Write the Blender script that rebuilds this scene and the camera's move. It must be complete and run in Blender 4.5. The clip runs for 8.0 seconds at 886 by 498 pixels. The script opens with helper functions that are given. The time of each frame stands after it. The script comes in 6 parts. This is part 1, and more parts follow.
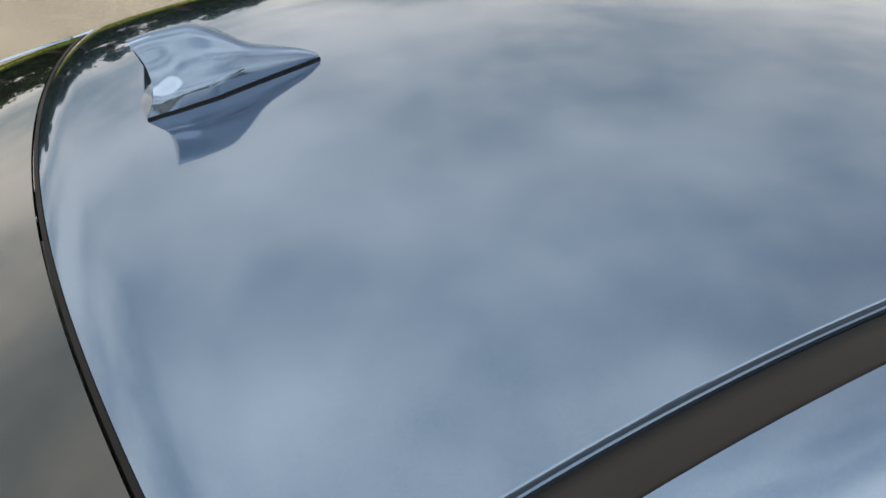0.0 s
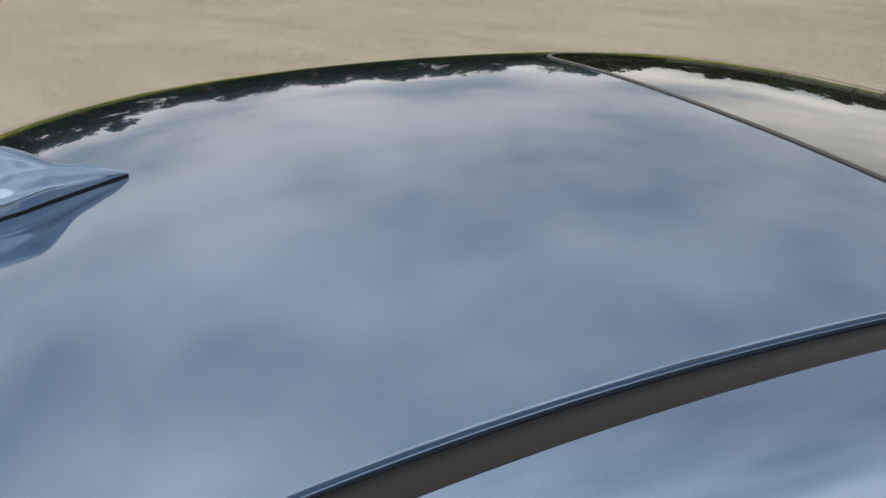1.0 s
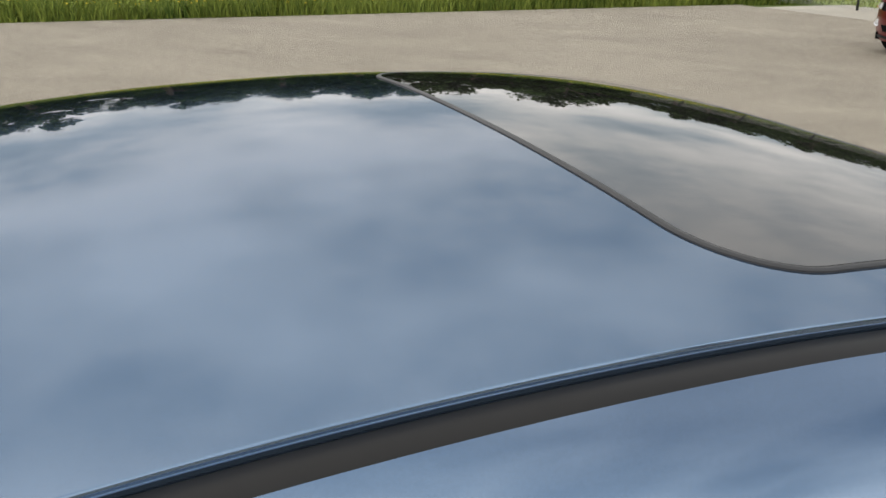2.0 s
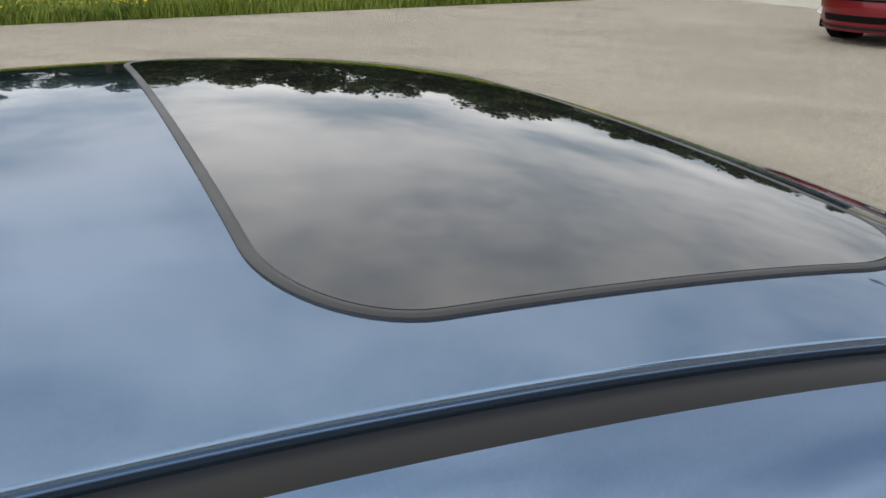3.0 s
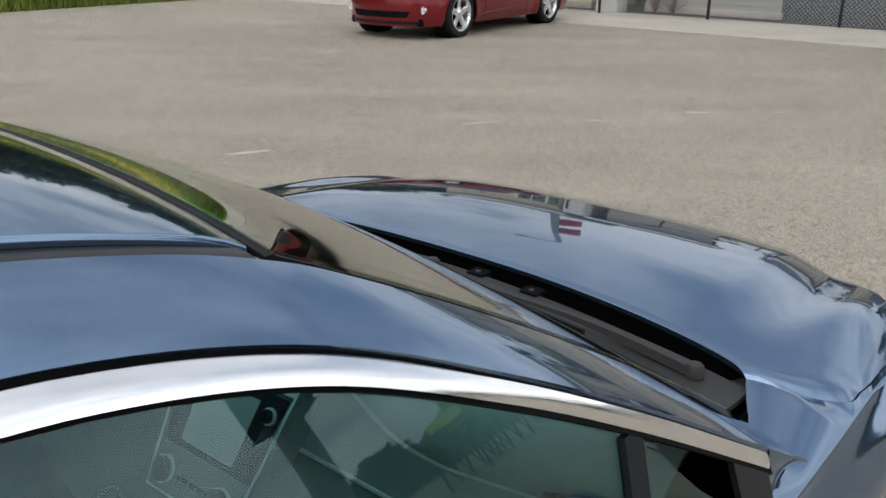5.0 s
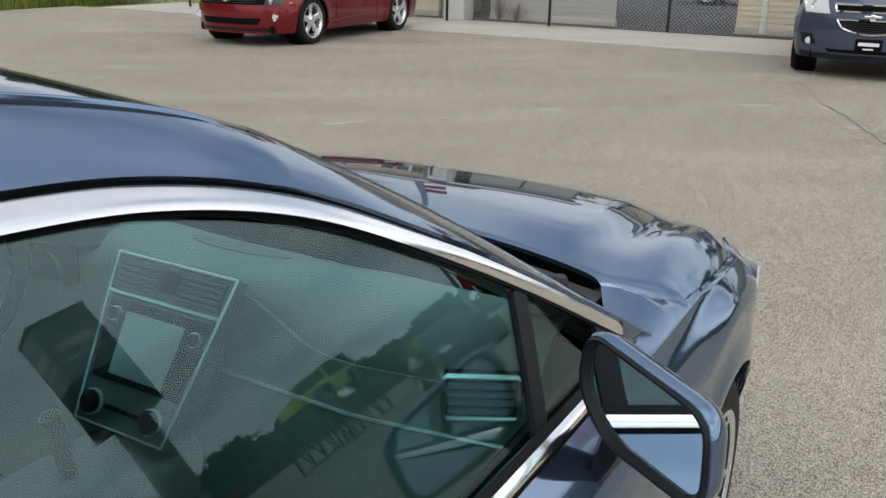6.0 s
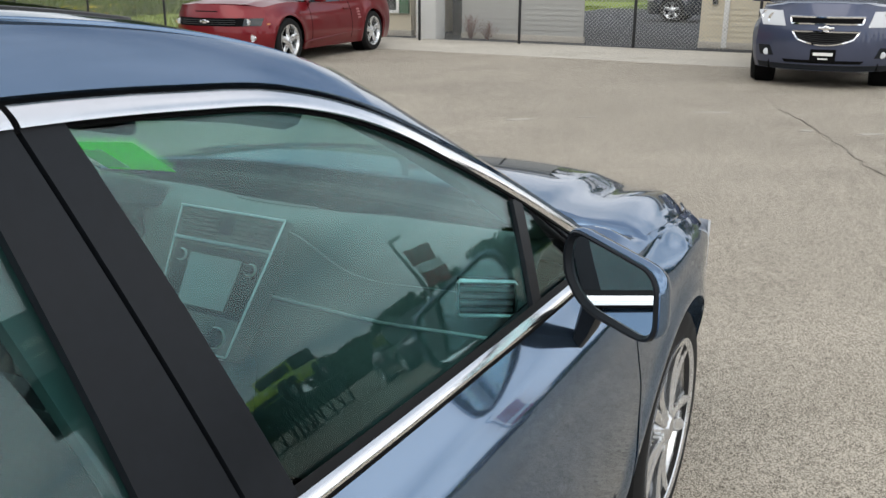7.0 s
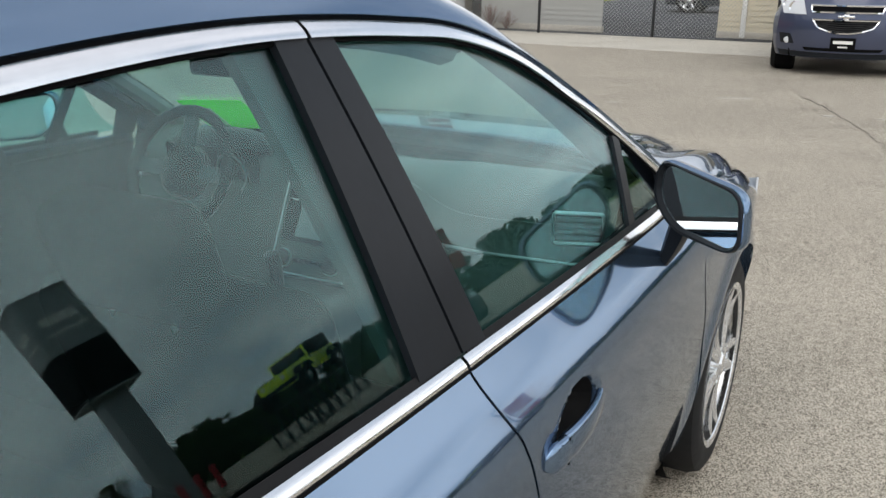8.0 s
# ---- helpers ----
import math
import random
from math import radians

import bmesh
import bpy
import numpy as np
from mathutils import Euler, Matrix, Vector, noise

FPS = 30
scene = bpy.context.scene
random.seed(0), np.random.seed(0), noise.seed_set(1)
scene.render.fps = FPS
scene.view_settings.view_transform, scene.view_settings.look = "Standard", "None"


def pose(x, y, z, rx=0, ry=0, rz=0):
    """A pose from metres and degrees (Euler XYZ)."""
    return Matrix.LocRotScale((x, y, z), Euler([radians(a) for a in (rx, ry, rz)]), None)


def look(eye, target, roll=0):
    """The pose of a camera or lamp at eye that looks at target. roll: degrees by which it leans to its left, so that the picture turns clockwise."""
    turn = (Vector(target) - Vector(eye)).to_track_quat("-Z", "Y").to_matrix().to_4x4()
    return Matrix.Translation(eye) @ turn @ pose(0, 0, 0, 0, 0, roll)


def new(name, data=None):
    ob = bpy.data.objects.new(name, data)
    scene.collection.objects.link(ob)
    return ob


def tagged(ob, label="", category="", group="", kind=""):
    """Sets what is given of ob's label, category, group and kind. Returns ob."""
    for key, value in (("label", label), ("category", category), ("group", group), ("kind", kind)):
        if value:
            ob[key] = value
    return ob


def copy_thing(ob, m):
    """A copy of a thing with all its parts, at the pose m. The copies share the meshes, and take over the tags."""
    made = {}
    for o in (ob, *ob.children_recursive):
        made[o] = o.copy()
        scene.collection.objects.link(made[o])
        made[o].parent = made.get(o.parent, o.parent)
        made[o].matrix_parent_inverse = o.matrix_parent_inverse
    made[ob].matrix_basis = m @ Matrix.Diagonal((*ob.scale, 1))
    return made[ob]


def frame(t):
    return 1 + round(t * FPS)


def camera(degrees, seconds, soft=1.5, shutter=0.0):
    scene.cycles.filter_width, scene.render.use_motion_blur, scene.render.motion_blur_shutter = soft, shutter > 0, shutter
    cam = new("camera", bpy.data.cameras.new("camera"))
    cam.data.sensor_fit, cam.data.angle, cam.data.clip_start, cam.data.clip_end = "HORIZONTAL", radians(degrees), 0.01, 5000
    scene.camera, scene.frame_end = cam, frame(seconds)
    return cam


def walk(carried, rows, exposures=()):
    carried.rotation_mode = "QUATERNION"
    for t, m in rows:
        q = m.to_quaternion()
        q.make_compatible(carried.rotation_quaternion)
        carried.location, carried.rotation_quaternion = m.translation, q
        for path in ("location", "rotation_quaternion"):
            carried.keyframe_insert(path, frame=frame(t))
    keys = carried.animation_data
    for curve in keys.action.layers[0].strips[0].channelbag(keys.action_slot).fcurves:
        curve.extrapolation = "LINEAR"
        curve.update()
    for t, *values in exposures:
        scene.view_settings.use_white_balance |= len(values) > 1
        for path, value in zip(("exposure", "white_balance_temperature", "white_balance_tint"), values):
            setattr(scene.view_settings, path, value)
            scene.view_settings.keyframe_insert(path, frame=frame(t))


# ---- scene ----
cam = camera(54.0, 8.0)
PATH = [
    (0, (-2.733, -0.86, 1.7), (-2.026, 0.78, 0.801), 1.5),
    (0.5, (-2.603, -0.916, 1.727), (-1.957, 0.784, 0.894), 1.0),
    (1, (-2.498, -0.984, 1.765), (-1.852, 0.751, 1.008), 0.9),
    (2.5, (-2.023, -0.903, 1.697), (-1.311, 0.833, 1.006), 0.3),
    (3, (-1.864, -0.86, 1.674), (-1.115, 0.858, 0.975), -0.3),
    (3.5, (-1.725, -0.878, 1.658), (-0.891, 0.8, 0.959), -1.0),
    (4, (-1.616, -0.924, 1.655), (-0.559, 0.62, 0.95), -0.1),
    (4.5, (-1.532, -1.024, 1.649), (-0.278, 0.374, 0.961), -0.0),
    (5, (-1.518, -1.093, 1.612), (-0.064, 0.095, 0.922), 0.3),
    (5.2, (-1.534, -1.107, 1.595), (-0.016, -0.003, 0.907), 0.4),
    (6.3, (-1.87, -1.216, 1.548), (-0.206, -0.321, 0.892), 0.4),
    (6.5, (-1.946, -1.239, 1.54), (-0.273, -0.352, 0.896), -0.3),
    (7, (-2.137, -1.316, 1.519), (-0.451, -0.435, 0.903), 0.2),
    (7.5, (-2.294, -1.337, 1.504), (-0.622, -0.444, 0.865), 0.8),
    (8, (-2.467, -1.273, 1.475), (-0.796, -0.375, 0.842), 0.4),
]
walk(cam, [(t, look(eye, target, roll)) for t, eye, target, roll in PATH], [(0.0, 0.15, 7350, 10), (1.2, 0.0, 7150, 10), (3.0, 0.07, 6650, 10), (3.6, 0.05, 6500, 10), (4.2, -0.01, 6500, 10), (5.2, -0.08, 6500, 10), (6.5, 0.02, 6500, 10), (7.2, 0.12, 6550, 10), (8.0, 0.14, 6550, 10)])

# ---- world and sun ----
world = bpy.data.worlds.new("world")
scene.world = world
world.use_nodes = True
wn, wl = world.node_tree.nodes, world.node_tree.links
SUN_ELEV, SUN_AZ = 45.0, 187.0
sky = wn.new("ShaderNodeTexSky")
sky.sky_type = "NISHITA"
sky.sun_disc = False
sky.sun_elevation, sky.sun_rotation = radians(SUN_ELEV), radians(90 - SUN_AZ)
sky.dust_density = 2.0
coord = wn.new("ShaderNodeTexCoord")
split = wn.new("ShaderNodeSeparateXYZ")
wl.new(coord.outputs["Generated"], split.inputs[0])


def wmath(op, a, b=None):
    n = wn.new("ShaderNodeMath")
    n.operation = op
    for k, v in enumerate((a, b)):
        if v is None:
            continue
        if isinstance(v, (int, float)):
            n.inputs[k].default_value = v
        else:
            wl.new(v, n.inputs[k])
    return n.outputs[0]


def wnoise(vec, scale, detail, rough, distort=0.0):
    n = wn.new("ShaderNodeTexNoise")
    n.inputs["Scale"].default_value, n.inputs["Detail"].default_value = scale, detail
    n.inputs["Roughness"].default_value, n.inputs["Distortion"].default_value = rough, distort
    wl.new(vec, n.inputs["Vector"])
    return n.outputs["Fac"]


def wramp(fac, stops):
    n = wn.new("ShaderNodeValToRGB")
    e = n.color_ramp.elements
    while len(e) < len(stops):
        e.new(0.5)
    for el, (p, c) in zip(e, stops):
        el.position, el.color = p, (*c, 1)
    wl.new(fac, n.inputs[0])
    return n.outputs[0]


# a cloud deck: directions meet a flat layer overhead, so clouds flatten towards the horizon
lift = wmath("ADD", wmath("MAXIMUM", split.outputs["Z"], 0.0), 0.22)
flat = wn.new("ShaderNodeCombineXYZ")
wl.new(wmath("DIVIDE", split.outputs["X"], lift), flat.inputs[0])
wl.new(wmath("DIVIDE", split.outputs["Y"], lift), flat.inputs[1])
drift = wn.new("ShaderNodeVectorMath")
drift.operation = "ADD"
drift.inputs[1].default_value = (-14.24, 25.2, 1.02)
wl.new(flat.outputs[0], drift.inputs[0])
broad = wnoise(drift.outputs[0], 1.35, 7.0, 0.55)
fine = wnoise(drift.outputs[0], 3.4, 5.0, 0.55)
mixed = wmath("ADD", wmath("MULTIPLY", broad, 0.80), wmath("MULTIPLY", fine, 0.20))
cloud = wramp(mixed, [(0.36, (0.50, 0.60, 0.70)), (0.43, (0.70, 0.78, 0.86)), (0.49, (0.95, 0.99, 1.03)), (0.60, (1.25, 1.26, 1.28))])
cover = wramp(wnoise(flat.outputs[0], 0.5, 4.0, 0.5, 0.2), [(0.22, (0.55, 0.55, 0.55)), (0.42, (0.97, 0.97, 0.97))])
# thinner cloud to one side makes the low sky there brighter; overhead the deck is broken and blue shows through
toward = wmath("SUBTRACT", wmath("MULTIPLY", split.outputs["X"], 0.26), wmath("MULTIPLY", split.outputs["Y"], 0.97))
ahead = wmath("MAXIMUM", wmath("ADD", wmath("MULTIPLY", split.outputs["X"], 0.85), wmath("MULTIPLY", split.outputs["Y"], 0.5)), 0.0)
glow = wmath("SUBTRACT", wmath("ADD", wmath("ADD", 1.13, wmath("MULTIPLY", split.outputs["Z"], 0.22)), wmath("MULTIPLY", wmath("MAXIMUM", toward, -0.30), 0.26)), wmath("MULTIPLY", ahead, 0.22))
over = wmath("ADD", wmath("MULTIPLY", split.outputs["Y"], -0.02), wmath("ADD", wmath("MULTIPLY", split.outputs["Z"], 0.68), wmath("MULTIPLY", split.outputs["X"], 0.73)))
gap = wramp(wmath("ADD", over, wmath("MULTIPLY", wmath("SUBTRACT", broad, 0.5), -0.3)), [(0.82, (0.0, 0.0, 0.0)), (0.94, (0.48, 0.48, 0.48))])
cover = wmath("MULTIPLY", cover, wmath("SUBTRACT", 1.0, gap))
bg_sky, bg_cloud, bg_mix = wn.new("ShaderNodeBackground"), wn.new("ShaderNodeBackground"), wn.new("ShaderNodeMixShader")
wl.new(sky.outputs[0], bg_sky.inputs[0])
bg_sky.inputs[1].default_value = 0.15
wl.new(cloud, bg_cloud.inputs[0])
wl.new(glow, bg_cloud.inputs[1])
wl.new(cover, bg_mix.inputs[0])
wl.new(bg_sky.outputs[0], bg_mix.inputs[1])
wl.new(bg_cloud.outputs[0], bg_mix.inputs[2])
wl.new(bg_mix.outputs[0], wn["World Output"].inputs[0])

sun = new("sun", bpy.data.lights.new("sun", "SUN"))
sun.data.energy, sun.data.angle, sun.data.color = 1.05, radians(58), (1.0, 0.95, 0.88)
sa, se = radians(SUN_AZ), radians(SUN_ELEV)
sun.matrix_world = look((30 * math.cos(sa), 30 * math.sin(sa), 40), (30 * math.cos(sa) - math.cos(sa), 30 * math.sin(sa) - math.sin(sa), 40 - math.tan(se)))
scene.view_settings.exposure = 0.0


# ---- materials ----
def material(name):
    m = bpy.data.materials.new(name)
    m.use_nodes = True
    return m, m.node_tree.nodes, m.node_tree.links, m.node_tree.nodes["Principled BSDF"]


def plain(name, rgb, rough=0.5, metal=0.0, vary=0.12, scale=6.0, bump=0.0, coat=0.0, spec=0.5, fine_scale=60.0):
    """A surface whose tone and roughness wander at two scales."""
    m, n, l, b = material(name)
    tc = n.new("ShaderNodeTexCoord")
    a, c = n.new("ShaderNodeTexNoise"), n.new("ShaderNodeTexNoise")
    a.inputs["Scale"].default_value, a.inputs["Detail"].default_value = scale, 4
    c.inputs["Scale"].default_value, c.inputs["Detail"].default_value = fine_scale, 3
    l.new(tc.outputs["Object"], a.inputs["Vector"])
    l.new(tc.outputs["Object"], c.inputs["Vector"])
    add = n.new("ShaderNodeMath")
    add.operation = "ADD"
    l.new(a.outputs["Fac"], add.inputs[0])
    l.new(c.outputs["Fac"], add.inputs[1])
    r = n.new("ShaderNodeMapRange")
    r.inputs["From Min"].default_value, r.inputs["From Max"].default_value = 0.6, 1.4
    r.inputs["To Min"].default_value, r.inputs["To Max"].default_value = 1 - vary, 1 + vary
    l.new(add.outputs[0], r.inputs["Value"])
    mul = n.new("ShaderNodeVectorMath")
    mul.operation = "SCALE"
    mul.inputs[0].default_value = rgb
    l.new(r.outputs[0], mul.inputs["Scale"])
    l.new(mul.outputs[0], b.inputs["Base Color"])
    rr = n.new("ShaderNodeMapRange")
    rr.inputs["From Min"].default_value, rr.inputs["From Max"].default_value = 0.3, 0.7
    rr.inputs["To Min"].default_value, rr.inputs["To Max"].default_value = max(rough - 0.08 * (rough > 0.1), 0.0), rough + 0.06 * (rough > 0.05)
    l.new(a.outputs["Fac"], rr.inputs["Value"])
    l.new(rr.outputs[0], b.inputs["Roughness"])
    b.inputs["Metallic"].default_value, b.inputs["Coat Weight"].default_value = metal, coat
    b.inputs["Coat Roughness"].default_value, b.inputs["Specular IOR Level"].default_value = 0.03, spec
    if bump:
        bp = n.new("ShaderNodeBump")
        bp.inputs["Strength"].default_value, bp.inputs["Distance"].default_value = 0.6, bump
        l.new(c.outputs["Fac"], bp.inputs["Height"])
        l.new(bp.outputs[0], b.inputs["Normal"])
    return m


def paint(name, rgb, metal=0.85, rough=0.34, coat=1.0, edge=(0.8, 0.8, 0.8)):
    """Metallic car paint: flake layer under a clear coat with faint orange peel."""
    m, n, l, b = material(name)
    tc = n.new("ShaderNodeTexCoord")
    flake, peel = n.new("ShaderNodeTexVoronoi"), n.new("ShaderNodeTexNoise")
    flake.inputs["Scale"].default_value = 900
    peel.inputs["Scale"].default_value, peel.inputs["Detail"].default_value = 9, 2
    l.new(tc.outputs["Object"], flake.inputs["Vector"])
    l.new(tc.outputs["Object"], peel.inputs["Vector"])
    mr = n.new("ShaderNodeMapRange")
    mr.inputs["To Min"].default_value, mr.inputs["To Max"].default_value = 0.96, 1.04
    sep = n.new("ShaderNodeSeparateXYZ")
    l.new(flake.outputs["Color"], sep.inputs[0])
    l.new(sep.outputs[0], mr.inputs["Value"])
    sc = n.new("ShaderNodeVectorMath")
    sc.operation = "SCALE"
    sc.inputs[0].default_value = rgb
    l.new(mr.outputs[0], sc.inputs["Scale"])
    l.new(sc.outputs[0], b.inputs["Base Color"])
    b.inputs["Metallic"].default_value, b.inputs["Roughness"].default_value = metal, rough
    b.inputs["Coat Weight"].default_value, b.inputs["Coat Roughness"].default_value = coat, 0.015
    b.inputs["Coat IOR"].default_value = 1.50
    b.inputs["Specular Tint"].default_value = (*edge, 1)
    bp = n.new("ShaderNodeBump")
    bp.inputs["Strength"].default_value, bp.inputs["Distance"].default_value = 0.05, 0.002
    l.new(peel.outputs["Fac"], bp.inputs["Height"])
    l.new(bp.outputs[0], b.inputs["Coat Normal"])
    return m


def pane(name, rgb, sheen=(0.82, 0.96, 0.93)):
    """Thin tinted glass: clear straight through, mirror-like towards grazing angles."""
    m, n, l, b = material(name)
    n.remove(b)
    tr, gl, mx = n.new("ShaderNodeBsdfTransparent"), n.new("ShaderNodeBsdfGlossy"), n.new("ShaderNodeMixShader")
    tr.inputs[0].default_value = (*rgb, 1)
    gl.inputs["Roughness"].default_value = 0.0
    gl.inputs["Color"].default_value = (*sheen, 1)
    lw = n.new("ShaderNodeLayerWeight")
    lw.inputs["Blend"].default_value = 0.5
    pw, ml, ad = n.new("ShaderNodeMath"), n.new("ShaderNodeMath"), n.new("ShaderNodeMath")
    pw.operation, ml.operation, ad.operation = "POWER", "MULTIPLY", "ADD"
    pw.inputs[1].default_value, ml.inputs[1].default_value, ad.inputs[1].default_value = 4.4, 0.9, 0.042
    l.new(lw.outputs["Facing"], pw.inputs[0])
    l.new(pw.outputs[0], ml.inputs[0])
    l.new(ml.outputs[0], ad.inputs[0])
    l.new(ad.outputs[0], mx.inputs[0])
    l.new(tr.outputs[0], mx.inputs[1])
    l.new(gl.outputs[0], mx.inputs[2])
    l.new(mx.outputs[0], n["Material Output"].inputs[0])
    return m


def ground_mat(name, dark, light, speck=120.0, contrast=0.85, bump=0.004, streak=1.0):
    """Worn paving: stone grain, soft stains and long drag marks."""
    m, n, l, b = material(name)
    tc = n.new("ShaderNodeTexCoord")

    def noise_node(scale, detail, stretch=(1, 1, 1)):
        mp, t = n.new("ShaderNodeMapping"), n.new("ShaderNodeTexNoise")
        mp.inputs["Scale"].default_value = stretch
        t.inputs["Scale"].default_value, t.inputs["Detail"].default_value = scale, detail
        l.new(tc.outputs["Object"], mp.inputs["Vector"])
        l.new(mp.outputs[0], t.inputs["Vector"])
        return t.outputs["Fac"]

    def calc(op, a, c):
        k = n.new("ShaderNodeMath")
        k.operation = op
        for i, v in enumerate((a, c)):
            if isinstance(v, (int, float)):
                k.inputs[i].default_value = v
            else:
                l.new(v, k.inputs[i])
        return k.outputs[0]

    grain = noise_node(speck, 2)
    vor = n.new("ShaderNodeTexVoronoi")
    vor.inputs["Scale"].default_value = speck * 1.05
    l.new(tc.outputs["Object"], vor.inputs["Vector"])
    cell = n.new("ShaderNodeSeparateColor")
    l.new(vor.outputs["Color"], cell.inputs[0])
    fine_vor = n.new("ShaderNodeTexVoronoi")
    fine_vor.inputs["Scale"].default_value = speck * 1.7
    l.new(tc.outputs["Object"], fine_vor.inputs["Vector"])
    fine_cell = n.new("ShaderNodeSeparateColor")
    l.new(fine_vor.outputs["Color"], fine_cell.inputs[0])
    stone = calc("ADD", calc("MULTIPLY", grain, 0.12), calc("ADD", calc("MULTIPLY", cell.outputs[0], 0.40), calc("MULTIPLY", fine_cell.outputs[1], 0.73)))
    stain = noise_node(0.35, 5)
    patch = noise_node(1.6, 4)
    turn, drag_tex = n.new("ShaderNodeMapping"), n.new("ShaderNodeTexNoise")
    turn.vector_type = "TEXTURE"
    turn.inputs["Rotation"].default_value = (0, 0, radians(-56))
    turn.inputs["Scale"].default_value = (3.2, 0.62, 1)
    drag_tex.inputs["Scale"].default_value, drag_tex.inputs["Detail"].default_value = 0.8, 5
    l.new(tc.outputs["Object"], turn.inputs["Vector"])
    l.new(turn.outputs[0], drag_tex.inputs["Vector"])
    drag = drag_tex.outputs["Fac"]
    clump = calc("MULTIPLY", calc("SUBTRACT", noise_node(24, 3), 0.5), 0.12 * contrast)
    stone_tone = calc("ADD", stone, clump)
    tone = calc("ADD", calc("MULTIPLY", stone_tone, contrast), calc("ADD", calc("MULTIPLY", stain, 0.35), calc("ADD", calc("MULTIPLY", patch, 0.22), calc("MULTIPLY", drag, 0.40 * streak))))
    rp = n.new("ShaderNodeMapRange")
    mid = contrast * 0.625 + 0.175 + 0.11 + 0.20 * streak
    rp.inputs["From Min"].default_value, rp.inputs["From Max"].default_value = mid - 0.31, mid + 0.31
    l.new(tone, rp.inputs["Value"])
    mx = n.new("ShaderNodeMix")
    mx.data_type = "RGBA"
    mx.inputs[6].default_value, mx.inputs[7].default_value = (*dark, 1), (*light, 1)
    l.new(rp.outputs[0], mx.inputs[0])
    l.new(mx.outputs[2], b.inputs["Base Color"])
    b.inputs["Roughness"].default_value = 0.9
    b.inputs["Specular IOR Level"].default_value = 0.25
    bp = n.new("ShaderNodeBump")
    bp.inputs["Strength"].default_value, bp.inputs["Distance"].default_value = 0.7, bump
    l.new(stone, bp.inputs["Height"])
    l.new(bp.outputs[0], b.inputs["Normal"])
    return m


def leafy(name, dark, light, scale=3.0):
    """Foliage: tone differs from clump to clump and over the mass."""
    m, n, l, b = material(name)
    geo, tc, t = n.new("ShaderNodeNewGeometry"), n.new("ShaderNodeTexCoord"), n.new("ShaderNodeTexNoise")
    t.inputs["Scale"].default_value, t.inputs["Detail"].default_value = scale, 3
    l.new(tc.outputs["Object"], t.inputs["Vector"])
    ad = n.new("ShaderNodeMath")
    ad.operation = "MULTIPLY_ADD"
    l.new(geo.outputs["Random Per Island"], ad.inputs[0])
    ad.inputs[1].default_value = 0.6
    l.new(t.outputs["Fac"], ad.inputs[2])
    mr = n.new("ShaderNodeMapRange")
    mr.inputs["From Min"].default_value, mr.inputs["From Max"].default_value = 0.35, 1.2
    l.new(ad.outputs[0], mr.inputs["Value"])
    mx = n.new("ShaderNodeMix")
    mx.data_type = "RGBA"
    mx.inputs[6].default_value, mx.inputs[7].default_value = (*dark, 1), (*light, 1)
    l.new(mr.outputs[0], mx.inputs[0])
    l.new(mx.outputs[2], b.inputs["Base Color"])
    b.inputs["Roughness"].default_value, b.inputs["Specular IOR Level"].default_value = 0.7, 0.2
    return m


def lamp_glass(name, rgb=(0.9, 0.92, 0.95)):
    m, n, l, b = material(name)
    b.inputs["Base Color"].default_value = (*rgb, 1)
    b.inputs["Roughness"].default_value, b.inputs["Transmission Weight"].default_value = 0.05, 0.35
    return m


M_PAINT = paint("steel_blue_paint", (0.138, 0.208, 0.312), 0.88, 0.10, edge=(0.25, 0.33, 0.44))
M_RED = paint("red_paint", (0.165, 0.003, 0.008), 0.45, 0.30, 0.6)
M_NAVY = paint("slate_blue_paint", (0.055, 0.066, 0.115), 0.6, 0.36)
M_DARKCAR = paint("black_paint", (0.018, 0.024, 0.036), 0.4, 0.3)
M_GILL = plain("pale_red_gill", (0.42, 0.16, 0.16), 0.4, 0, 0.05)
M_LIME = plain("lime_paint", (0.55, 0.72, 0.02), 0.25, 0, 0.05, coat=1.0)
M_TRIM = plain("satin_black_trim", (0.0105, 0.0125, 0.016), 0.36, 0, 0.15, 8, 0.0, spec=0.17)
M_SCUTTLE = plain("scuttle_plastic", (0.034, 0.033, 0.033), 0.6, 0, 0.15, 8, 0.0004, spec=0.25)
M_MOLD = plain("grey_rubber_molding", (0.012, 0.0108, 0.0102), 0.45, 0, 0.12, 5, 0.0, spec=0.3)
M_RUBBER = plain("rubber", (0.008, 0.008, 0.0085), 0.6, 0, 0.2, 9, 0.0004, spec=0.15)
M_SEAL = plain("sunroof_rubber", (0.03, 0.029, 0.03), 0.45, 0, 0.12, 9, 0.0)
M_GAP = plain("shut_gap_black", (0.003, 0.003, 0.0035), 0.8, 0, 0.1, spec=0.1)
M_CHROME = plain("satin_chrome", (0.86, 0.85, 0.85), 0.17, 1.0, 0.03, 20)
M_BRIGHT = plain("polished_chrome", (0.88, 0.88, 0.9), 0.03, 1.0, 0.02, 20)
M_RIM = plain("silver_alloy", (0.66, 0.67, 0.68), 0.24, 0.75, 0.05, 10, coat=0.5)
M_TYRE = plain("tyre_rubber", (0.012, 0.012, 0.0125), 0.75, 0, 0.2, 12, 0.0008, spec=0.2)
M_ROOFGLASS = plain("black_roof_glass", (0.02, 0.018, 0.019), 0.012, 0, 0.0, 3, coat=0.5)
M_GLASS = pane("side_glass", (0.69, 0.895, 0.89), (0.86, 0.97, 0.99))
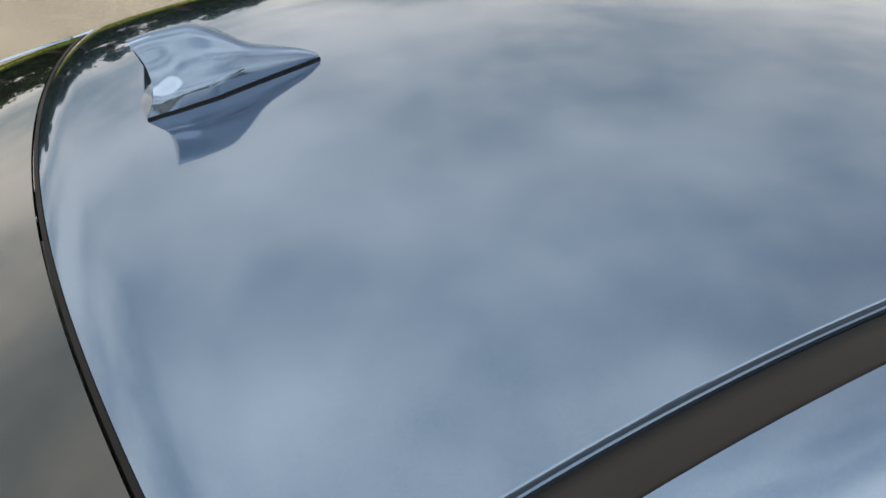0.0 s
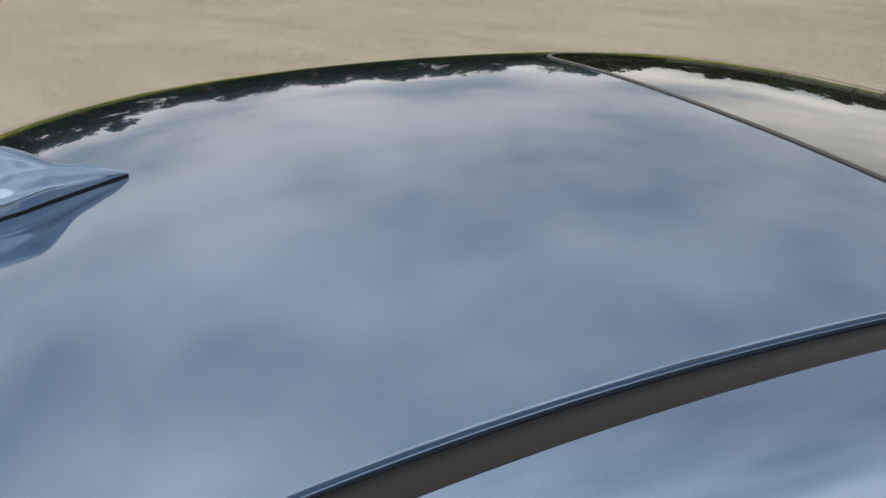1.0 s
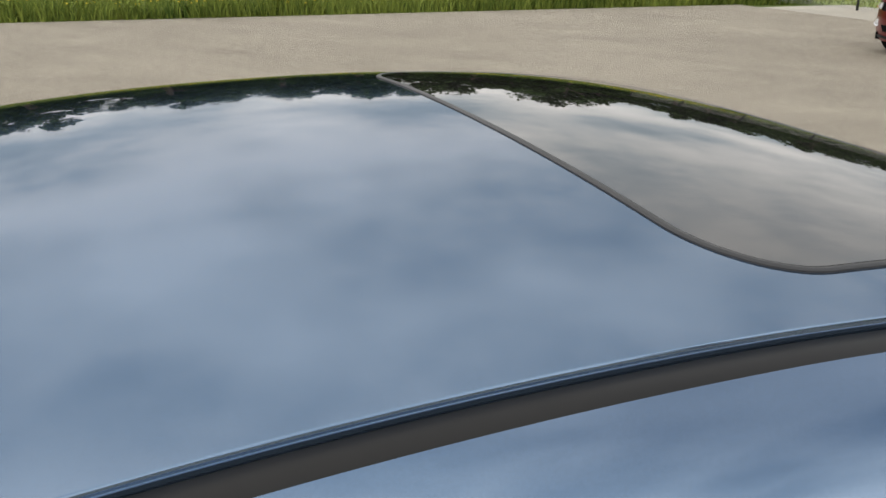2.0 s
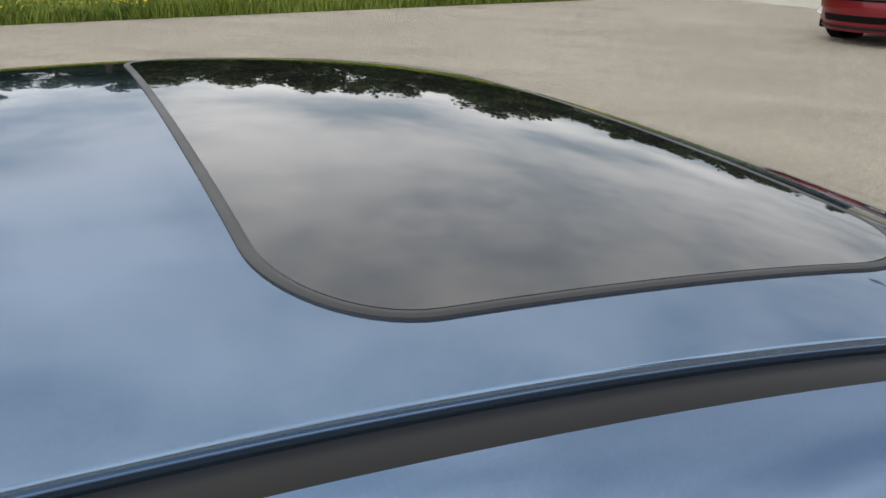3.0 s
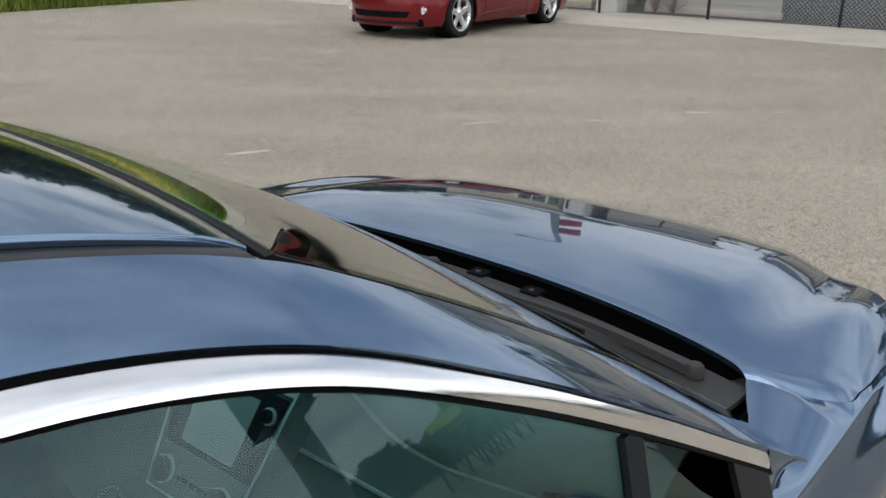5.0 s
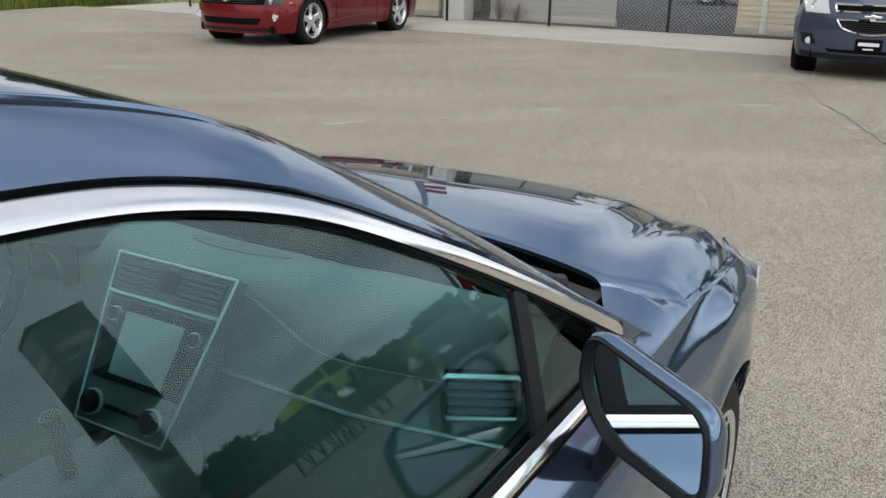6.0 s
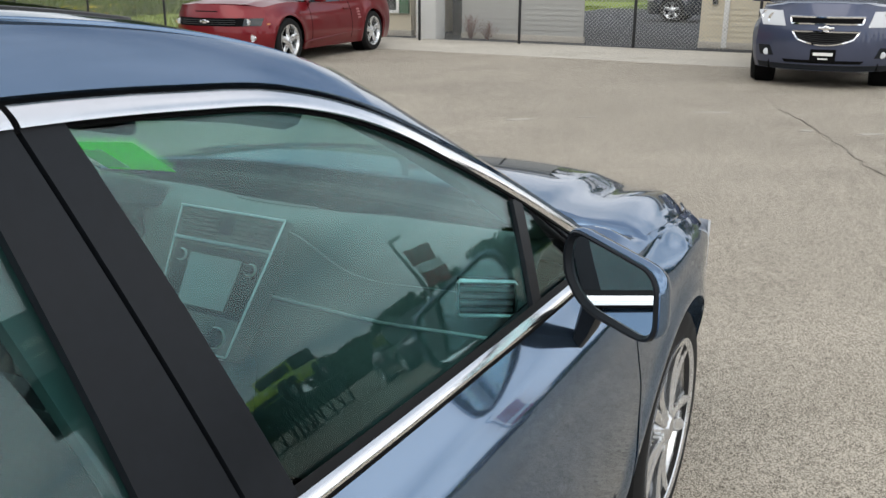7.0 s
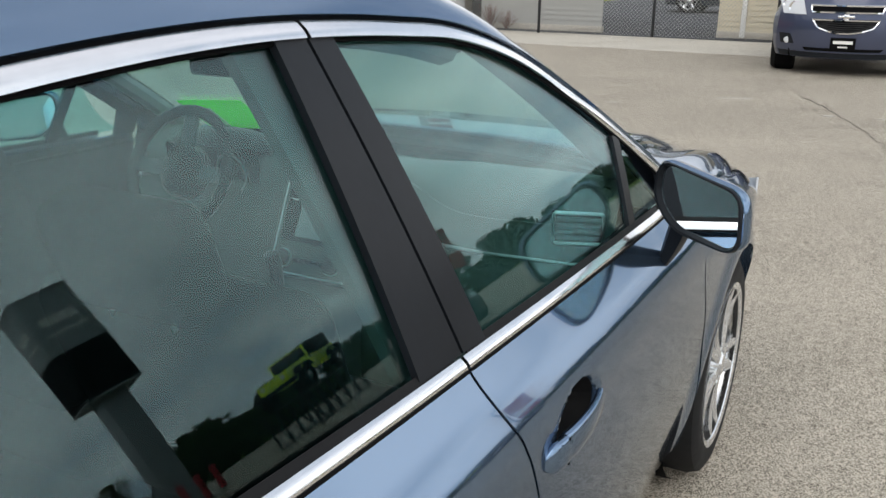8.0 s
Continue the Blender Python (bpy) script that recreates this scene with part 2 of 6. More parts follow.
M_WIND = pane("windscreen_glass", (0.88, 0.93, 0.91), (0.98, 0.97, 0.95))
M_DARKGLASS = plain("dark_car_glass", (0.01, 0.013, 0.014), 0.02, 0, 0.0, 3, coat=0.6)
M_MIRROR = plain("mirror_silver", (0.72, 0.80, 0.84), 0.0, 1.0, 0.0)
M_DASH = plain("charcoal_dash", (0.095, 0.108, 0.105), 0.62, 0, 0.1, 12, 0.0006)
M_DASHTOP = plain("dash_pad", (0.15, 0.17, 0.165), 0.7, 0, 0.1, 10, 0.0006)
M_SEAT = plain("dark_seat_cloth", (0.014, 0.0145, 0.0155), 0.85, 0, 0.2, 20, 0.001, spec=0.2)
# colour lifted to hold the bright reflection on the touchscreen
M_PALESCREEN = plain("screen_glass", (0.30, 0.34, 0.34), 0.12, 0, 0.0)
M_SILVER = plain("silver_trim", (0.85, 0.87, 0.87), 0.38, 0.8, 0.04)
M_HEADLINER = plain("grey_headliner", (0.24, 0.24, 0.235), 0.9, 0, 0.06, 10)
def thin_card(name, rgb):
    """Paper that lets daylight through."""
    m, n, l, b = material(name)
    t, mx = n.new("ShaderNodeBsdfTranslucent"), n.new("ShaderNodeMixShader")
    t.inputs[0].default_value = (*rgb, 1)
    b.inputs["Base Color"].default_value, b.inputs["Roughness"].default_value = (*rgb, 1), 0.7
    mx.inputs[0].default_value = 0.6
    l.new(b.outputs[0], mx.inputs[1])
    l.new(t.outputs[0], mx.inputs[2])
    l.new(mx.outputs[0], n["Material Output"].inputs[0])
    return m


M_GREENCARD = thin_card("neon_green_card", (0.12, 0.95, 0.05))
M_CARD = thin_card("white_card", (0.82, 0.90, 0.80))
M_PAPER = plain("white_paper", (0.8, 0.8, 0.78), 0.7, 0, 0.03)
M_LAMP = lamp_glass("clear_lamp")
M_AMBER = plain("amber_lens", (0.75, 0.30, 0.12), 0.1, 0, 0.05, coat=1.0)
M_ASPHALT = ground_mat("aged_asphalt", (0.128, 0.108, 0.083), (0.640, 0.566, 0.462), 215.0, 2.1, 0.007, 1.25)
M_CONCRETE = ground_mat("concrete_apron", (0.30, 0.272, 0.23), (0.62, 0.57, 0.49), 120, 0.8, 0.002)
M_FARLOT = ground_mat("dark_asphalt", (0.035, 0.036, 0.040), (0.085, 0.087, 0.093))
M_LAWN = ground_mat("lawn_soil", (0.05, 0.08, 0.014), (0.16, 0.21, 0.042), 25, 0.5, 0.02)
M_MOWN = ground_mat("mown_lawn", (0.11, 0.16, 0.03), (0.34, 0.41, 0.09), 25, 0.5, 0.02)
M_GRASS = leafy("wild_grass", (0.05, 0.095, 0.013), (0.27, 0.32, 0.06), 0.5)
M_MEADOW = leafy("meadow_green", (0.025, 0.05, 0.008), (0.13, 0.17, 0.032), 0.4)
M_FLOWER = plain("yellow_flowers", (0.75, 0.55, 0.02), 0.7, 0, 0.2)
M_LEAF = leafy("tree_leaves", (0.012, 0.026, 0.006), (0.05, 0.085, 0.02), 0.35)
M_BARK = plain("bark", (0.09, 0.07, 0.055), 0.9, 0, 0.3, 4, 0.01)
M_TWIG = plain("reddish_twigs", (0.16, 0.085, 0.07), 0.9, 0, 0.3, 4, 0.002)
M_TAN = plain("tan_siding", (0.60, 0.53, 0.39), 0.7, 0, 0.08, 1.5, 0.001)
M_GREYSIDE = plain("grey_siding", (0.37, 0.365, 0.34), 0.7, 0, 0.08, 1.5, 0.001)
M_STONE = plain("pale_stone", (0.66, 0.66, 0.64), 0.8, 0, 0.10, 5, 0.003)
M_WHITE = plain("white_trim", (0.75, 0.74, 0.71), 0.6, 0, 0.05, 3)
M_GREENTRIM = plain("green_trim", (0.05, 0.13, 0.06), 0.6, 0, 0.1, 3)
M_ROOF = plain("dark_shingles", (0.10, 0.095, 0.09), 0.9, 0, 0.25, 4, 0.004)
M_BLACKMETAL = plain("black_metal", (0.012, 0.012, 0.013), 0.45, 0.2, 0.2, 8)
M_GALV = plain("galvanised_wire", (0.36, 0.36, 0.35), 0.6, 0.2, 0.1, 8)
M_WHITEMARK = plain("worn_white_paint", (0.43, 0.395, 0.34), 0.9, 0, 0.25, 8, fine_scale=40)
M_CRACK = plain("crack_dirt", (0.11, 0.095, 0.078), 0.95, 0, 0.3, 8)
M_REDCLOTH = plain("red_cloth", (0.30, 0.012, 0.02), 0.8, 0, 0.1)
M_WHITECLOTH = plain("white_cloth", (0.75, 0.75, 0.75), 0.8, 0, 0.05)
M_DARKGREY = plain("dark_grey_panel", (0.06, 0.063, 0.066), 0.5, 0, 0.1)
M_GREYPOLE = plain("grey_pole", (0.23, 0.24, 0.25), 0.5, 0, 0.1)
M_GREYSIGN = plain("grey_sign_face", (0.30, 0.33, 0.34), 0.5, 0, 0.1)


# ---- mesh helpers ----
def finish(name, bm, mat, parent=None, label="", smooth=True, angle=38):
    """Links a bmesh as one mesh object, under a thing or a part."""
    me = bpy.data.meshes.new(name)
    bmesh.ops.recalc_face_normals(bm, faces=bm.faces)
    bm.to_mesh(me)
    bm.free()
    if smooth:
        for p in me.polygons:
            p.use_smooth = True
        me.set_sharp_from_angle(angle=radians(angle))
    me.materials.append(mat)
    ob = new(name, me)
    if parent is not None:
        ob.parent = parent
    if label:
        ob["label"] = label
    return ob


part = finish


def from_data(verts, faces):
    bm = bmesh.new()
    vs = [bm.verts.new(v) for v in verts]
    for f in faces:
        try:
            bm.faces.new([vs[i] for i in f])
        except ValueError:
            pass
    return bm


def sheet(fn, nu, nv, thick=0.0, inside=(-1.4, 0.0, 0.6)):
    """A curved sheet fn(u, v), u and v from 0 to 1, thickened away from its outer face, towards the point inside."""
    vs = [Vector(fn(i / nu, j / nv)) for i in range(nu + 1) for j in range(nv + 1)]
    fs = [(i * (nv + 1) + j, (i + 1) * (nv + 1) + j, (i + 1) * (nv + 1) + j + 1, i * (nv + 1) + j + 1) for i in range(nu) for j in range(nv)]
    if not thick:
        return from_data(vs, fs)
    nrm = [Vector() for _ in vs]
    for f in fs:
        a = (vs[f[2]] - vs[f[0]]).cross(vs[f[3]] - vs[f[1]])
        for k in f:
            nrm[k] += a
    ref = Vector(inside)
    sign = 1 if sum(n.dot(ref - v) for n, v in zip(nrm, vs)) > 0 else -1
    n = len(vs)
    vs2 = vs + [v + m.normalized() * (sign * thick) for v, m in zip(vs, nrm)]
    rim = [j for j in range(nv + 1)] + [i * (nv + 1) + nv for i in range(1, nu + 1)] + [nu * (nv + 1) + j for j in range(nv - 1, -1, -1)] + [i * (nv + 1) for i in range(nu - 1, 0, -1)]
    fs2 = fs + [tuple(n + k for k in reversed(f)) for f in fs]
    fs2 += [(rim[k], rim[(k + 1) % len(rim)], n + rim[(k + 1) % len(rim)], n + rim[k]) for k in range(len(rim))]
    return from_data(vs2, fs2)


def box(c, s, bevel=0.0, seg=2, rot=None):
    bm = bmesh.new()
    m = Matrix.Translation(c) @ (rot if rot is not None else Matrix()) @ Matrix.Diagonal((*s, 1))
    bmesh.ops.create_cube(bm, size=1.0, matrix=m)
    if bevel:
        bmesh.ops.bevel(bm, geom=list(bm.edges), offset=bevel, segments=seg, affect="EDGES", profile=0.6)
    return bm


def join(*bms):
    out = bms[0]
    for b in bms[1:]:
        me = bpy.data.meshes.new("tmp")
        b.to_mesh(me)
        b.free()
        out.from_mesh(me)
        bpy.data.meshes.remove(me)
    return out


def turned(profile, seg=40, axis="y", centre=(0, 0, 0)):
    """A lathe: profile of (radius, height) round an axis."""
    vs, fs, k = [], [], len(profile)
    for i in range(seg):
        a = 2 * math.pi * i / seg
        for r, h in profile:
            p = {"y": (r * math.cos(a), h, r * math.sin(a)), "z": (r * math.cos(a), r * math.sin(a), h), "x": (h, r * math.cos(a), r * math.sin(a))}[axis]
            vs.append((p[0] + centre[0], p[1] + centre[1], p[2] + centre[2]))
    for i in range(seg):
        for j in range(k - 1):
            a, b = i * k + j, ((i + 1) % seg) * k + j
            fs.append((a, b, b + 1, a + 1))
    return from_data(vs, fs)


def swept(path, section, up=(0, 0, 1), closed=False, scale=None):
    """A closed section (side, up) carried along a path."""
    P = [Vector(p) for p in path]
    n, k, vs, fs = len(P), len(section), [], []
    for i in range(n):
        a, b = (P[(i - 1) % n], P[(i + 1) % n]) if closed else (P[max(i - 1, 0)], P[min(i + 1, n - 1)])
        T = (b - a).normalized()
        U = Vector(up[i] if isinstance(up, list) else up)
        S = T.cross(U).normalized()
        U = S.cross(T).normalized()
        f = scale[i] if scale else 1.0
        for s, u in section:
            vs.append(P[i] + S * (s * f) + U * (u * f))
    for i in range(n if closed else n - 1):
        for j in range(k):
            a, b = i * k, ((i + 1) % n) * k
            fs.append((a + j, a + (j + 1) % k, b + (j + 1) % k, b + j))
    if not closed:
        fs.append(tuple(range(k)))
        fs.append(tuple((n - 1) * k + j for j in reversed(range(k))))
    return from_data(vs, fs)


def ring(r, k=8):
    return [(r * math.cos(2 * math.pi * i / k), r * math.sin(2 * math.pi * i / k)) for i in range(k)]


def curve_through(xs, ys):
    """A smooth function through a few stations."""
    xs, ys = np.array(xs, float), np.array(ys, float)
    d = np.gradient(ys, xs)

    def f(x):
        x = min(max(x, xs[0]), xs[-1])
        i = min(max(int(np.searchsorted(xs, x)) - 1, 0), len(xs) - 2)
        h = xs[i + 1] - xs[i]
        t = (x - xs[i]) / h
        return float((2 * t**3 - 3 * t**2 + 1) * ys[i] + (t**3 - 2 * t**2 + t) * h * d[i] + (3 * t**2 - 2 * t**3) * ys[i + 1] + (t**3 - t**2) * h * d[i + 1])

    return f


def lerp(a, b, t):
    return a + (b - a) * t


def step(t):
    t = min(max(t, 0.0), 1.0)
    return t * t * (3 - 2 * t)


def thing(name, label, category, group="", m=None, kind=""):
    e = new(name)
    if m is not None:
        e.matrix_basis = m
    return tagged(e, label, category, group, kind)


# ---- ground ----
def slab(name, x0, x1, y0, y1, top, mat, label, nx=1, ny=1, thick=0.12):
    bm = box(((x0 + x1) / 2, (y0 + y1) / 2, top - thick / 2), (x1 - x0, y1 - y0, thick))
    ob = finish(name, bm, mat, smooth=False)
    return tagged(ob, label, name.split("_")[0], kind="structure")


slab("ground", -900, 900, -900, 900, -0.03, M_LAWN, "green lawn and field reaching the horizon", 12, 12, 0.5)
slab("pavement_lot", -60, 12.7, -54, 17.26, 0.0, M_ASPHALT, "aged tan-grey asphalt car park")
slab("pavement_south", 12.7, 60.0, -54, -8.0, 0.0, M_ASPHALT, "aged tan-grey asphalt car park")
slab("pavement_apron", 12.7, 15.35, -8.0, 16.4, 0.004, M_CONCRETE, "pale concrete apron along the fence")
slab("road_far_lot", 15.35, 32.9, -8.0, 9.6, -0.012, M_FARLOT, "dark asphalt yard beyond the fence")

slab("ground_lawn", 15.35, 40.0, 9.6, 40.0, -0.022, M_MOWN, "bright mown lawn beyond the fence")

# ---- the blue saloon: body curves ----
car = thing("car", "metallic steel-blue four-door saloon parked on asphalt", "car")


def roof_z(x, y):
    s = x + 1.8
    return 1.510 - 0.015 * s - 0.092 * s**2 - 0.054 * s**3 - 0.09 * s**4 - 0.062 * y * y - 0.074 * y**4 + 0.0277 * y * y * min(s, 0.0) - 0.0012 * min(s, 0.0) ** 2


def rail_in(x):
    s = x + 1.8
    return 0.5588 + 0.0222 * s + 0.0642 * s * s - 0.0243 * s**3


def rail_out(x):
    s = x + 1.8
    return 0.5883 + 0.0207 * s + 0.0665 * s * s - 0.0241 * s**3


def roof_front(y):
    return -1.067 - 0.2 * y * y


def roof_rear(y):
    return -2.783 + 0.19 * y * y


# upper edge of the bright window surround, and the belt line
crown = curve_through([-3.4, -3.05, -2.85, -2.6, -2.3, -2.04, -1.78, -1.47, -1.32, -1.16, -0.98, -0.8, -0.64, -0.5, -0.4, -0.3],
                      [1.037, 1.082, 1.172, 1.287, 1.3651, 1.3971, 1.4108, 1.3987, 1.3831, 1.3407, 1.257, 1.1586, 1.0633, 0.9778, 0.9149, 0.8749])


def belt(x):
    u = max(0.0, -0.75 - x)
    return 0.967 + 0.0205 * u + 0.0135 * u * u if x > -2.6 else lerp(1.052, 1.03, step((-2.6 - x) / 0.8))


def glass_y(z):
    d = z - 1.0
    return 0.828 - 0.35 * d - 0.175 * d * d


flank = curve_through([0.20, 0.34, 0.50, 0.65, 0.78, 0.838, 0.868, 0.90, 0.95, 0.985], [0.835, 0.872, 0.894, 0.9045, 0.9055, 0.904, 0.8985, 0.880, 0.8445, 0.820])


def body_y(x, z):
    zz = z - (belt(x) - 0.967) * step((z - 0.55) / 0.35)
    y = flank(zz)
    if x > 0.15:
        y -= 0.15 * ((x - 0.15) / 0.5) ** 2
    if x < -2.6:
        y -= 0.11 * ((-2.6 - x) / 1.25) ** 2
    # flared lips of the wheel openings
    for cx in (0.0, -2.75):
        d = math.hypot(x - cx, z - 0.335)
        y += 0.012 * math.exp(-(((d - 0.375) / 0.045) ** 2))
    return y


def wind(u, v):
    """The windscreen, u from its top edge down, v from -1 to 1 across."""
    yt, yb = 0.612 * v, 0.735 * v
    a = Vector((roof_front(yt) + 0.012, yt, roof_z(roof_front(yt), yt) - 0.016 + 0.010 * v**4))
    b = Vector((-0.243 - 0.113 * yb * yb, yb, 0.9105 - 0.024 * yb * yb))
    p = a.lerp(b, u)
    bow = 4 * u * (1 - u)
    full = bow * (1.45 - 0.9 * u)
    return p + Vector((0.47, 0, 0.88)) * (0.044 * full * (1 - v * v) + 0.018 * (0.5 * bow + 0.5 * full) * v * v)


def back_glass(u, v):
    yt, yb = 0.60 * v, 0.66 * v
    a = Vector((roof_rear(yt) - 0.0058, yt, roof_z(roof_rear(yt), yt) - 0.006))
    b = Vector((-3.42 + 0.16 * yb * yb, yb, 1.075 - 0.03 * yb * yb))
    p = a.lerp(b, u)
    return p + Vector((-0.45, 0, 0.89)) * (0.04 * 4 * u * (1 - u))


# ---- roof ----
def rail_edge(x):
    """Edge of the roof skin along the ditch."""
    return rail_in(x)


# rows across the roof: wide steps, then the roll into the ditch as (distance from the rail, drop)
ROLL = ((0.0044, 0.0), (0.0039, 0.0005), (0.0035, 0.0016), (0.0032, 0.0032), (0.0029, 0.0044), (0.0024, 0.0046), (0.0016, 0.0046))
HALF = 84


def roof_fn(u, v):
    xc = lerp(-2.73, -1.14, u)
    s = 2 * v - 1
    k = round(abs(s) * (HALF + len(ROLL)))
    inner, drop = rail_edge(xc) - 0.0056, 0.0
    if k <= HALF:
        y = inner * (1 - (1 - k / HALF) ** 1.6)
    else:
        back, drop = ROLL[k - HALF - 1]
        y = rail_edge(xc) - back
    y = math.copysign(y, s)
    x = lerp(roof_rear(y), roof_front(y), u)
    return (x, y, roof_z(x, y) - drop - 0.010 * step((x + 1.29) / 0.20) * (1 - (y / 0.62) ** 4) - (0.006 * max(0.0, (u - 0.975) / 0.025) ** 2) - 0.006 * max(0.0, (0.012 - u) / 0.012) ** 2)


part("roof_panel", sheet(roof_fn, 90, 2 * (HALF + len(ROLL)), 0.008), M_PAINT, car, "smooth steel-blue roof skin")
part("headliner", sheet(lambda u, v: (lerp(-2.7, -1.16, u), (2 * v - 1) * 0.56, roof_z(lerp(-2.7, -1.16, u), (2 * v - 1) * 0.56) - 0.045), 20, 16, 0.01), M_HEADLINER, car, "pale grey headliner")


def rounded_outline(inset, n=14):
    """The sunroof's outline: a rectangle with wide corners, drawn in by inset; points (x, y)."""
    x0, x1, h, pts = -1.785 + inset, -1.305 - inset, 0.4956 - inset, []
    f, rx, ry = 0.1055 - 0.8 * inset, 0.081 - 0.8 * inset, 0.1128 - 0.8 * inset
    for cx, cy, a, b, a0 in ((x1 - f, h - f, f, f, 0), (x0 + rx, h - ry, rx, ry, 90), (x0 + rx, -h + ry, rx, ry, 180), (x1 - f, -h + f, f, f, 270)):
        for i in range(n + 1):
            t = radians(a0 + 90 * i / n)
            pts.append((cx + a * math.cos(t), cy + b * math.sin(t)))
    out = []
    for i, (x, y) in enumerate(pts):
        nx, ny = pts[(i + 1) % len(pts)]
        k = max(1, int(math.hypot(nx - x, ny - y) / 0.03))
        out += [(lerp(x, nx, j / k), lerp(y, ny, j / k)) for j in range(k)]
    return out


def sunroof_seal():
    path = [(x, y, roof_z(x, y)) for x, y in rounded_outline(0.005)]
    sec = [(-0.0048, -0.006), (-0.0044, 0.0012), (-0.002, 0.0024), (0.002, 0.0024), (0.0044, 0.0012), (0.0048, -0.006)]
    return swept(path, sec, closed=True)


def sunroof_glass():
    rings, verts, faces = 16, [], []
    base = rounded_outline(0.0085)
    cx, n = -1.549, len(base)
    for k in range(rings):
        f = 1 - k / rings
        for x, y in base:
            px, py = cx + (x - cx) * f, y * f
            verts.append((px, py, roof_z(px, py) + 0.0018))
    verts.append((cx, 0, roof_z(cx, 0) + 0.0018))
    for k in range(rings - 1):
        for i in range(n):
            faces.append((k * n + i, k * n + (i + 1) % n, (k + 1) * n + (i + 1) % n, (k + 1) * n + i))
    k = rings - 1
    for i in range(n):
        faces.append((k * n + i, k * n + (i + 1) % n, rings * n))
    return from_data(verts, faces)


sunroof = part("sunroof", sunroof_glass(), M_ROOFGLASS, car, "black tinted glass sunroof, closed")
part("seal", sunroof_seal(), M_SEAL, sunroof, "grey rubber seal")


def molding(sg):
    def fn(u, v):
        x = lerp(-2.735, -1.150, u)
        a, b = rail_edge(x) - 0.001, rail_out(x) - 0.0008
        y = lerp(a, b, v)
        flange = max(0.0, (v - 0.88) / 0.12)
        return (x, sg * (y + 0.004 * flange), lerp(roof_z(x, a) - 0.0085, roof_z(x, b) - 0.008, v) + 0.0022 * math.sin(math.pi * v) - 0.022 * flange**2)
    return sheet(fn, 70, 16, 0.006)


def side_frame(sg):
    """Roof side, screen pillar and rear pillar in one pressing, down to the window surround."""
    def edges(t):
        if t < 0.18:
            k = t / 0.18
            p = back_glass(1 - k, 1.0)
            a = Vector((p.x, p.y + 0.012, p.z))
            xo = lerp(-3.38, -2.72, k)
        elif t < 0.62:
            k = (t - 0.18) / 0.44
            x = lerp(-2.74, -1.147, k)
            a = Vector((x, rail_out(x), roof_z(x, rail_out(x)) - 0.003))
            xo = lerp(-2.72, -1.147, k)
        else:
            k = (t - 0.62) / 0.38
            p = wind(k, 1.0)
            a = Vector((p.x - 0.004, p.y + 0.008, p.z - 0.003))
            xo = min(lerp(-1.147, p.x - 0.02, step(k / 0.1)), -0.47)
        z = crown(xo) + 0.006
        y = glass_y(z) + 0.005
        if xo > -0.62:
            y = lerp(y, 0.838, step((xo + 0.62) / 0.30))
        if xo < -2.95:
            y = lerp(glass_y(z), body_y(xo, z - 0.03), step((-2.95 - xo) / 0.3))
        return a, Vector((xo, y, z))

    def fn(u, v):
        a, b = edges(u)
        reach = 0.018 * step(1 - abs(u - 0.62) / 0.05)
        if reach > 0:
            a = sum((edges(u + reach * (q - 4) / 4)[0] for q in range(9)), Vector()) / 9
        c = Vector((lerp(a.x, b.x, 0.55), lerp(a.y, b.y, 0.57), lerp(a.z, b.z, 0.36)))
        p = a * (1 - v) ** 2 + c * (2 * v * (1 - v)) + b * v * v
        return (p.x, sg * p.y, p.z)
    return sheet(fn, 160, 18, 0.006)


def on_glass(x, z, sg, off=0.0):
    return (x, sg * (glass_y(z) + off), z)


def pillar_rear_edge(z):
    return lerp(-1.690, -1.722, (z - 1.02) / 0.364)


def pillar_front_edge(z):
    return lerp(-1.526, -1.616, (z - 1.017) / 0.364)


def seam_x(z):
    return lerp(-1.585, -1.668, (z - 1.0) / 0.4) if z > 0.99 else lerp(-1.49, -1.585, step((z - 0.72) / 0.27))


def chrome_low(x):
    e = 0.004
    s = (crown(x + e) - crown(x - e)) / (2 * e)
    return crown(x) - 0.0185 * math.sqrt(1 + s * s)


def chrome_top_strip(x0, x1, sg):
    def fn(u, v):
        x = lerp(x0, x1, u)
        z = lerp(crown(x) - 0.001, chrome_low(x), v)
        lean = lerp(0.0085, -0.0015, step((x + 1.16) / 0.30))
        return on_glass(x, z, sg, 0.001 + max(0.0, -lean) + lean * v**0.9 + 0.002 * math.sin(math.pi * v))
    return sheet(fn, 60, 8, 0.004)


def gap_strip(x0, x1, sg):
    """The black rubber round the opening, behind and below the bright strip."""
    def fn(u, v):
        x = lerp(x0, x1, u)
        z = lerp(crown(x) + 0.006, chrome_low(x) - 0.0055, v)
        return on_glass(x, z, sg, -0.004 + 0.006 * v)
    return sheet(fn, 46, 4, 0.004)


def belt_strip(x0, x1, sg):
    def fn(u, v):
        x = lerp(x0, x1, u)
        z = lerp(belt(x) + 0.0145, belt(x) + 0.0005, v)
        return on_glass(x, z, sg, 0.007 + 0.006 * v + 0.0025 * math.sin(math.pi * v))
    return sheet(fn, 30, 6, 0.006)


def belt_shadow(x0, x1, sg):
    """Thin black strip between belt strip and door skin, drawn as their shadow line."""
    return sheet(lambda u, v: on_glass(lerp(x0, x1, u), belt(lerp(x0, x1, u)) + lerp(0.0012, -0.0028, v), sg, 0.0146), 30, 2, 0.005)


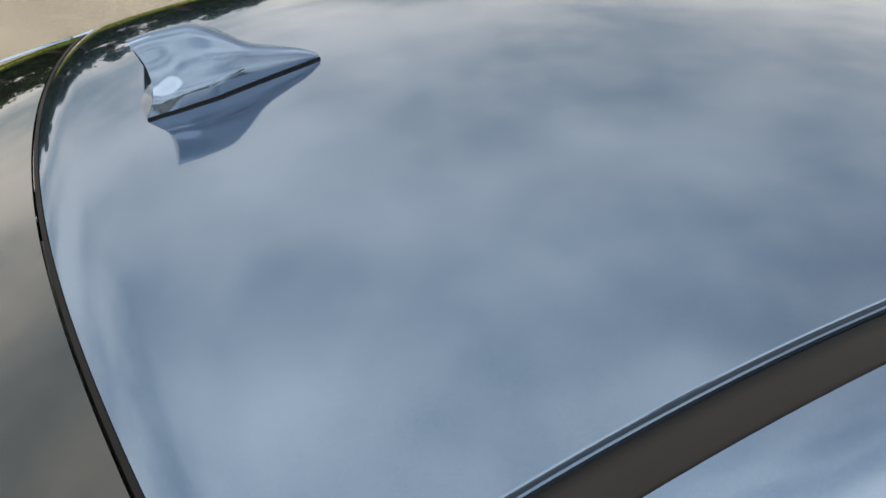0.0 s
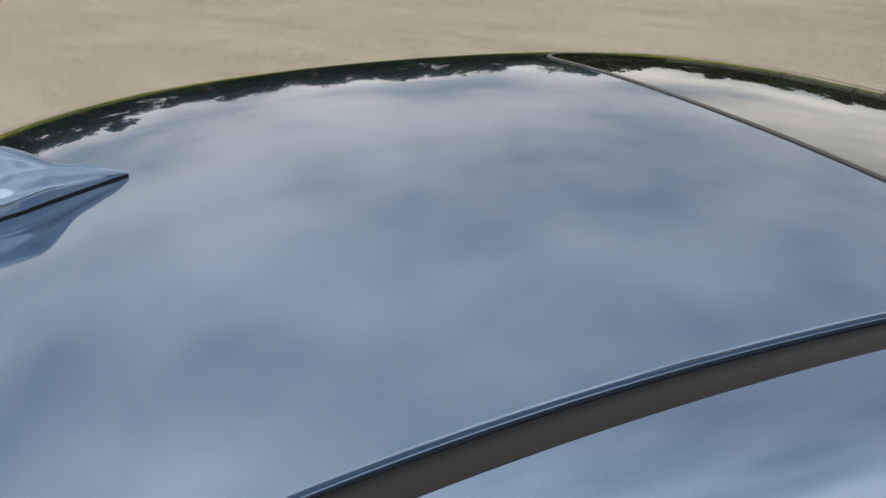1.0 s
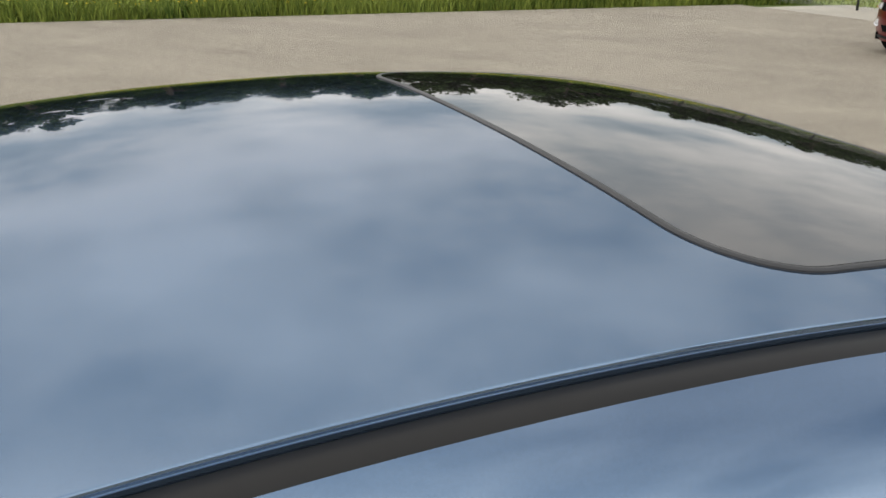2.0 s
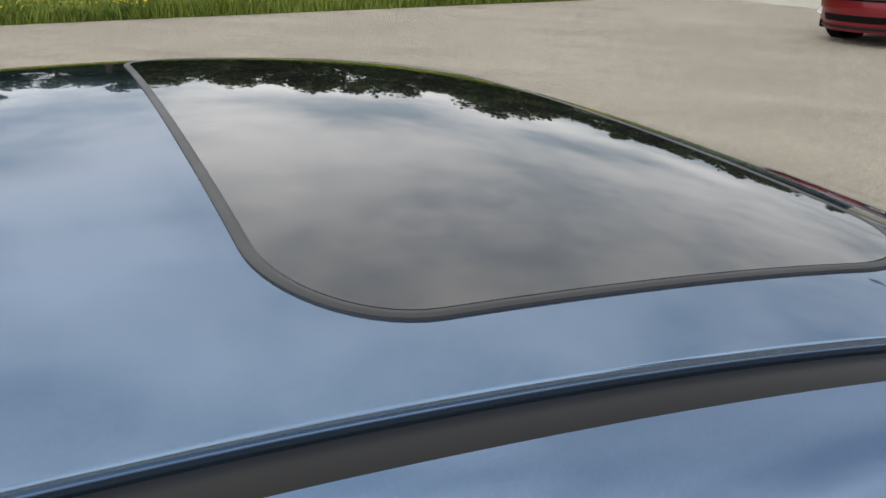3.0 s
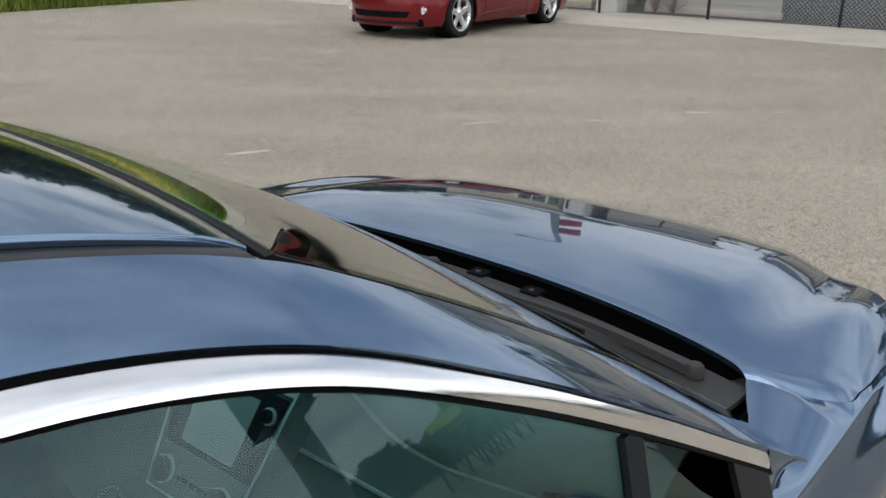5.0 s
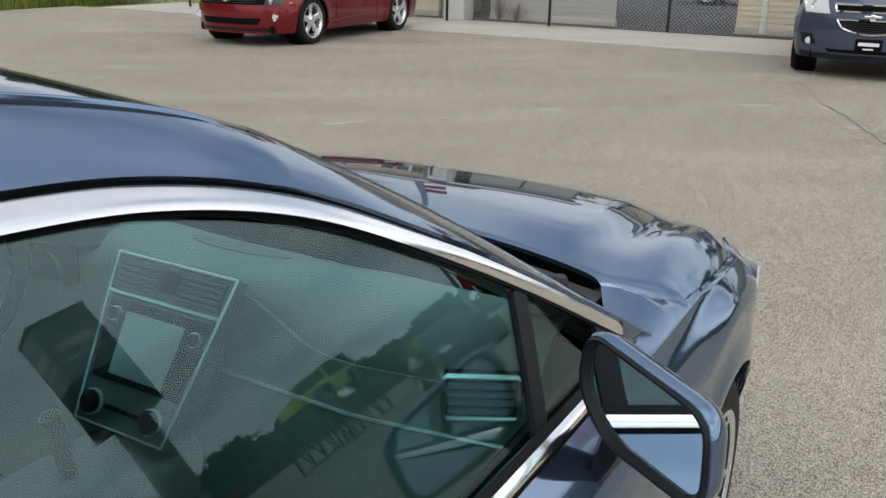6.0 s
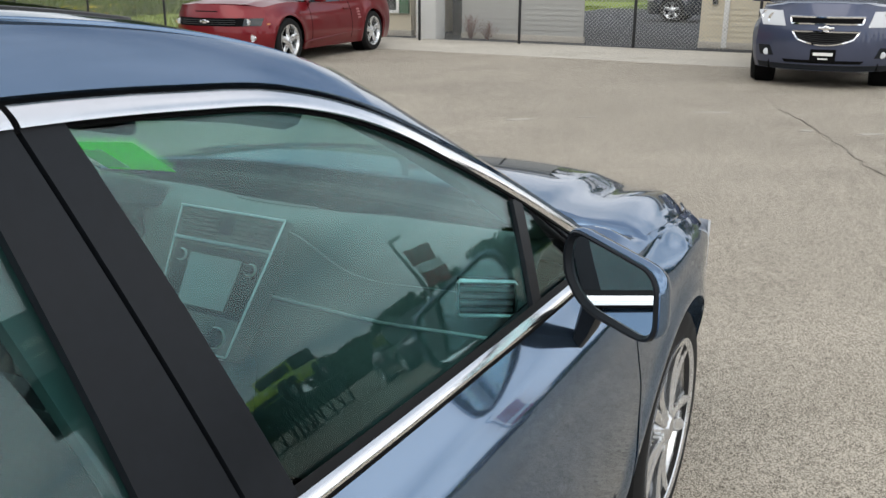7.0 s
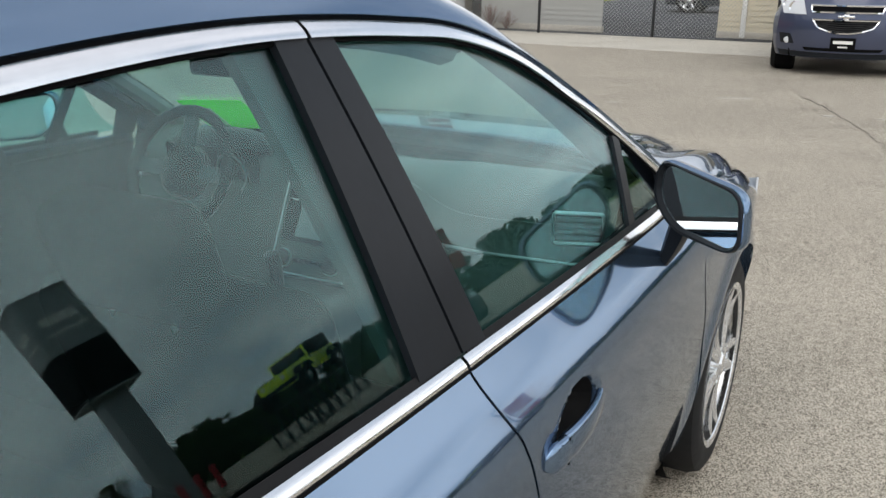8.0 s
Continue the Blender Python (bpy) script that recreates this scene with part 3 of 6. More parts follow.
def sill_rubber(x0, x1, sg):
    return sheet(lambda u, v: on_glass(lerp(x0, x1, u), belt(lerp(x0, x1, u)) + lerp(0.0225, 0.010, v), sg, 0.005 * v + 0.001), 30, 3, 0.004)


def pillar_strip(xa, xb, sg):
    """Satin cover on the centre pillar, from the belt to the bright strip."""
    def fn(u, v):
        z = lerp(belt(-1.6) + 0.0155, chrome_low(-1.65), v)
        x = lerp(xa(z), xb(z), u)
        z = lerp(belt(x) + 0.0155, chrome_low(x) + 0.002, v)
        return on_glass(lerp(xa(z), xb(z), u), z, sg, 0.004)
    return sheet(fn, 5, 18, 0.010)


def window(xa, xb, top, sg, low=0.016):
    """A pane between two slanting edges xa(z), xb(z)."""
    def fn(u, v):
        xm = lerp(xa(1.2), xb(1.2), u)
        z = lerp(belt(xm) + low, top(xm), v)
        x = lerp(xa(z), xb(z), u)
        z = lerp(belt(x) + low, top(x), v)
        return on_glass(x, z, sg, -0.006)
    return sheet(fn, 30, 16, 0.003)


# hollows behind the door handles
GRIP = ((-1.346, 0.820), (-2.326, 0.850))


def door_skin(xa, xb, sg, z0=0.24):
    def fn(u, v):
        xm = lerp(xa(0.8), xb(0.8), u)
        z = lerp(z0, belt(xm) - 0.001, v)
        x = lerp(xa(z), xb(z), u)
        z = lerp(z0, belt(x) - 0.001, v)
        y = body_y(x, z)
        for cx, cz in GRIP:
            r = math.hypot((x - cx) / 0.100, (z - cz) / 0.060)
            if r < 1:
                y -= 0.066 * step((1 - r) / 0.40)
        return (x, sg * y, z)
    return sheet(fn, 170, 130, 0.006)


def arch(x, cx, r=0.368):
    d = r * r - (x - cx) ** 2
    return 0.335 + math.sqrt(d) if d > 0 else 0.0


# the shut line between front door and wing, as x over height
front_gap = curve_through([0.20, 0.42, 0.55, 0.65, 0.72, 0.80, 0.87, 0.92, 0.945, 0.97], [-0.376, -0.376, -0.388, -0.415, -0.452, -0.487, -0.525, -0.556, -0.568, -0.59])


# the bonnet's side seam: out from the screen corner, then forward along the wing to the lamp
bonnet_edge = curve_through([-0.275, -0.25, -0.206, -0.13, 0.0, 0.15, 0.27, 0.36, 0.45, 0.58, 0.74], [0.700, 0.762, 0.818, 0.831, 0.832, 0.826, 0.816, 0.802, 0.770, 0.69, 0.56])
bonnet_mid = curve_through([-0.25, -0.10, 0.10, 0.30, 0.45, 0.58, 0.68, 0.76], [0.992, 0.987, 0.974, 0.950, 0.923, 0.885, 0.839, 0.777])
bonnet_drop = curve_through([-0.28, -0.10, 0.10, 0.36, 0.60, 0.76], [0.046, 0.055, 0.068, 0.082, 0.09, 0.09])


def bonnet_z(x, y):
    a = abs(y)
    z = bonnet_mid(x) - bonnet_drop(x) * (a / 0.82) ** 3.0
    # raised middle, a hollow outside its crease, a swelling towards the wing
    c = 0.575 + 0.10 * (0.33 - x)
    z += 0.0075 * step((c - a) / 0.07) * step((x + 0.25) / 0.3) - 0.007 * math.exp(-(((a - c - 0.045) / 0.045) ** 2)) * step((x + 0.15) / 0.35)
    z += 0.014 * math.exp(-(((a - 0.735) / 0.06) ** 2)) * step((x + 0.2) / 0.45)
    # the outer border rolls down to the seam
    z -= 0.014 * min(max(0.0, (a / bonnet_edge(x) - 0.91) / 0.09), 1.1) ** 2
    return z


def bonnet_fn(u, v):
    s = 2 * v - 1
    y0 = abs(s) * 0.70
    x0 = -0.190 - 0.175 * y0 * y0
    x1 = 0.74 - 0.385 * (abs(s) ** 2.4)
    x = lerp(x0, x1, u)
    y = s * bonnet_edge(x)
    e = max(0.0, (abs(s) - 0.985) / 0.015)
    return (x, y, bonnet_z(x, y) - 0.004 * e * e - 0.004 * max(0.0, (0.01 - u) / 0.01) ** 2 - 0.022 * max(0.0, (u - 0.93) / 0.07) ** 2)


# the wing: its joint with bonnet and pillar, and the ridge along its top
wing_top_y = curve_through([-0.60, -0.53, -0.48, -0.45, -0.37, -0.30, -0.275], [0.832, 0.824, 0.806, 0.777, 0.735, 0.704, 0.694])
wing_top_z = curve_through([-0.60, -0.53, -0.48, -0.45, -0.37, -0.30, -0.275], [0.958, 0.952, 0.947, 0.944, 0.946, 0.951, 0.954])
ridge_y = curve_through([-0.60, -0.43, -0.28, -0.11, 0.07, 0.24, 0.379, 0.63], [0.857, 0.849, 0.846, 0.843, 0.842, 0.834, 0.819, 0.76])
ridge_z = curve_through([-0.60, -0.43, -0.28, -0.11, 0.07, 0.24, 0.379, 0.63], [0.940, 0.922, 0.914, 0.909, 0.902, 0.878, 0.838, 0.78])


def wing_section(x, v, low):
    """A point (y, z) of the wing over x; v runs from the top joint over the ridge down to the height low."""
    if x < -0.275:
        top = Vector((wing_top_y(x), wing_top_z(x)))
    elif x < 0.36:
        top = Vector((bonnet_edge(x) + 0.004, bonnet_z(x, bonnet_edge(x) + 0.004)))
    else:
        # below the lamp
        k = (x - 0.36) / 0.27
        top = Vector((lerp(bonnet_edge(0.36) + 0.004, body_y(0.63, 0.78) - 0.03, k), lerp(bonnet_z(0.36, 0.806), 0.80, step(k * 1.6))))
    ridge = Vector((max(ridge_y(x), top.x + 0.004), min(ridge_z(x), top.y - 0.006)))
    if v < 0.20:
        k = v / 0.20
        width = (ridge - top).length
        return top.lerp(ridge, k) + Vector((0.35, 0.94)) * (0.16 * max(0.0, width - 0.03) * 4 * k * (1 - k))
    zs = 0.77
    if v < 0.55:
        q = ((v - 0.20) / 0.35) ** 1.6
        z = lerp(ridge.y, zs, q)
        reach = lerp(0.85, 0.50, math.exp(-(((x - 0.02) / 0.15) ** 2)))
        w = 1 - (1 - min(q / reach, 1.0)) ** 1.7
        return Vector((lerp(ridge.x + 0.002 * min(q * 60, 1.0), body_y(x, z), w), z))
    z = lerp(zs, low, (v - 0.55) / 0.45)
    return Vector((body_y(x, z), z))


def fender(sg):
    def fn(u, v):
        x, foot = lerp(-0.5, 0.63, u), lerp(-0.371, 0.63, u)
        low, down = max(0.25, arch(foot, 0.0)), max(0.0, (v - 0.55) / 0.45) ** 1.5
        for _ in range(5):
            p = wing_section(x, v, low)
            x = lerp(lerp(front_gap(p.y) + 0.005, 0.63, u), foot, down)
        p = wing_section(x, v, low)
        return (x, sg * p.x, p.y)
    return sheet(fn, 120, 70, 0.006)


def wing_badge(sg):
    """Oval emblem beside the shut line: bright rim, dark field, plain bright bars."""
    cx, cz = -0.478, 0.884
    def at(a, r, off):
        x, z = cx + 0.026 * r * math.cos(a), cz + 0.019 * r * math.sin(a)
        return (x, sg * (body_y(x, z) + off), z)
    n = 28
    rim = swept([at(2 * math.pi * i / n, 1.0, 0.002) for i in range(n)], ring(0.0028, 8), up=(0, sg, 0), closed=True)
    badge = part("wing_badge", rim, M_BRIGHT, car, "oval chrome badge")
    part("badge_field", sheet(lambda u, v: at(2 * math.pi * v, max(u, 0.01), 0.0025), 4, 28, 0.001), M_DARKGREY, badge)
    for k in (-0.45, 0.0, 0.45):
        part("badge_bar", swept([at(math.pi / 2, k + 0.16, 0.004), at(-math.pi / 2, -k + 0.16, 0.004)] if k else [at(0, 0.6, 0.004), at(math.pi, 0.6, 0.004)], ring(0.0018, 6)), M_BRIGHT, badge)


def quarter(sg):
    def fn(u, v):
        x = lerp(-2.60, -3.62, u)
        zl = max(0.25, arch(x, -2.75))
        z = lerp(belt(x) + 0.0, zl, v)
        return (x, sg * body_y(x, z), z)
    return sheet(fn, 50, 36, 0.006)


def wheel(cx, sg, name="wheel"):
    w = part(name, turned([(0.205, -0.10), (0.236, -0.108), (0.30, -0.112), (0.322, -0.10), (0.334, -0.07), (0.3345, 0.0), (0.334, 0.07), (0.322, 0.10), (0.30, 0.112), (0.236, 0.108), (0.205, 0.10)], 64), M_TYRE, car, "black road tyre")
    w.location = (cx, sg * 0.785, 0.334)
    rim = turned([(0.242, sg * 0.100), (0.249, sg * 0.108), (0.249, sg * 0.114), (0.232, sg * 0.110), (0.222, sg * 0.094), (0.217, sg * 0.03), (0.21, sg * -0.08)], 64)
    part("rim", rim, M_RIM, w, "silver alloy rim")
    for i in range(10):
        a = radians(36 * i + (8 if i % 2 else -8) + 4)
        def fn(u, v, a=a):
            r = lerp(0.040, 0.242, u)
            half = lerp(0.013, 0.0215, u) + 0.006 * step((u - 0.85) / 0.15)
            t = (2 * v - 1) * half
            lift = 0.108 - 0.008 * math.sin(math.pi * min(u * 1.05, 1)) - 0.006 * (2 * v - 1) ** 2
            return (r * math.cos(a) - t * math.sin(a), sg * lift, r * math.sin(a) + t * math.cos(a))
        part("spoke", sheet(fn, 10, 6, 0.014), M_RIM, w)
    part("hub_cap", turned([(0.0, sg * 0.112), (0.030, sg * 0.112), (0.036, sg * 0.106), (0.045, sg * 0.098), (0.055, sg * 0.07)], 32), M_RIM, w)
    for i in range(5):
        a = radians(72 * i + 40)
        part("lug_nut", turned([(0.0, sg * 0.104), (0.009, sg * 0.104), (0.010, sg * 0.08)], 12, centre=(0.057 * math.cos(a), 0, 0.057 * math.sin(a))), M_SILVER, w)
    part("brake_disc", turned([(0.0, sg * 0.02), (0.15, sg * 0.02), (0.15, sg * 0.0), (0.0, 0.0)], 40), M_DARKGREY, w)
    return w


for sg in (-1, 1):
    part("roof_molding", molding(sg), M_MOLD, car, "dull grey-brown roof ditch molding")
    part("side_frame", side_frame(sg), M_PAINT, car, "steel-blue roof side and screen pillar")
    part("window_rubber", gap_strip(-2.62, -0.56, sg), M_GAP, car)
    # front door
    fd = part("front_door", door_skin(lambda z: seam_x(z) + 0.003, lambda z: front_gap(z) - 0.003, sg), M_PAINT, car, "steel-blue front door")
    part("chrome_trim", chrome_top_strip(-1.664, -0.565, sg), M_CHROME, fd, "bright satin chrome window trim")
    part("belt_trim", belt_strip(-1.592, -0.70, sg), M_CHROME, fd, "bright chrome belt strip")
    part("belt_rubber", sill_rubber(-1.575, -0.71, sg), M_RUBBER, fd)
    part("belt_joint", belt_shadow(-1.592, -0.70, sg), M_GAP, fd)
    part("window_glass", window(pillar_front_edge, lambda z: lerp(-0.886, -0.842, (z - 1.0) / 0.165), lambda x: chrome_low(x) - 0.004, sg), M_GLASS, fd, "green-tinted window glass")
    part("quarter_glass", window(lambda z: lerp(-0.862, -0.818, (z - 1.0) / 0.165), lambda z: lerp(-0.635, -0.79, min((z - 0.99) / 0.13, 1.0)), lambda x: max(chrome_low(x) - 0.004, belt(x) + 0.026), sg), M_GLASS, fd, "small triangular quarter glass")
    part("division_bar", sheet(lambda u, v: on_glass(lerp(lerp(-0.892, -0.858, u), lerp(-0.846, -0.812, u), v), lerp(belt(-0.87) + 0.015, chrome_low(-0.83) - 0.002, v), sg, 0.001), 3, 12, 0.010), M_TRIM, fd, "black division bar")
    part("pillar_cover", pillar_strip(lambda z: seam_x(z) + 0.003, pillar_front_edge, sg), M_TRIM, fd, "satin black pillar cover")
    part("sail_corner", sheet(lambda u, v: (lambda x: on_glass(x, lerp(belt(x) - 0.004, max(chrome_low(x), belt(x)), v), sg, 0.001))(lerp(-0.650, -0.570, u)), 8, 6, 0.008), M_TRIM, fd, "black corner piece")
    # rear door
    rd = part("rear_door", door_skin(lambda z: lerp(-2.30, -2.62, step((z - 0.42) / 0.5)), lambda z: seam_x(z) - 0.003, sg), M_PAINT, car, "steel-blue rear door")
    part("chrome_trim", chrome_top_strip(-2.62, -1.671, sg), M_CHROME, rd, "bright satin chrome window trim")
    part("belt_trim", belt_strip(-2.60, -1.599, sg), M_CHROME, rd, "bright chrome belt strip")
    part("belt_rubber", sill_rubber(-2.58, -1.61, sg), M_RUBBER, rd)
    part("belt_joint", belt_shadow(-2.60, -1.599, sg), M_GAP, rd)
    part("window_glass", window(lambda z: lerp(-2.50, -2.36, (z - 1.05) / 0.3), pillar_rear_edge, lambda x: chrome_low(x) - 0.004, sg), M_GLASS, rd, "green-tinted window glass")
    part("pillar_cover", pillar_strip(pillar_rear_edge, lambda z: seam_x(z) - 0.003, sg), M_TRIM, rd, "satin black pillar cover")
    part("rear_pillar_cover", sheet(lambda u, v: (lambda x: on_glass(x, lerp(belt(x) + 0.02, chrome_low(x) - 0.008, v), sg, 0.002))(lerp(-2.64, -2.40, u)), 8, 10, 0.008), M_TRIM, rd, "satin black rear corner panel")
    # body sides
    part("front_fender", fender(sg), M_PAINT, car, "steel-blue front wing")
    wing_badge(sg)
    part("pillar_foot", sheet(lambda u, v: (lambda x: (x, sg * lerp(glass_y(crown(x)) + 0.004, wing_top_y(x) + 0.006, v), lerp(crown(x) + 0.005, wing_top_z(x) - 0.008, v)))(lerp(-0.562, -0.462, u)), 12, 6, 0.005), M_PAINT, car, "steel-blue foot of the screen pillar")
    part("quarter_panel", quarter(sg), M_PAINT, car, "steel-blue rear quarter panel")
    part("shut_lining", sheet(lambda u, v: (lambda x, z: (x, sg * (body_y(x, z) - 0.058), z))(lerp(-2.64, -0.38, u), lerp(0.26, 0.955 - 0.16 * step((lerp(-2.64, -0.38, u) + 0.64) / 0.10), v)), 60, 12, 0.004), M_GAP, car)
    part("sill", sheet(lambda u, v: (lerp(-2.42, -0.36, u), sg * (0.845 - 0.03 * v), lerp(0.26, 0.17, v)), 30, 4, 0.02), M_TRIM, car, "black plastic sill")
    part("wheel_liner", turned([(0.366, sg * 0.815), (0.372, sg * 0.60), (0.05, sg * 0.58)], 48, centre=(0, 0, 0.335)), M_GAP, car)
    part("wheel_liner", turned([(0.366, sg * 0.815), (0.372, sg * 0.60), (0.05, sg * 0.58)], 48, centre=(-2.75, 0, 0.335)), M_GAP, car)
    wheel(0.0, sg)
    wheel(-2.75, sg)

# screens, bonnet, nose and tail
part("windscreen", sheet(lambda u, v: wind(0.875 * u, 2 * v - 1), 40, 50, 0.004), M_WIND, car, "clear laminated windscreen")
part("windscreen_trim", join(*[swept([wind(0.004, -1 + 2 * i / 40) + Vector((-0.006, 0, -0.003)) for i in range(41)], [(-0.004, -0.004), (-0.004, 0.001), (0.004, 0.0015), (0.004, -0.004)])] + [swept([wind(0.88 * i / 40, s * 1.0) + Vector((0, -s * 0.003, -0.006)) for i in range(41)], [(-0.004, -0.004), (-0.004, 0.002), (0.004, 0.002), (0.004, -0.004)]) for s in (-1, 1)]), M_RUBBER, car)
part("rear_window", sheet(lambda u, v: back_glass(u, 2 * v - 1), 24, 40, 0.004), M_DARKGLASS, car, "dark tinted rear window")
part("rear_window_trim", swept([back_glass(0.0, -1 + 2 * i / 40) + Vector((0.0045, 0, 0.002)) for i in range(41)], [(-0.0022, -0.006), (-0.0022, -0.0008), (0.0014, -0.0008), (0.0014, -0.006)]), M_RUBBER, car)
part("bonnet", sheet(bonnet_fn, 90, 110, 0.012), M_PAINT, car, "steel-blue bonnet")


def cowl_fn(u, v):
    top = wind(0.868, (2 * v - 1) * 0.985)
    y = top.y
    z0, z1 = top.z - 0.006, 0.966 - 0.045 * y * y
    return (lerp(top.x, -0.165 - 0.165 * y * y, u), y, z0 - 0.010 * step(u / 0.12) - (z0 - 0.010 - z1) * step(u / 0.6) - 0.045 * step((u - 0.70) / 0.14) * step((1 - abs(2 * v - 1)) / 0.12))


def cowl_at(u, y, lift=0.0):
    p = cowl_fn(u, 0.5 + 0.5 * y / 0.722)
    return (p[0], p[1], p[2] + lift)


cowl = part("cowl", sheet(cowl_fn, 24, 50, 0.01), M_SCUTTLE, car, "black plastic scuttle below the windscreen")
# black sheet closing the gap under the bonnet edge, standing for its shade
part("water_channel", sheet(lambda u, v: (lambda y: (lerp(-0.34, -0.135, min(1.0, u * 1.4)) - 0.16 * y * y, y, 0.905 - 0.03 * y * y + 0.066 * step((u - 0.72) / 0.2)))((2 * v - 1) * 0.70), 14, 20, 0.006), M_GAP, cowl)
for k in range(2):
    y0 = (-0.045, 0.36)[k]
    g = [swept([cowl_at(0.30, y0 + 0.012 * i, 0.001), cowl_at(0.62, y0 + 0.012 * i, 0.001)], [(-0.003, -0.003), (-0.003, 0.003), (0.003, 0.003), (0.003, -0.003)]) for i in range(20)]
    bed = sheet(lambda u, v: cowl_at(lerp(0.28, 0.64, u), lerp(y0 - 0.008, y0 + 0.236, v), -0.0005), 4, 10, 0.002)
    grille = part("cowl_grille", bed, M_GAP, cowl, "slatted air intake")
    part("slats", join(*g), M_SCUTTLE, grille)
    part("slat_bar", swept([cowl_at(0.46, y0 + 0.24 * i / 8, 0.002) for i in range(9)], [(-0.002, -0.003), (-0.002, 0.003), (0.002, 0.003), (0.002, -0.003)]), M_SCUTTLE, grille)
for y0 in (-0.126, -0.262, 0.44):
    c = cowl_at(0.66, y0)
    clip = part("bonnet_clip", box((c[0] + 0.012, c[1], c[2] - 0.002), (0.036, 0.040, 0.014), 0.004), M_GAP, cowl)
    part("clip_eye", turned([(0.0, 0.007), (0.005, 0.007), (0.007, 0.003)], 12, "z", (c[0] + 0.008, c[1], c[2])), M_SCUTTLE, clip)
for y0, y1, uu in ((-0.64, 0.06, 0.20), (-0.04, 0.60, 0.12)):
    line = [lerp(y0, y1, i / 20) for i in range(21)]
    arm = [Vector(cowl_at(lerp(0.46, uu, step(i / 12)), y, lerp(0.012, 0.024, step(i / 8)))) for i, y in enumerate(line)]
    wiper = part("wiper", swept(arm, [(-0.008, -0.005), (-0.006, 0.004), (0.006, 0.004), (0.008, -0.005)], scale=[1.7 - 1.0 * step(i / 10) for i in range(21)]), M_SCUTTLE, car, "black windscreen wiper")
    blade = [wind(0.852, y / 0.722) + Vector((0, 0, 0.012)) for y in line[5:]]
    part("blade", swept(blade, [(-0.004, -0.009), (-0.003, 0.006), (0.003, 0.006), (0.004, -0.009)]), M_RUBBER, wiper)
    part("pivot_cap", turned([(0.0, 0.012), (0.011, 0.011), (0.015, 0.006), (0.016, -0.010)], 18, "z", tuple(arm[0])), M_SCUTTLE, wiper)
part("boot_lid", sheet(lambda u, v: (lerp(-3.40, -3.82, u) + 0.16 * (0.66 * (2 * v - 1)) ** 2 * (1 - u), (2 * v - 1) * lerp(0.68, 0.72, u), lerp(1.07, 1.04, u) - 0.03 * (2 * v - 1) ** 2 - 0.02 * step((u - 0.8) / 0.2)), 16, 30, 0.01), M_PAINT, car, "steel-blue boot lid")


def wrap(x0, reach, zs, grow=1.0):
    """A bumper skin round the nose or tail; zs: its bottom and top."""
    def fn(u, v):
        a = math.pi * (u - 0.5)
        z = lerp(zs[0], zs[1], v)
        w = body_y(x0, min(z, 0.8)) * grow
        bulge = 1 - 0.10 * (2 * v - 0.7) ** 2
        return (x0 + reach * bulge * math.cos(a) ** 0.75, w * math.copysign(abs(math.sin(a)) ** 0.72, a), z)
    return fn


front = part("front_bumper", sheet(wrap(0.60, 0.29, (0.19, 0.70)), 60, 16, 0.01), M_PAINT, car, "steel-blue front bumper")
part("grille", sheet(lambda u, v: (0.902 - 0.06 * (2 * u - 1) ** 2, (2 * u - 1) * 0.40, lerp(0.48, 0.68, v)), 20, 6, 0.02), M_BLACKMETAL, front, "black grille")
part("grille_bar", swept([(0.915 - 0.06 * (i / 10 - 1) ** 2, (i / 10 - 1) * 0.40, 0.59) for i in range(21)], ring(0.014, 6)), M_BRIGHT, front)
rear = part("rear_bumper", sheet(lambda u, v: (lambda p: (-3.02 - p[0], p[1], p[2]))(wrap(0.58, 0.30, (0.2, 1.03), 0.93)(u, v)), 60, 16, 0.01), M_PAINT, car, "steel-blue rear bumper")
for sg in (-1, 1):
    def lens(u, v, off=0.004):
        x = lerp(0.36, 0.80, u)
        z = lerp(0.60 + 0.05 * (1 - u), lerp(0.828, 0.712, u), v)
        y = body_y(min(x, 0.63), z) + off - 0.55 * max(0.0, x - 0.56) ** 1.6
        return (x, sg * y, z)
    hl = part("headlight", sheet(lens, 16, 8, 0.006), M_LAMP, car, "clear headlight with amber side marker")
    part("side_marker", sheet(lambda u, v: lens(0.10 + 0.42 * u, 0.18 + 0.70 * v, 0.007), 8, 6, 0.003), M_AMBER, hl, "amber marker lens")
    part("tail_light", sheet(lambda u, v: (lerp(-3.45, -3.63, u), sg * (body_y(lerp(-3.45, -3.63, u), lerp(0.85, 0.98, v)) + 0.005), lerp(0.85, 0.98, v)), 6, 6, 0.01), M_REDCLOTH, car, "red tail light")
part("bulkhead", box((-0.43, 0, 0.60), (0.02, 1.56, 0.60), 0.004), M_GAP, car)
part("underbody", box((-1.38, 0, 0.22), (3.5, 1.36, 0.08), 0.02), M_GAP, car)


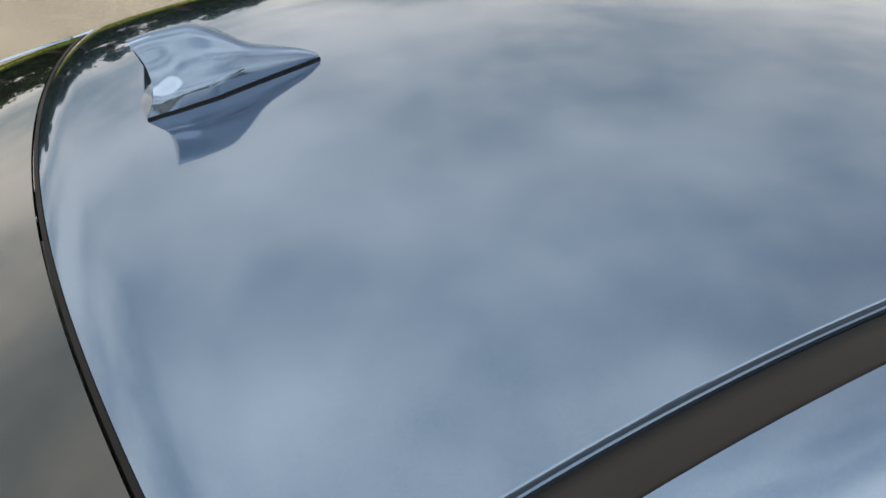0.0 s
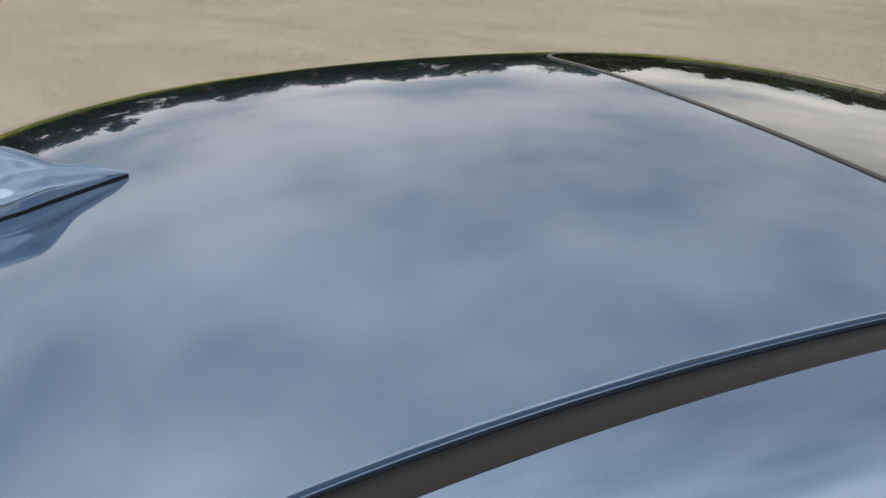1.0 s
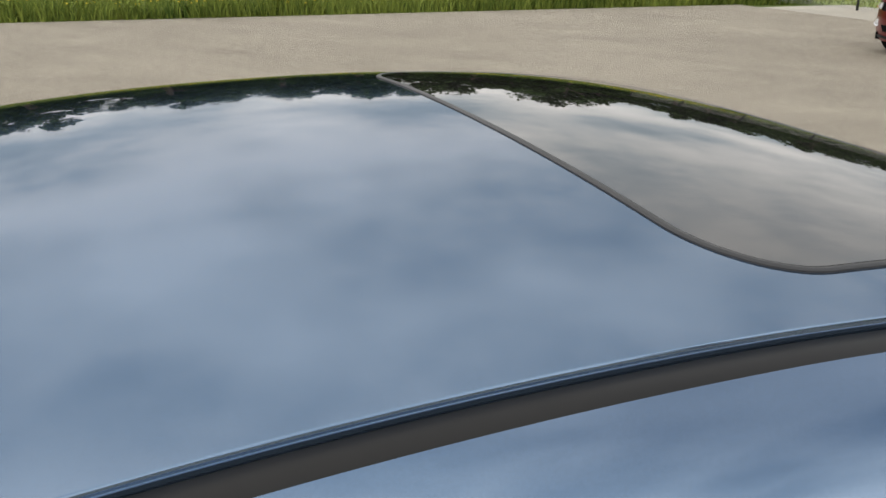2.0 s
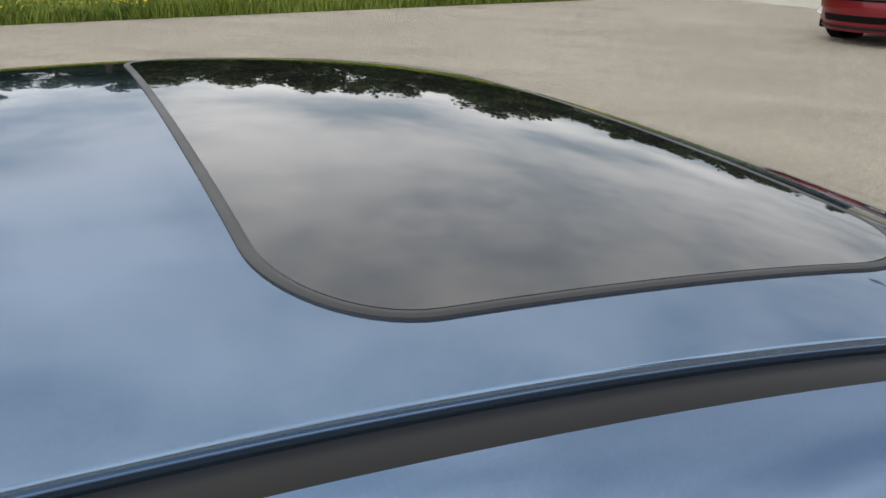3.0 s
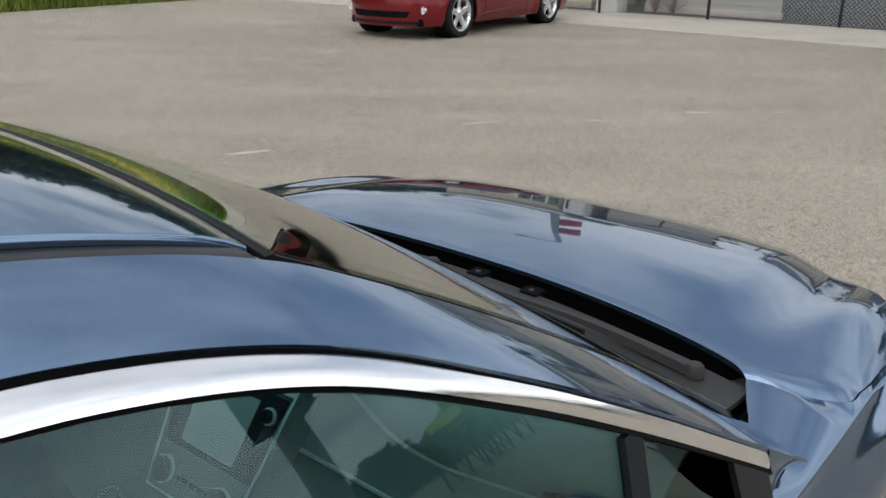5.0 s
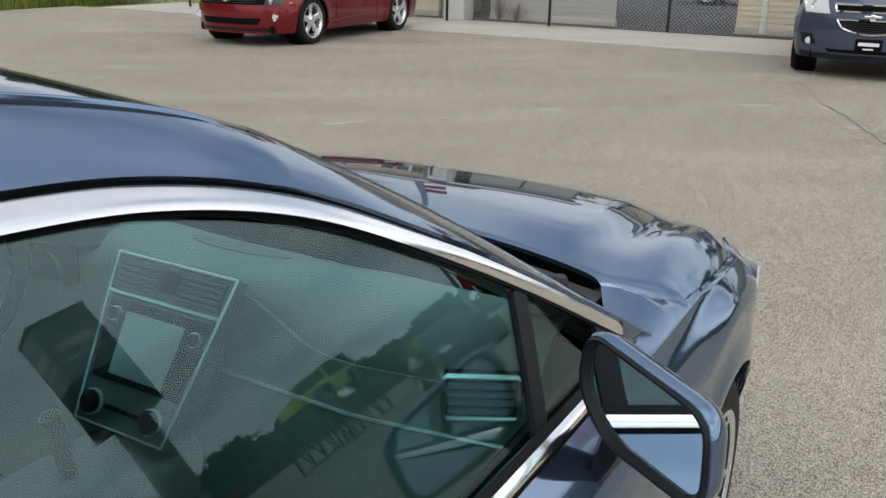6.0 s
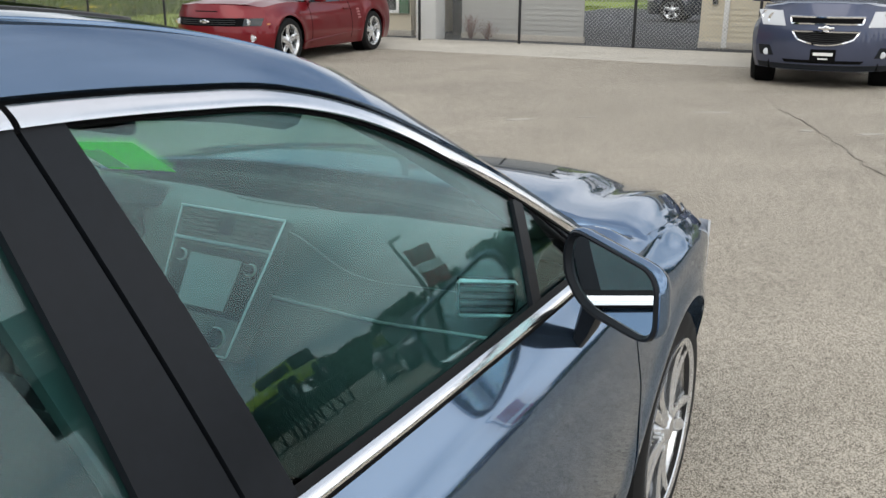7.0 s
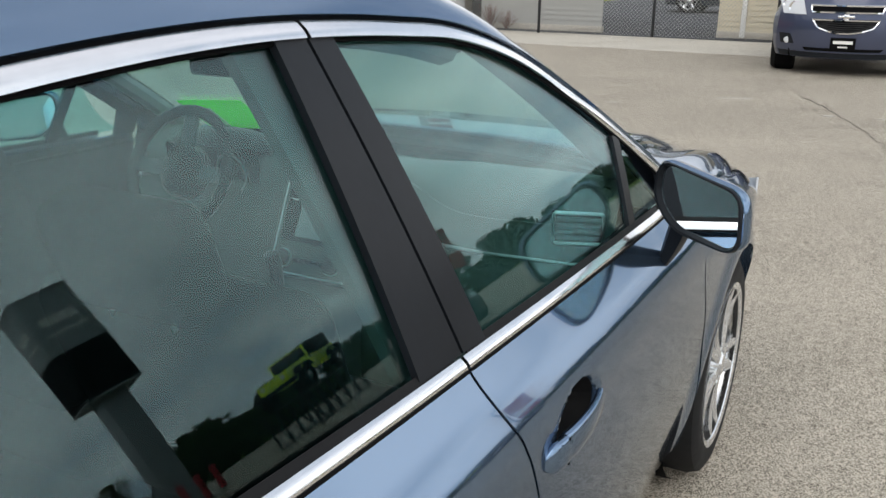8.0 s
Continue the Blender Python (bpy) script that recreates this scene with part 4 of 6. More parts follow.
# ---- shark-fin aerial ----
def fin():
    L, H, x0 = 0.176, 0.069, -2.506
    def half(t):
        return 0.034 * min(1.0, (t / 0.62)) ** 0.85 * (1 - 0.10 * step((t - 0.8) / 0.2))
    ridge = curve_through([0.0, 0.08, 0.23, 0.42, 0.56, 0.70, 0.84, 1.0], [0.05, 0.17, 0.31, 0.50, 0.76, 0.96, 1.0, 0.97])

    def height(t):
        return H * ridge(t)
    # half section: upright skirt, hollow flank, rounded ridge
    half_sec = [(1.0, 0.0, 0), (0.995, 0.55, 0), (0.975, 0.93, 0), (0.955, 1.0, 0.01), (0.83, 1.0, 0.09), (0.68, 1.0, 0.19), (0.54, 1.0, 0.32), (0.44, 1.0, 0.47), (0.38, 1.0, 0.62), (0.335, 1.0, 0.76), (0.29, 1.0, 0.87), (0.22, 1.0, 0.95), (0.12, 1.0, 0.99), (0.0, 1.0, 1.0)]
    sec = half_sec + [(-a, b, c) for a, b, c in reversed(half_sec[:-1])]
    secs, vs, fs, k = 28, [], [], len(sec)
    for i in range(secs + 1):
        t = i / secs
        hw, hh = max(half(t), 0.0008), height(t)
        sk = min(0.017, 0.45 * hh)
        for fy, fs_, fz in sec:
            z = sk * fs_ + (hh - sk) * fz
            f = z / hh
            x = x0 - L * t + 0.020 * step((t - 0.75) / 0.25) * 4 * f * (1 - f) * 0.55 - 0.008 * step((t - 0.75) / 0.25) * f * f
            vs.append((x, hw * fy, roof_z(x0 - L * t, 0) - 0.062 * (hw * fy) ** 2 + 0.0018 + z))
    for i in range(secs):
        for j in range(k - 1):
            fs.append((i * k + j, i * k + j + 1, (i + 1) * k + j + 1, (i + 1) * k + j))
    fs.append(tuple(secs * k + j for j in range(k)))
    return from_data(vs, fs)


def fin_gasket():
    L, x0, pts = 0.1765, -2.5045, []
    for s in (1, -1):
        for i in range(20):
            t = i / 19 if s == 1 else 1 - i / 19
            pts.append((x0 - L * t, s * (0.0012 + 0.0342 * min(1.0, t / 0.62) ** 0.85) * (1 - 0.10 * step((t - 0.8) / 0.2))))
    vs = [(x, y, roof_z(x, y) + h) for h in (-0.003, 0.0020) for x, y in pts]
    n = len(pts)
    return from_data(vs, [(i, (i + 1) % n, n + (i + 1) % n, n + i) for i in range(n)] + [tuple(range(n, 2 * n))])


aerial = part("aerial", fin(), M_PAINT, car, "steel-blue shark-fin aerial")
part("gasket", fin_gasket(), M_RUBBER, aerial, "black rubber base gasket")


# ---- door mirrors ----
def door_mirror(sg):
    c, n = Vector((-0.864, -0.947, 1.033)), Vector((-0.893, 0.445, 0.05)).normalized()
    side = Vector((0, 0, 1)).cross(n).normalized()
    up = n.cross(side)

    def outline(k=40, grow=0.0):
        # five rounded corners: drawn up at the inner top, cut away below
        cen = [Vector(q) for q in ((-0.096, 0.080), (0.098, 0.050), (0.108, -0.066), (-0.050, -0.052), (-0.104, 0.006))]
        size, pts = (0.034, 0.036, 0.044, 0.040, 0.034), []
        for q in range(5):
            p, a, b = cen[q], cen[q - 1], cen[(q + 1) % 5]
            s, e = p + (a - p).normalized() * size[q], p + (b - p).normalized() * size[q]
            for i in range(k // 5):
                t = i / (k // 5 - 1)
                w = s * (1 - t) ** 2 + p * (2 * t * (1 - t)) + e * t * t
                h = w.normalized()
                pts.append((w.x + h.x * grow, w.y + h.y * grow))
        return pts

    def put(px, py, d):
        # px grows away from the car, d to the front
        p = c - side * px * (1 if side.y > 0 else -1) * 1.0 + up * py - n * d
        return (p.x, p.y * (1 if sg < 0 else -1), p.z)

    def shell():
        vs, fs, k, rows = [], [], 40, [(0.001, 0.000), (0.004, 0.001), (0.007, 0.006), (0.007, 0.014), (0.003, 0.026), (-0.007, 0.040), (-0.021, 0.054), (-0.040, 0.066), (-0.060, 0.073)]
        for g, d in rows:
            # painted lip over the top and outer edge only
            for (ax, ay), (bx, by) in zip(outline(k, min(g, -0.002)), outline(k, g)):
                w = step((ay + 0.45 * ax + 0.035) / 0.05)
                vs.append(put(lerp(ax, bx, w), lerp(ay, by, w), d))
        for r in range(len(rows) - 1):
            fs += [(r * k + i, r * k + (i + 1) % k, (r + 1) * k + (i + 1) % k, (r + 1) * k + i) for i in range(k)]
        fs.append(tuple((len(rows) - 1) * k + i for i in range(k)))
        return from_data(vs, fs)

    def bezel():
        vs, fs, k = [], [], 40
        for g, d in ((0.001, 0.016), (0.002, 0.0), (0.0, -0.005), (-0.005, -0.004), (-0.010, 0.006)):
            vs += [put(px, py, d) for px, py in outline(k, g)]
        for r in range(4):
            fs += [(r * k + i, r * k + (i + 1) % k, (r + 1) * k + (i + 1) % k, (r + 1) * k + i) for i in range(k)]
        return from_data(vs, fs)

    m = part("door_mirror", shell(), M_PAINT, car, "steel-blue door mirror with black surround")
    part("mirror_bezel", bezel(), M_TRIM, m, "black mirror surround")
    part("mirror_glass", from_data([put(px, py, d) for d in (0.006, 0.010) for px, py in outline(40, -0.008)], [tuple(range(40)), tuple(range(79, 39, -1))] + [(i, (i + 1) % 40, 40 + (i + 1) % 40, 40 + i) for i in range(40)]), M_MIRROR, m, "mirror glass", smooth=False)
    part("turn_lamp", sheet(lambda u, v: put(0.090 - 0.1 * abs(lerp(-0.03, 0.02, v)), lerp(-0.03, 0.02, v), lerp(0.02, 0.045, u)), 6, 6, 0.004), M_LAMP, m, "clear turn-signal lens")
    foot = [(-0.80, sg * 0.915, 1.005), (-0.793, sg * 0.905, 0.965), (-0.788, sg * 0.893, 0.93), (-0.786, sg * 0.874, 0.885)]
    part("mirror_stalk", swept(foot, [(-0.014, -0.030), (-0.022, -0.012), (-0.022, 0.012), (-0.014, 0.030), (0.014, 0.030), (0.022, 0.012), (0.022, -0.012), (0.014, -0.030)], up=(1, 0, 0), scale=[1.0, 0.95, 0.8, 0.45]), M_TRIM, m, "black mirror foot")


for sg in (-1, 1):
    door_mirror(sg)


def door_handle(x, z, sg, parent):
    """A pull bar over its hollow: flat at both ends, standing off between, with a key cap behind."""
    n = 24
    path = [(lerp(x - 0.078, x + 0.092, i / n), sg * (body_y(lerp(x - 0.078, x + 0.092, i / n), z) + 0.001 + 0.012 * math.sin(math.pi * (0.12 + 0.86 * i / n)) ** 0.6), z + 0.008) for i in range(n + 1)]
    bar = [(0.0095 * math.copysign(abs(math.cos(2 * math.pi * i / 28)) ** 0.8, math.cos(2 * math.pi * i / 28)), 0.022 * math.sin(2 * math.pi * i / 28)) for i in range(28)]
    h = part("door_handle", swept(path, bar, scale=[1.15 - 0.25 * step(i / n) for i in range(n + 1)]), M_PAINT, parent, "steel-blue pull handle", angle=70)
    cx, cz = GRIP[0] if x > -2 else GRIP[1]

    def cup(u, v):
        # black sheet over the painted hollow, in place of its shade
        r, a = 0.02 + 0.87 * u, 2 * math.pi * v
        px, pz = cx + 0.100 * r * math.cos(a), cz + 0.060 * r * math.sin(a)
        return (px, sg * (body_y(px, pz) - 0.066 * step((1 - r) / 0.40) + 0.006 * step((1 - u) / 0.12) + 0.001), pz)
    part("handle_cup", sheet(cup, 12, 36, 0.001), M_RUBBER, h, "black hollow behind the handle")
    cap = [(lerp(x - 0.130, x - 0.080, i / 16), sg * (body_y(x - 0.1, z) - 0.003 + 0.013 * math.sin(math.pi * 0.5 * i / 16)), z + 0.008) for i in range(17)]
    oval = [(0.010 * math.copysign(abs(math.cos(2 * math.pi * i / 28)) ** 0.7, math.cos(2 * math.pi * i / 28)), 0.024 * math.sin(2 * math.pi * i / 28)) for i in range(28)]
    part("key_cap", swept(cap, oval, scale=[max(0.12, math.sin(math.pi * 0.5 * min(1.0, i / 9 + 0.06)) ** 0.6) for i in range(17)]), M_PAINT, h, angle=70)
    part("key_seam", box((x - 0.079, sg * (body_y(x - 0.08, z) + 0.010), z + 0.008), (0.002, 0.016, 0.044)), M_GAP, h)


for ob in [o for o in car.children if o.name.startswith(("front_door", "rear_door"))]:
    s = -1 if ob.data.vertices[0].co.y < 0 else 1
    if ob.name.startswith("front_door"):
        door_handle(-1.352, 0.806, s, ob)
    else:
        door_handle(-2.332, 0.836, s, ob)


# ---- inside the saloon ----
def dash_face(y, z):
    """x of the dashboard's face towards the seats."""
    return -0.70 - 0.10 * step((0.99 - z) / 0.45) + 0.06 * max(0.0, abs(y) - 0.45) / 0.3


def pad_fn(u, v):
    """The pad rises from the screen and rolls over into the face."""
    y = (2 * v - 1) * 0.73
    r = 0.016 + 0.085 * (1 - math.exp(-((y + 0.05) / 0.24) ** 4))
    drop = 0.05 * max(0.0, abs(y) - 0.5) ** 1.3
    edge = dash_face(y, 0.99) - 0.004
    if u < 0.6:
        w = u / 0.6
        return (lerp(-0.33 - 0.12 * y * y, edge + r, w), y, lerp(0.900, 1.000, math.sin(math.pi * 0.5 * w) ** 0.9) - drop * w)
    a = math.pi * 0.5 * (u - 0.6) / 0.4
    return (edge + r - r * math.sin(a), y, 1.000 - drop - r * (1 - math.cos(a)))


dash = part("dashboard", sheet(pad_fn, 40, 50, 0.012), M_DASHTOP, car, "soft charcoal dashboard pad")
part("dash_face", sheet(lambda u, v: (lambda y, z: (dash_face(y, z), y, z))((2 * v - 1) * 0.74, lerp(0.99 - 0.085 * (1 - math.exp(-(((2 * v - 1) * 0.74 + 0.05) / 0.24) ** 4)) - 0.05 * max(0.0, abs((2 * v - 1) * 0.74) - 0.5) ** 1.3, 0.45, u)), 24, 40, 0.01), M_DASHTOP, dash, "charcoal dashboard face")


def grille_fn(u, v):
    # an oval lying in the pad
    a, r = 2 * math.pi * v, max(u, 0.02)
    p = pad_fn(0.6 * (0.56 + 0.13 * r * math.sin(a)), 0.5 + 0.5 * (-0.03 + 0.125 * r * math.cos(a)) / 0.73)
    return (p[0], p[1], p[2] + 0.003)


part("speaker_grille", sheet(grille_fn, 6, 28, 0.002), M_DASH, dash)

# centre console: slanted face, tapering down
CS0, CS1 = Vector((-0.716, -0.055, 1.003)), Vector((-0.868, -0.035, 0.735))


def stack(a, h, off=0.0):
    """A place on the console's face: a from -1 to 1 across (to the right side of the car), h from 0 at the top to 1."""
    p = CS0.lerp(CS1, h)
    half = lerp(0.145, 0.108, h)
    return Vector((p.x - 0.87 * off, p.y - a * half, p.z + 0.49 * off))


console = part("centre_console", sheet(lambda u, v: stack(2 * v - 1, u * 1.02, 0.004), 12, 12, 0.06, (0.2, 0.0, 0.9)), M_DASH, dash, "charcoal centre console with vents and screen")


def frame_bar(pts, r, mat, parent, label=""):
    return part("trim_line", swept(pts, ring(r, 6)), mat, parent, label)


frame_bar([stack(-1, 0, 0.008), stack(1, 0, 0.008)], 0.0030, M_SILVER, console, "silver outline")
frame_bar([stack(-0.98, 0.235, 0.009), stack(0.98, 0.235, 0.009)], 0.0042, M_SILVER, console, "silver bar below the vents")
for a in (-1, 1):
    frame_bar([stack(a, i / 8, 0.008) for i in range(9)], 0.0024, M_SILVER, console, "silver outline")
frame_bar([stack(-1, 1, 0.008), stack(1, 1, 0.008)], 0.0022, M_SILVER, console, "silver outline")
for a0, a1 in ((-0.90, -0.16), (0.16, 0.90)):
    vent = part("air_vent", sheet(lambda u, v: stack(lerp(a0, a1, v), lerp(0.035, 0.20, u), 0.0055), 4, 6, 0.002, (0.2, 0.0, 0.9)), M_GAP, console, "slatted air vent")
    for k in range(5):
        h = 0.05 + 0.034 * k
        part("slat", swept([stack(a0 + 0.02, h, 0.010), stack(a1 - 0.02, h, 0.010)], [(-0.0035, -0.002), (-0.0035, 0.002), (0.0035, 0.002), (0.0035, -0.002)]), M_DASH, vent)
    part("vent_slider", box(stack((a0 + a1) / 2, 0.12, 0.014), (0.006, 0.016, 0.012), 0.002), M_DASH, vent)
part("clock_panel", sheet(lambda u, v: stack(lerp(-0.11, 0.11, v), lerp(0.04, 0.17, u), 0.007), 3, 3, 0.004, (0.2, 0.0, 0.9)), M_TRIM, console)
part("screen", sheet(lambda u, v: stack(lerp(-0.56, 0.52, v), lerp(0.33, 0.70, u), 0.009), 4, 4, 0.003, (0.2, 0.0, 0.9)), M_PALESCREEN, console, "glossy dark touchscreen")
part("screen_surround", sheet(lambda u, v: stack(lerp(-0.92, 0.92, v), lerp(0.27, 0.74, u), 0.0065), 4, 4, 0.002, (0.2, 0.0, 0.9)), M_TRIM, console)
for a, h, r in ((-0.74, 0.36, 0.011), (0.76, 0.38, 0.011), (-0.70, 0.885, 0.021), (0.60, 0.885, 0.021)):
    p = stack(a, h, 0.006)
    knob = turned([(0.0, 0.016), (r * 0.8, 0.016), (r, 0.013), (r, 0.0)], 24, "z")
    bmesh.ops.rotate(knob, cent=(0, 0, 0), matrix=Matrix.Rotation(radians(-62), 3, "Y"), verts=knob.verts)
    bmesh.ops.translate(knob, vec=p, verts=knob.verts)
    kn = part("knob", knob, M_TRIM, console, "black rotary knob with silver ring")
    rg = turned([(r, 0.0), (r + 0.003, 0.0), (r + 0.003, 0.006), (r, 0.006)], 24, "z")
    bmesh.ops.rotate(rg, cent=(0, 0, 0), matrix=Matrix.Rotation(radians(-62), 3, "Y"), verts=rg.verts)
    bmesh.ops.translate(rg, vec=p, verts=rg.verts)
    part("knob_ring", rg, M_SILVER, kn)
part("button_row", join(*[box(stack(-0.35 + 0.175 * k, 0.885, 0.008), (0.006, 0.016, 0.010), 0.002) for k in range(5)]), M_TRIM, console)
part("tunnel", box((-1.05, -0.04, 0.56), (0.62, 0.22, 0.30), 0.04, 3), M_DASH, car, "charcoal centre tunnel")
part("gear_lever", swept([(-0.98, -0.04, 0.70), (-0.99, -0.04, 0.80), (-1.0, -0.04, 0.835)], ring(0.018, 10), up=(0, 1, 0)), M_TRIM, car)

# side vents and the long silver strip
for s in (-1, 1):
    def side_vent(a, h, off):
        y = lerp(0.625, 0.716, a)
        z = lerp(0.955, 0.885, h) - 0.010 * a
        return (lerp(-0.735, -0.665, a) - off, s * y, z)
    sv = part("side_vent", sheet(lambda u, v: side_vent(v, u, 0.012), 4, 6, 0.02, (0.2, 0.0, 0.9)), M_GAP, dash, "slatted side air vent")
    loop = [side_vent(a, h, 0.018) for a, h in ((0, 0.06), (0.03, 0), (0.97, 0), (1, 0.08), (1, 0.92), (0.96, 1), (0.04, 1), (0, 0.92))]
    part("vent_frame", swept(loop, ring(0.0042, 6), closed=True), M_SILVER, sv, "silver vent frame")
    for k in range(4):
        h = 0.2 + 0.2 * k
        part("slat", swept([side_vent(0.05, h, 0.020), side_vent(0.95, h, 0.020)], [(-0.004, -0.003), (-0.004, 0.003), (0.004, 0.003), (0.004, -0.003)]), M_DASH, sv)
    part("defrost_vent", sheet(lambda u, v: (lerp(-0.60, -0.50, u), s * lerp(0.655, 0.70, v), lerp(0.985, 0.975, u)), 3, 3, 0.004), M_GAP, dash)
frame_bar([(dash_face(-lerp(0.16, 0.70, i / 10), 0.83) - 0.012, -lerp(0.16, 0.70, i / 10), 0.835 - 0.012 * i / 10) for i in range(11)], 0.004, M_SILVER, dash, "long silver dash strip")
for y0 in (0.31, 0.46):
    part("dial_ring", swept([(-0.722 - 0.01 * math.sin(0.2 * k), y0 + 0.052 * math.cos(math.pi * k / 12), 0.925 + 0.052 * math.sin(math.pi * k / 12)) for k in range(24)], ring(0.0028, 6), closed=True), M_SILVER, dash, "silver instrument ring")
part("instrument_panel", sheet(lambda u, v: (-0.716, 0.385 + 0.165 * (2 * v - 1), lerp(0.862, 0.985, u)), 4, 6, 0.004), M_GAP, dash, "black instrument panel")
part("binnacle", sheet(lambda u, v: (lerp(-0.58, -0.64 - 0.13 * max(0.0, 1 - (2 * v - 1) ** 2) ** 0.5, u), 0.38 + 0.19 * (2 * v - 1), 0.985 + 0.050 * max(0.0, 1 - (2 * v - 1) ** 2) * math.sin(math.pi * (0.15 + 0.75 * u))), 10, 24, 0.012), M_TRIM, dash, "instrument hood")


def steering_wheel():
    c, n = Vector((-0.86, 0.365, 0.955)), Vector((-0.90, 0, 0.43)).normalized()
    a = Vector((0, 1, 0))
    b = n.cross(a)
    rim = swept([c + a * (0.158 * math.cos(t)) + b * (0.158 * math.sin(t)) for t in [2 * math.pi * i / 48 for i in range(48)]], ring(0.0155, 10), up=tuple(n), closed=True)
    w = part("steering_wheel", rim, M_TRIM, car, "black leather steering wheel")
    hub = turned([(0.0, 0.02), (0.055, 0.016), (0.07, 0.004), (0.072, -0.03)], 28, "z")
    bmesh.ops.rotate(hub, cent=(0, 0, 0), matrix=n.to_track_quat("Z", "Y").to_matrix(), verts=hub.verts)
    bmesh.ops.translate(hub, vec=c - n * 0.01, verts=hub.verts)
    part("hub", hub, M_TRIM, w)
    for t in (0, math.pi, -math.pi / 2):
        d = a * math.cos(t) + b * math.sin(t)
        part("spoke", swept([c + d * 0.05 - n * 0.012, c + d * 0.153], [(-0.02, -0.006), (-0.02, 0.006), (0.02, 0.006), (0.02, -0.006)], up=tuple(n)), M_DARKGREY, w)


steering_wheel()


def seat(x, y, wide=0.50, tall=0.62, rest=True, low=0.0):
    s = part("seat", box((x, y, 0.50), (0.52, wide, 0.20), 0.07, 4), M_SEAT, car, "dark cloth seat")
    rot = Matrix.Rotation(radians(-18), 4, "Y")
    part("backrest", box((x - 0.30, y, 0.58 + tall / 2), (0.15, wide, tall), 0.065, 4, rot), M_SEAT, s, "dark cloth backrest")
    if rest:
        part("headrest", box((x - 0.43, y, 0.64 + tall + 0.10 - low), (0.10, 0.26, 0.17), 0.045, 4, rot), M_SEAT, s, "rounded headrest")
        for d in (-0.06, 0.06):
            part("headrest_post", swept([(x - 0.41, y + d, 0.50 + tall), (x - 0.43, y + d, 0.66 + tall - low)], ring(0.006, 6), up=(0, 1, 0)), M_SILVER, s)


seat(-1.18, 0.37)
seat(-1.25, -0.37, 0.50, 0.46, True, 0.11)
seat(-2.08, 0.0, 1.24, 0.56, False)
part("parcel_shelf", box((-2.85, 0, 1.02), (0.75, 1.24, 0.03), 0.01), M_DASH, car)
part("bulkhead", box((-2.42, 0, 0.72), (0.06, 1.36, 0.60), 0.01), M_SEAT, car)
for s in (-1, 1):
    part("door_card", sheet(lambda u, v: (lerp(-2.5, -0.62, u), s * (0.795 + 0.009 * math.sin(3 * math.pi * v)), lerp(0.35, 0.955, v)), 30, 10, 0.01), M_TRIM, car, "charcoal door lining")
    part("pillar_lining", sheet(lambda u, v: (lerp(seam_x(lerp(1.0, 1.38, v)) - 0.09, seam_x(lerp(1.0, 1.38, v)) + 0.06, u), s * (glass_y(lerp(1.0, 1.38, v)) - 0.035), lerp(1.0, 1.38, v)), 4, 10, 0.015), M_DASH, car)
    part("screen_pillar_lining", swept([wind(k / 12, s * 0.985) + Vector((-0.02, -s * 0.004, -0.03)) for k in range(13)], ring(0.026, 8)), M_HEADLINER, car)
for s in (-1, 1):
    part("roof_side_lining", swept([(x, s * (rail_out(x) - 0.030), roof_z(x, rail_out(x)) - 0.068) for x in [-2.6 + 0.1 * i for i in range(15)]], ring(0.032, 8)), M_HEADLINER, car)
    part("sun_visor", box((-1.16, s * 0.33, 1.352), (0.19, 0.46, 0.022), 0.009, 3, Matrix.Rotation(radians(16), 4, "Y")), M_HEADLINER, car, "grey folded-up sun visor")
part("header_lining", swept([(roof_front(0.58 * (i / 10 - 1)) - 0.02, 0.58 * (i / 10 - 1), roof_z(roof_front(0.58 * (i / 10 - 1)), 0.58 * (i / 10 - 1)) - 0.042) for i in range(21)], ring(0.030, 8)), M_HEADLINER, car)
part("interior_mirror", box((-1.035, 0.0, 1.265), (0.03, 0.24, 0.065), 0.014, 3), M_TRIM, car, "black rear-view mirror")
part("interior_mirror_stem", swept([(-1.0, 0, 1.335), (-1.02, 0, 1.29)], ring(0.008, 8), up=(0, 1, 0)), M_TRIM, car)
part("price_card", sheet(lambda u, v: wind(lerp(0.66, 0.86, u), lerp(0.62, 0.93, v)) - Vector((0.004, 0, 0.008)), 8, 8, 0.001), M_GREENCARD, car, "neon green price card behind the windscreen")
part("paper_sheet", sheet(lambda u, v: wind(lerp(0.70, 0.83, u), lerp(0.80, 0.91, v)) - Vector((0.008, 0, 0.014)), 6, 6, 0.001), M_CARD, car, "white paper sheet behind the windscreen")

# ---- markings, patches and cracks of the car park ----
random.seed(4)


def blotch(name, x, y, lx, ly, turn, mat, label, top=0.004):
    k, ring_pts = 26, []
    c, s = math.cos(radians(turn)), math.sin(radians(turn))
    for i in range(k):
        a = 2 * math.pi * i / k
        r = 1 + random.uniform(-0.22, 0.22)
        px, py = lx / 2 * r * math.copysign(abs(math.cos(a)) ** 0.6, math.cos(a)), ly / 2 * r * math.copysign(abs(math.sin(a)) ** 0.6, math.sin(a))
        ring_pts.append((x + px * c - py * s, y + px * s + py * c))
    vs = [(*p, top) for p in ring_pts] + [(*p, -0.002) for p in ring_pts] + [(x, y, top)]
    bm = from_data(vs, [(i, (i + 1) % k, 2 * k) for i in range(k)] + [(i, k + i, k + (i + 1) % k, (i + 1) % k) for i in range(k)])
    return tagged(finish(name, bm, mat, smooth=False), label, "marking", "worn paint marks on the asphalt", "structure")


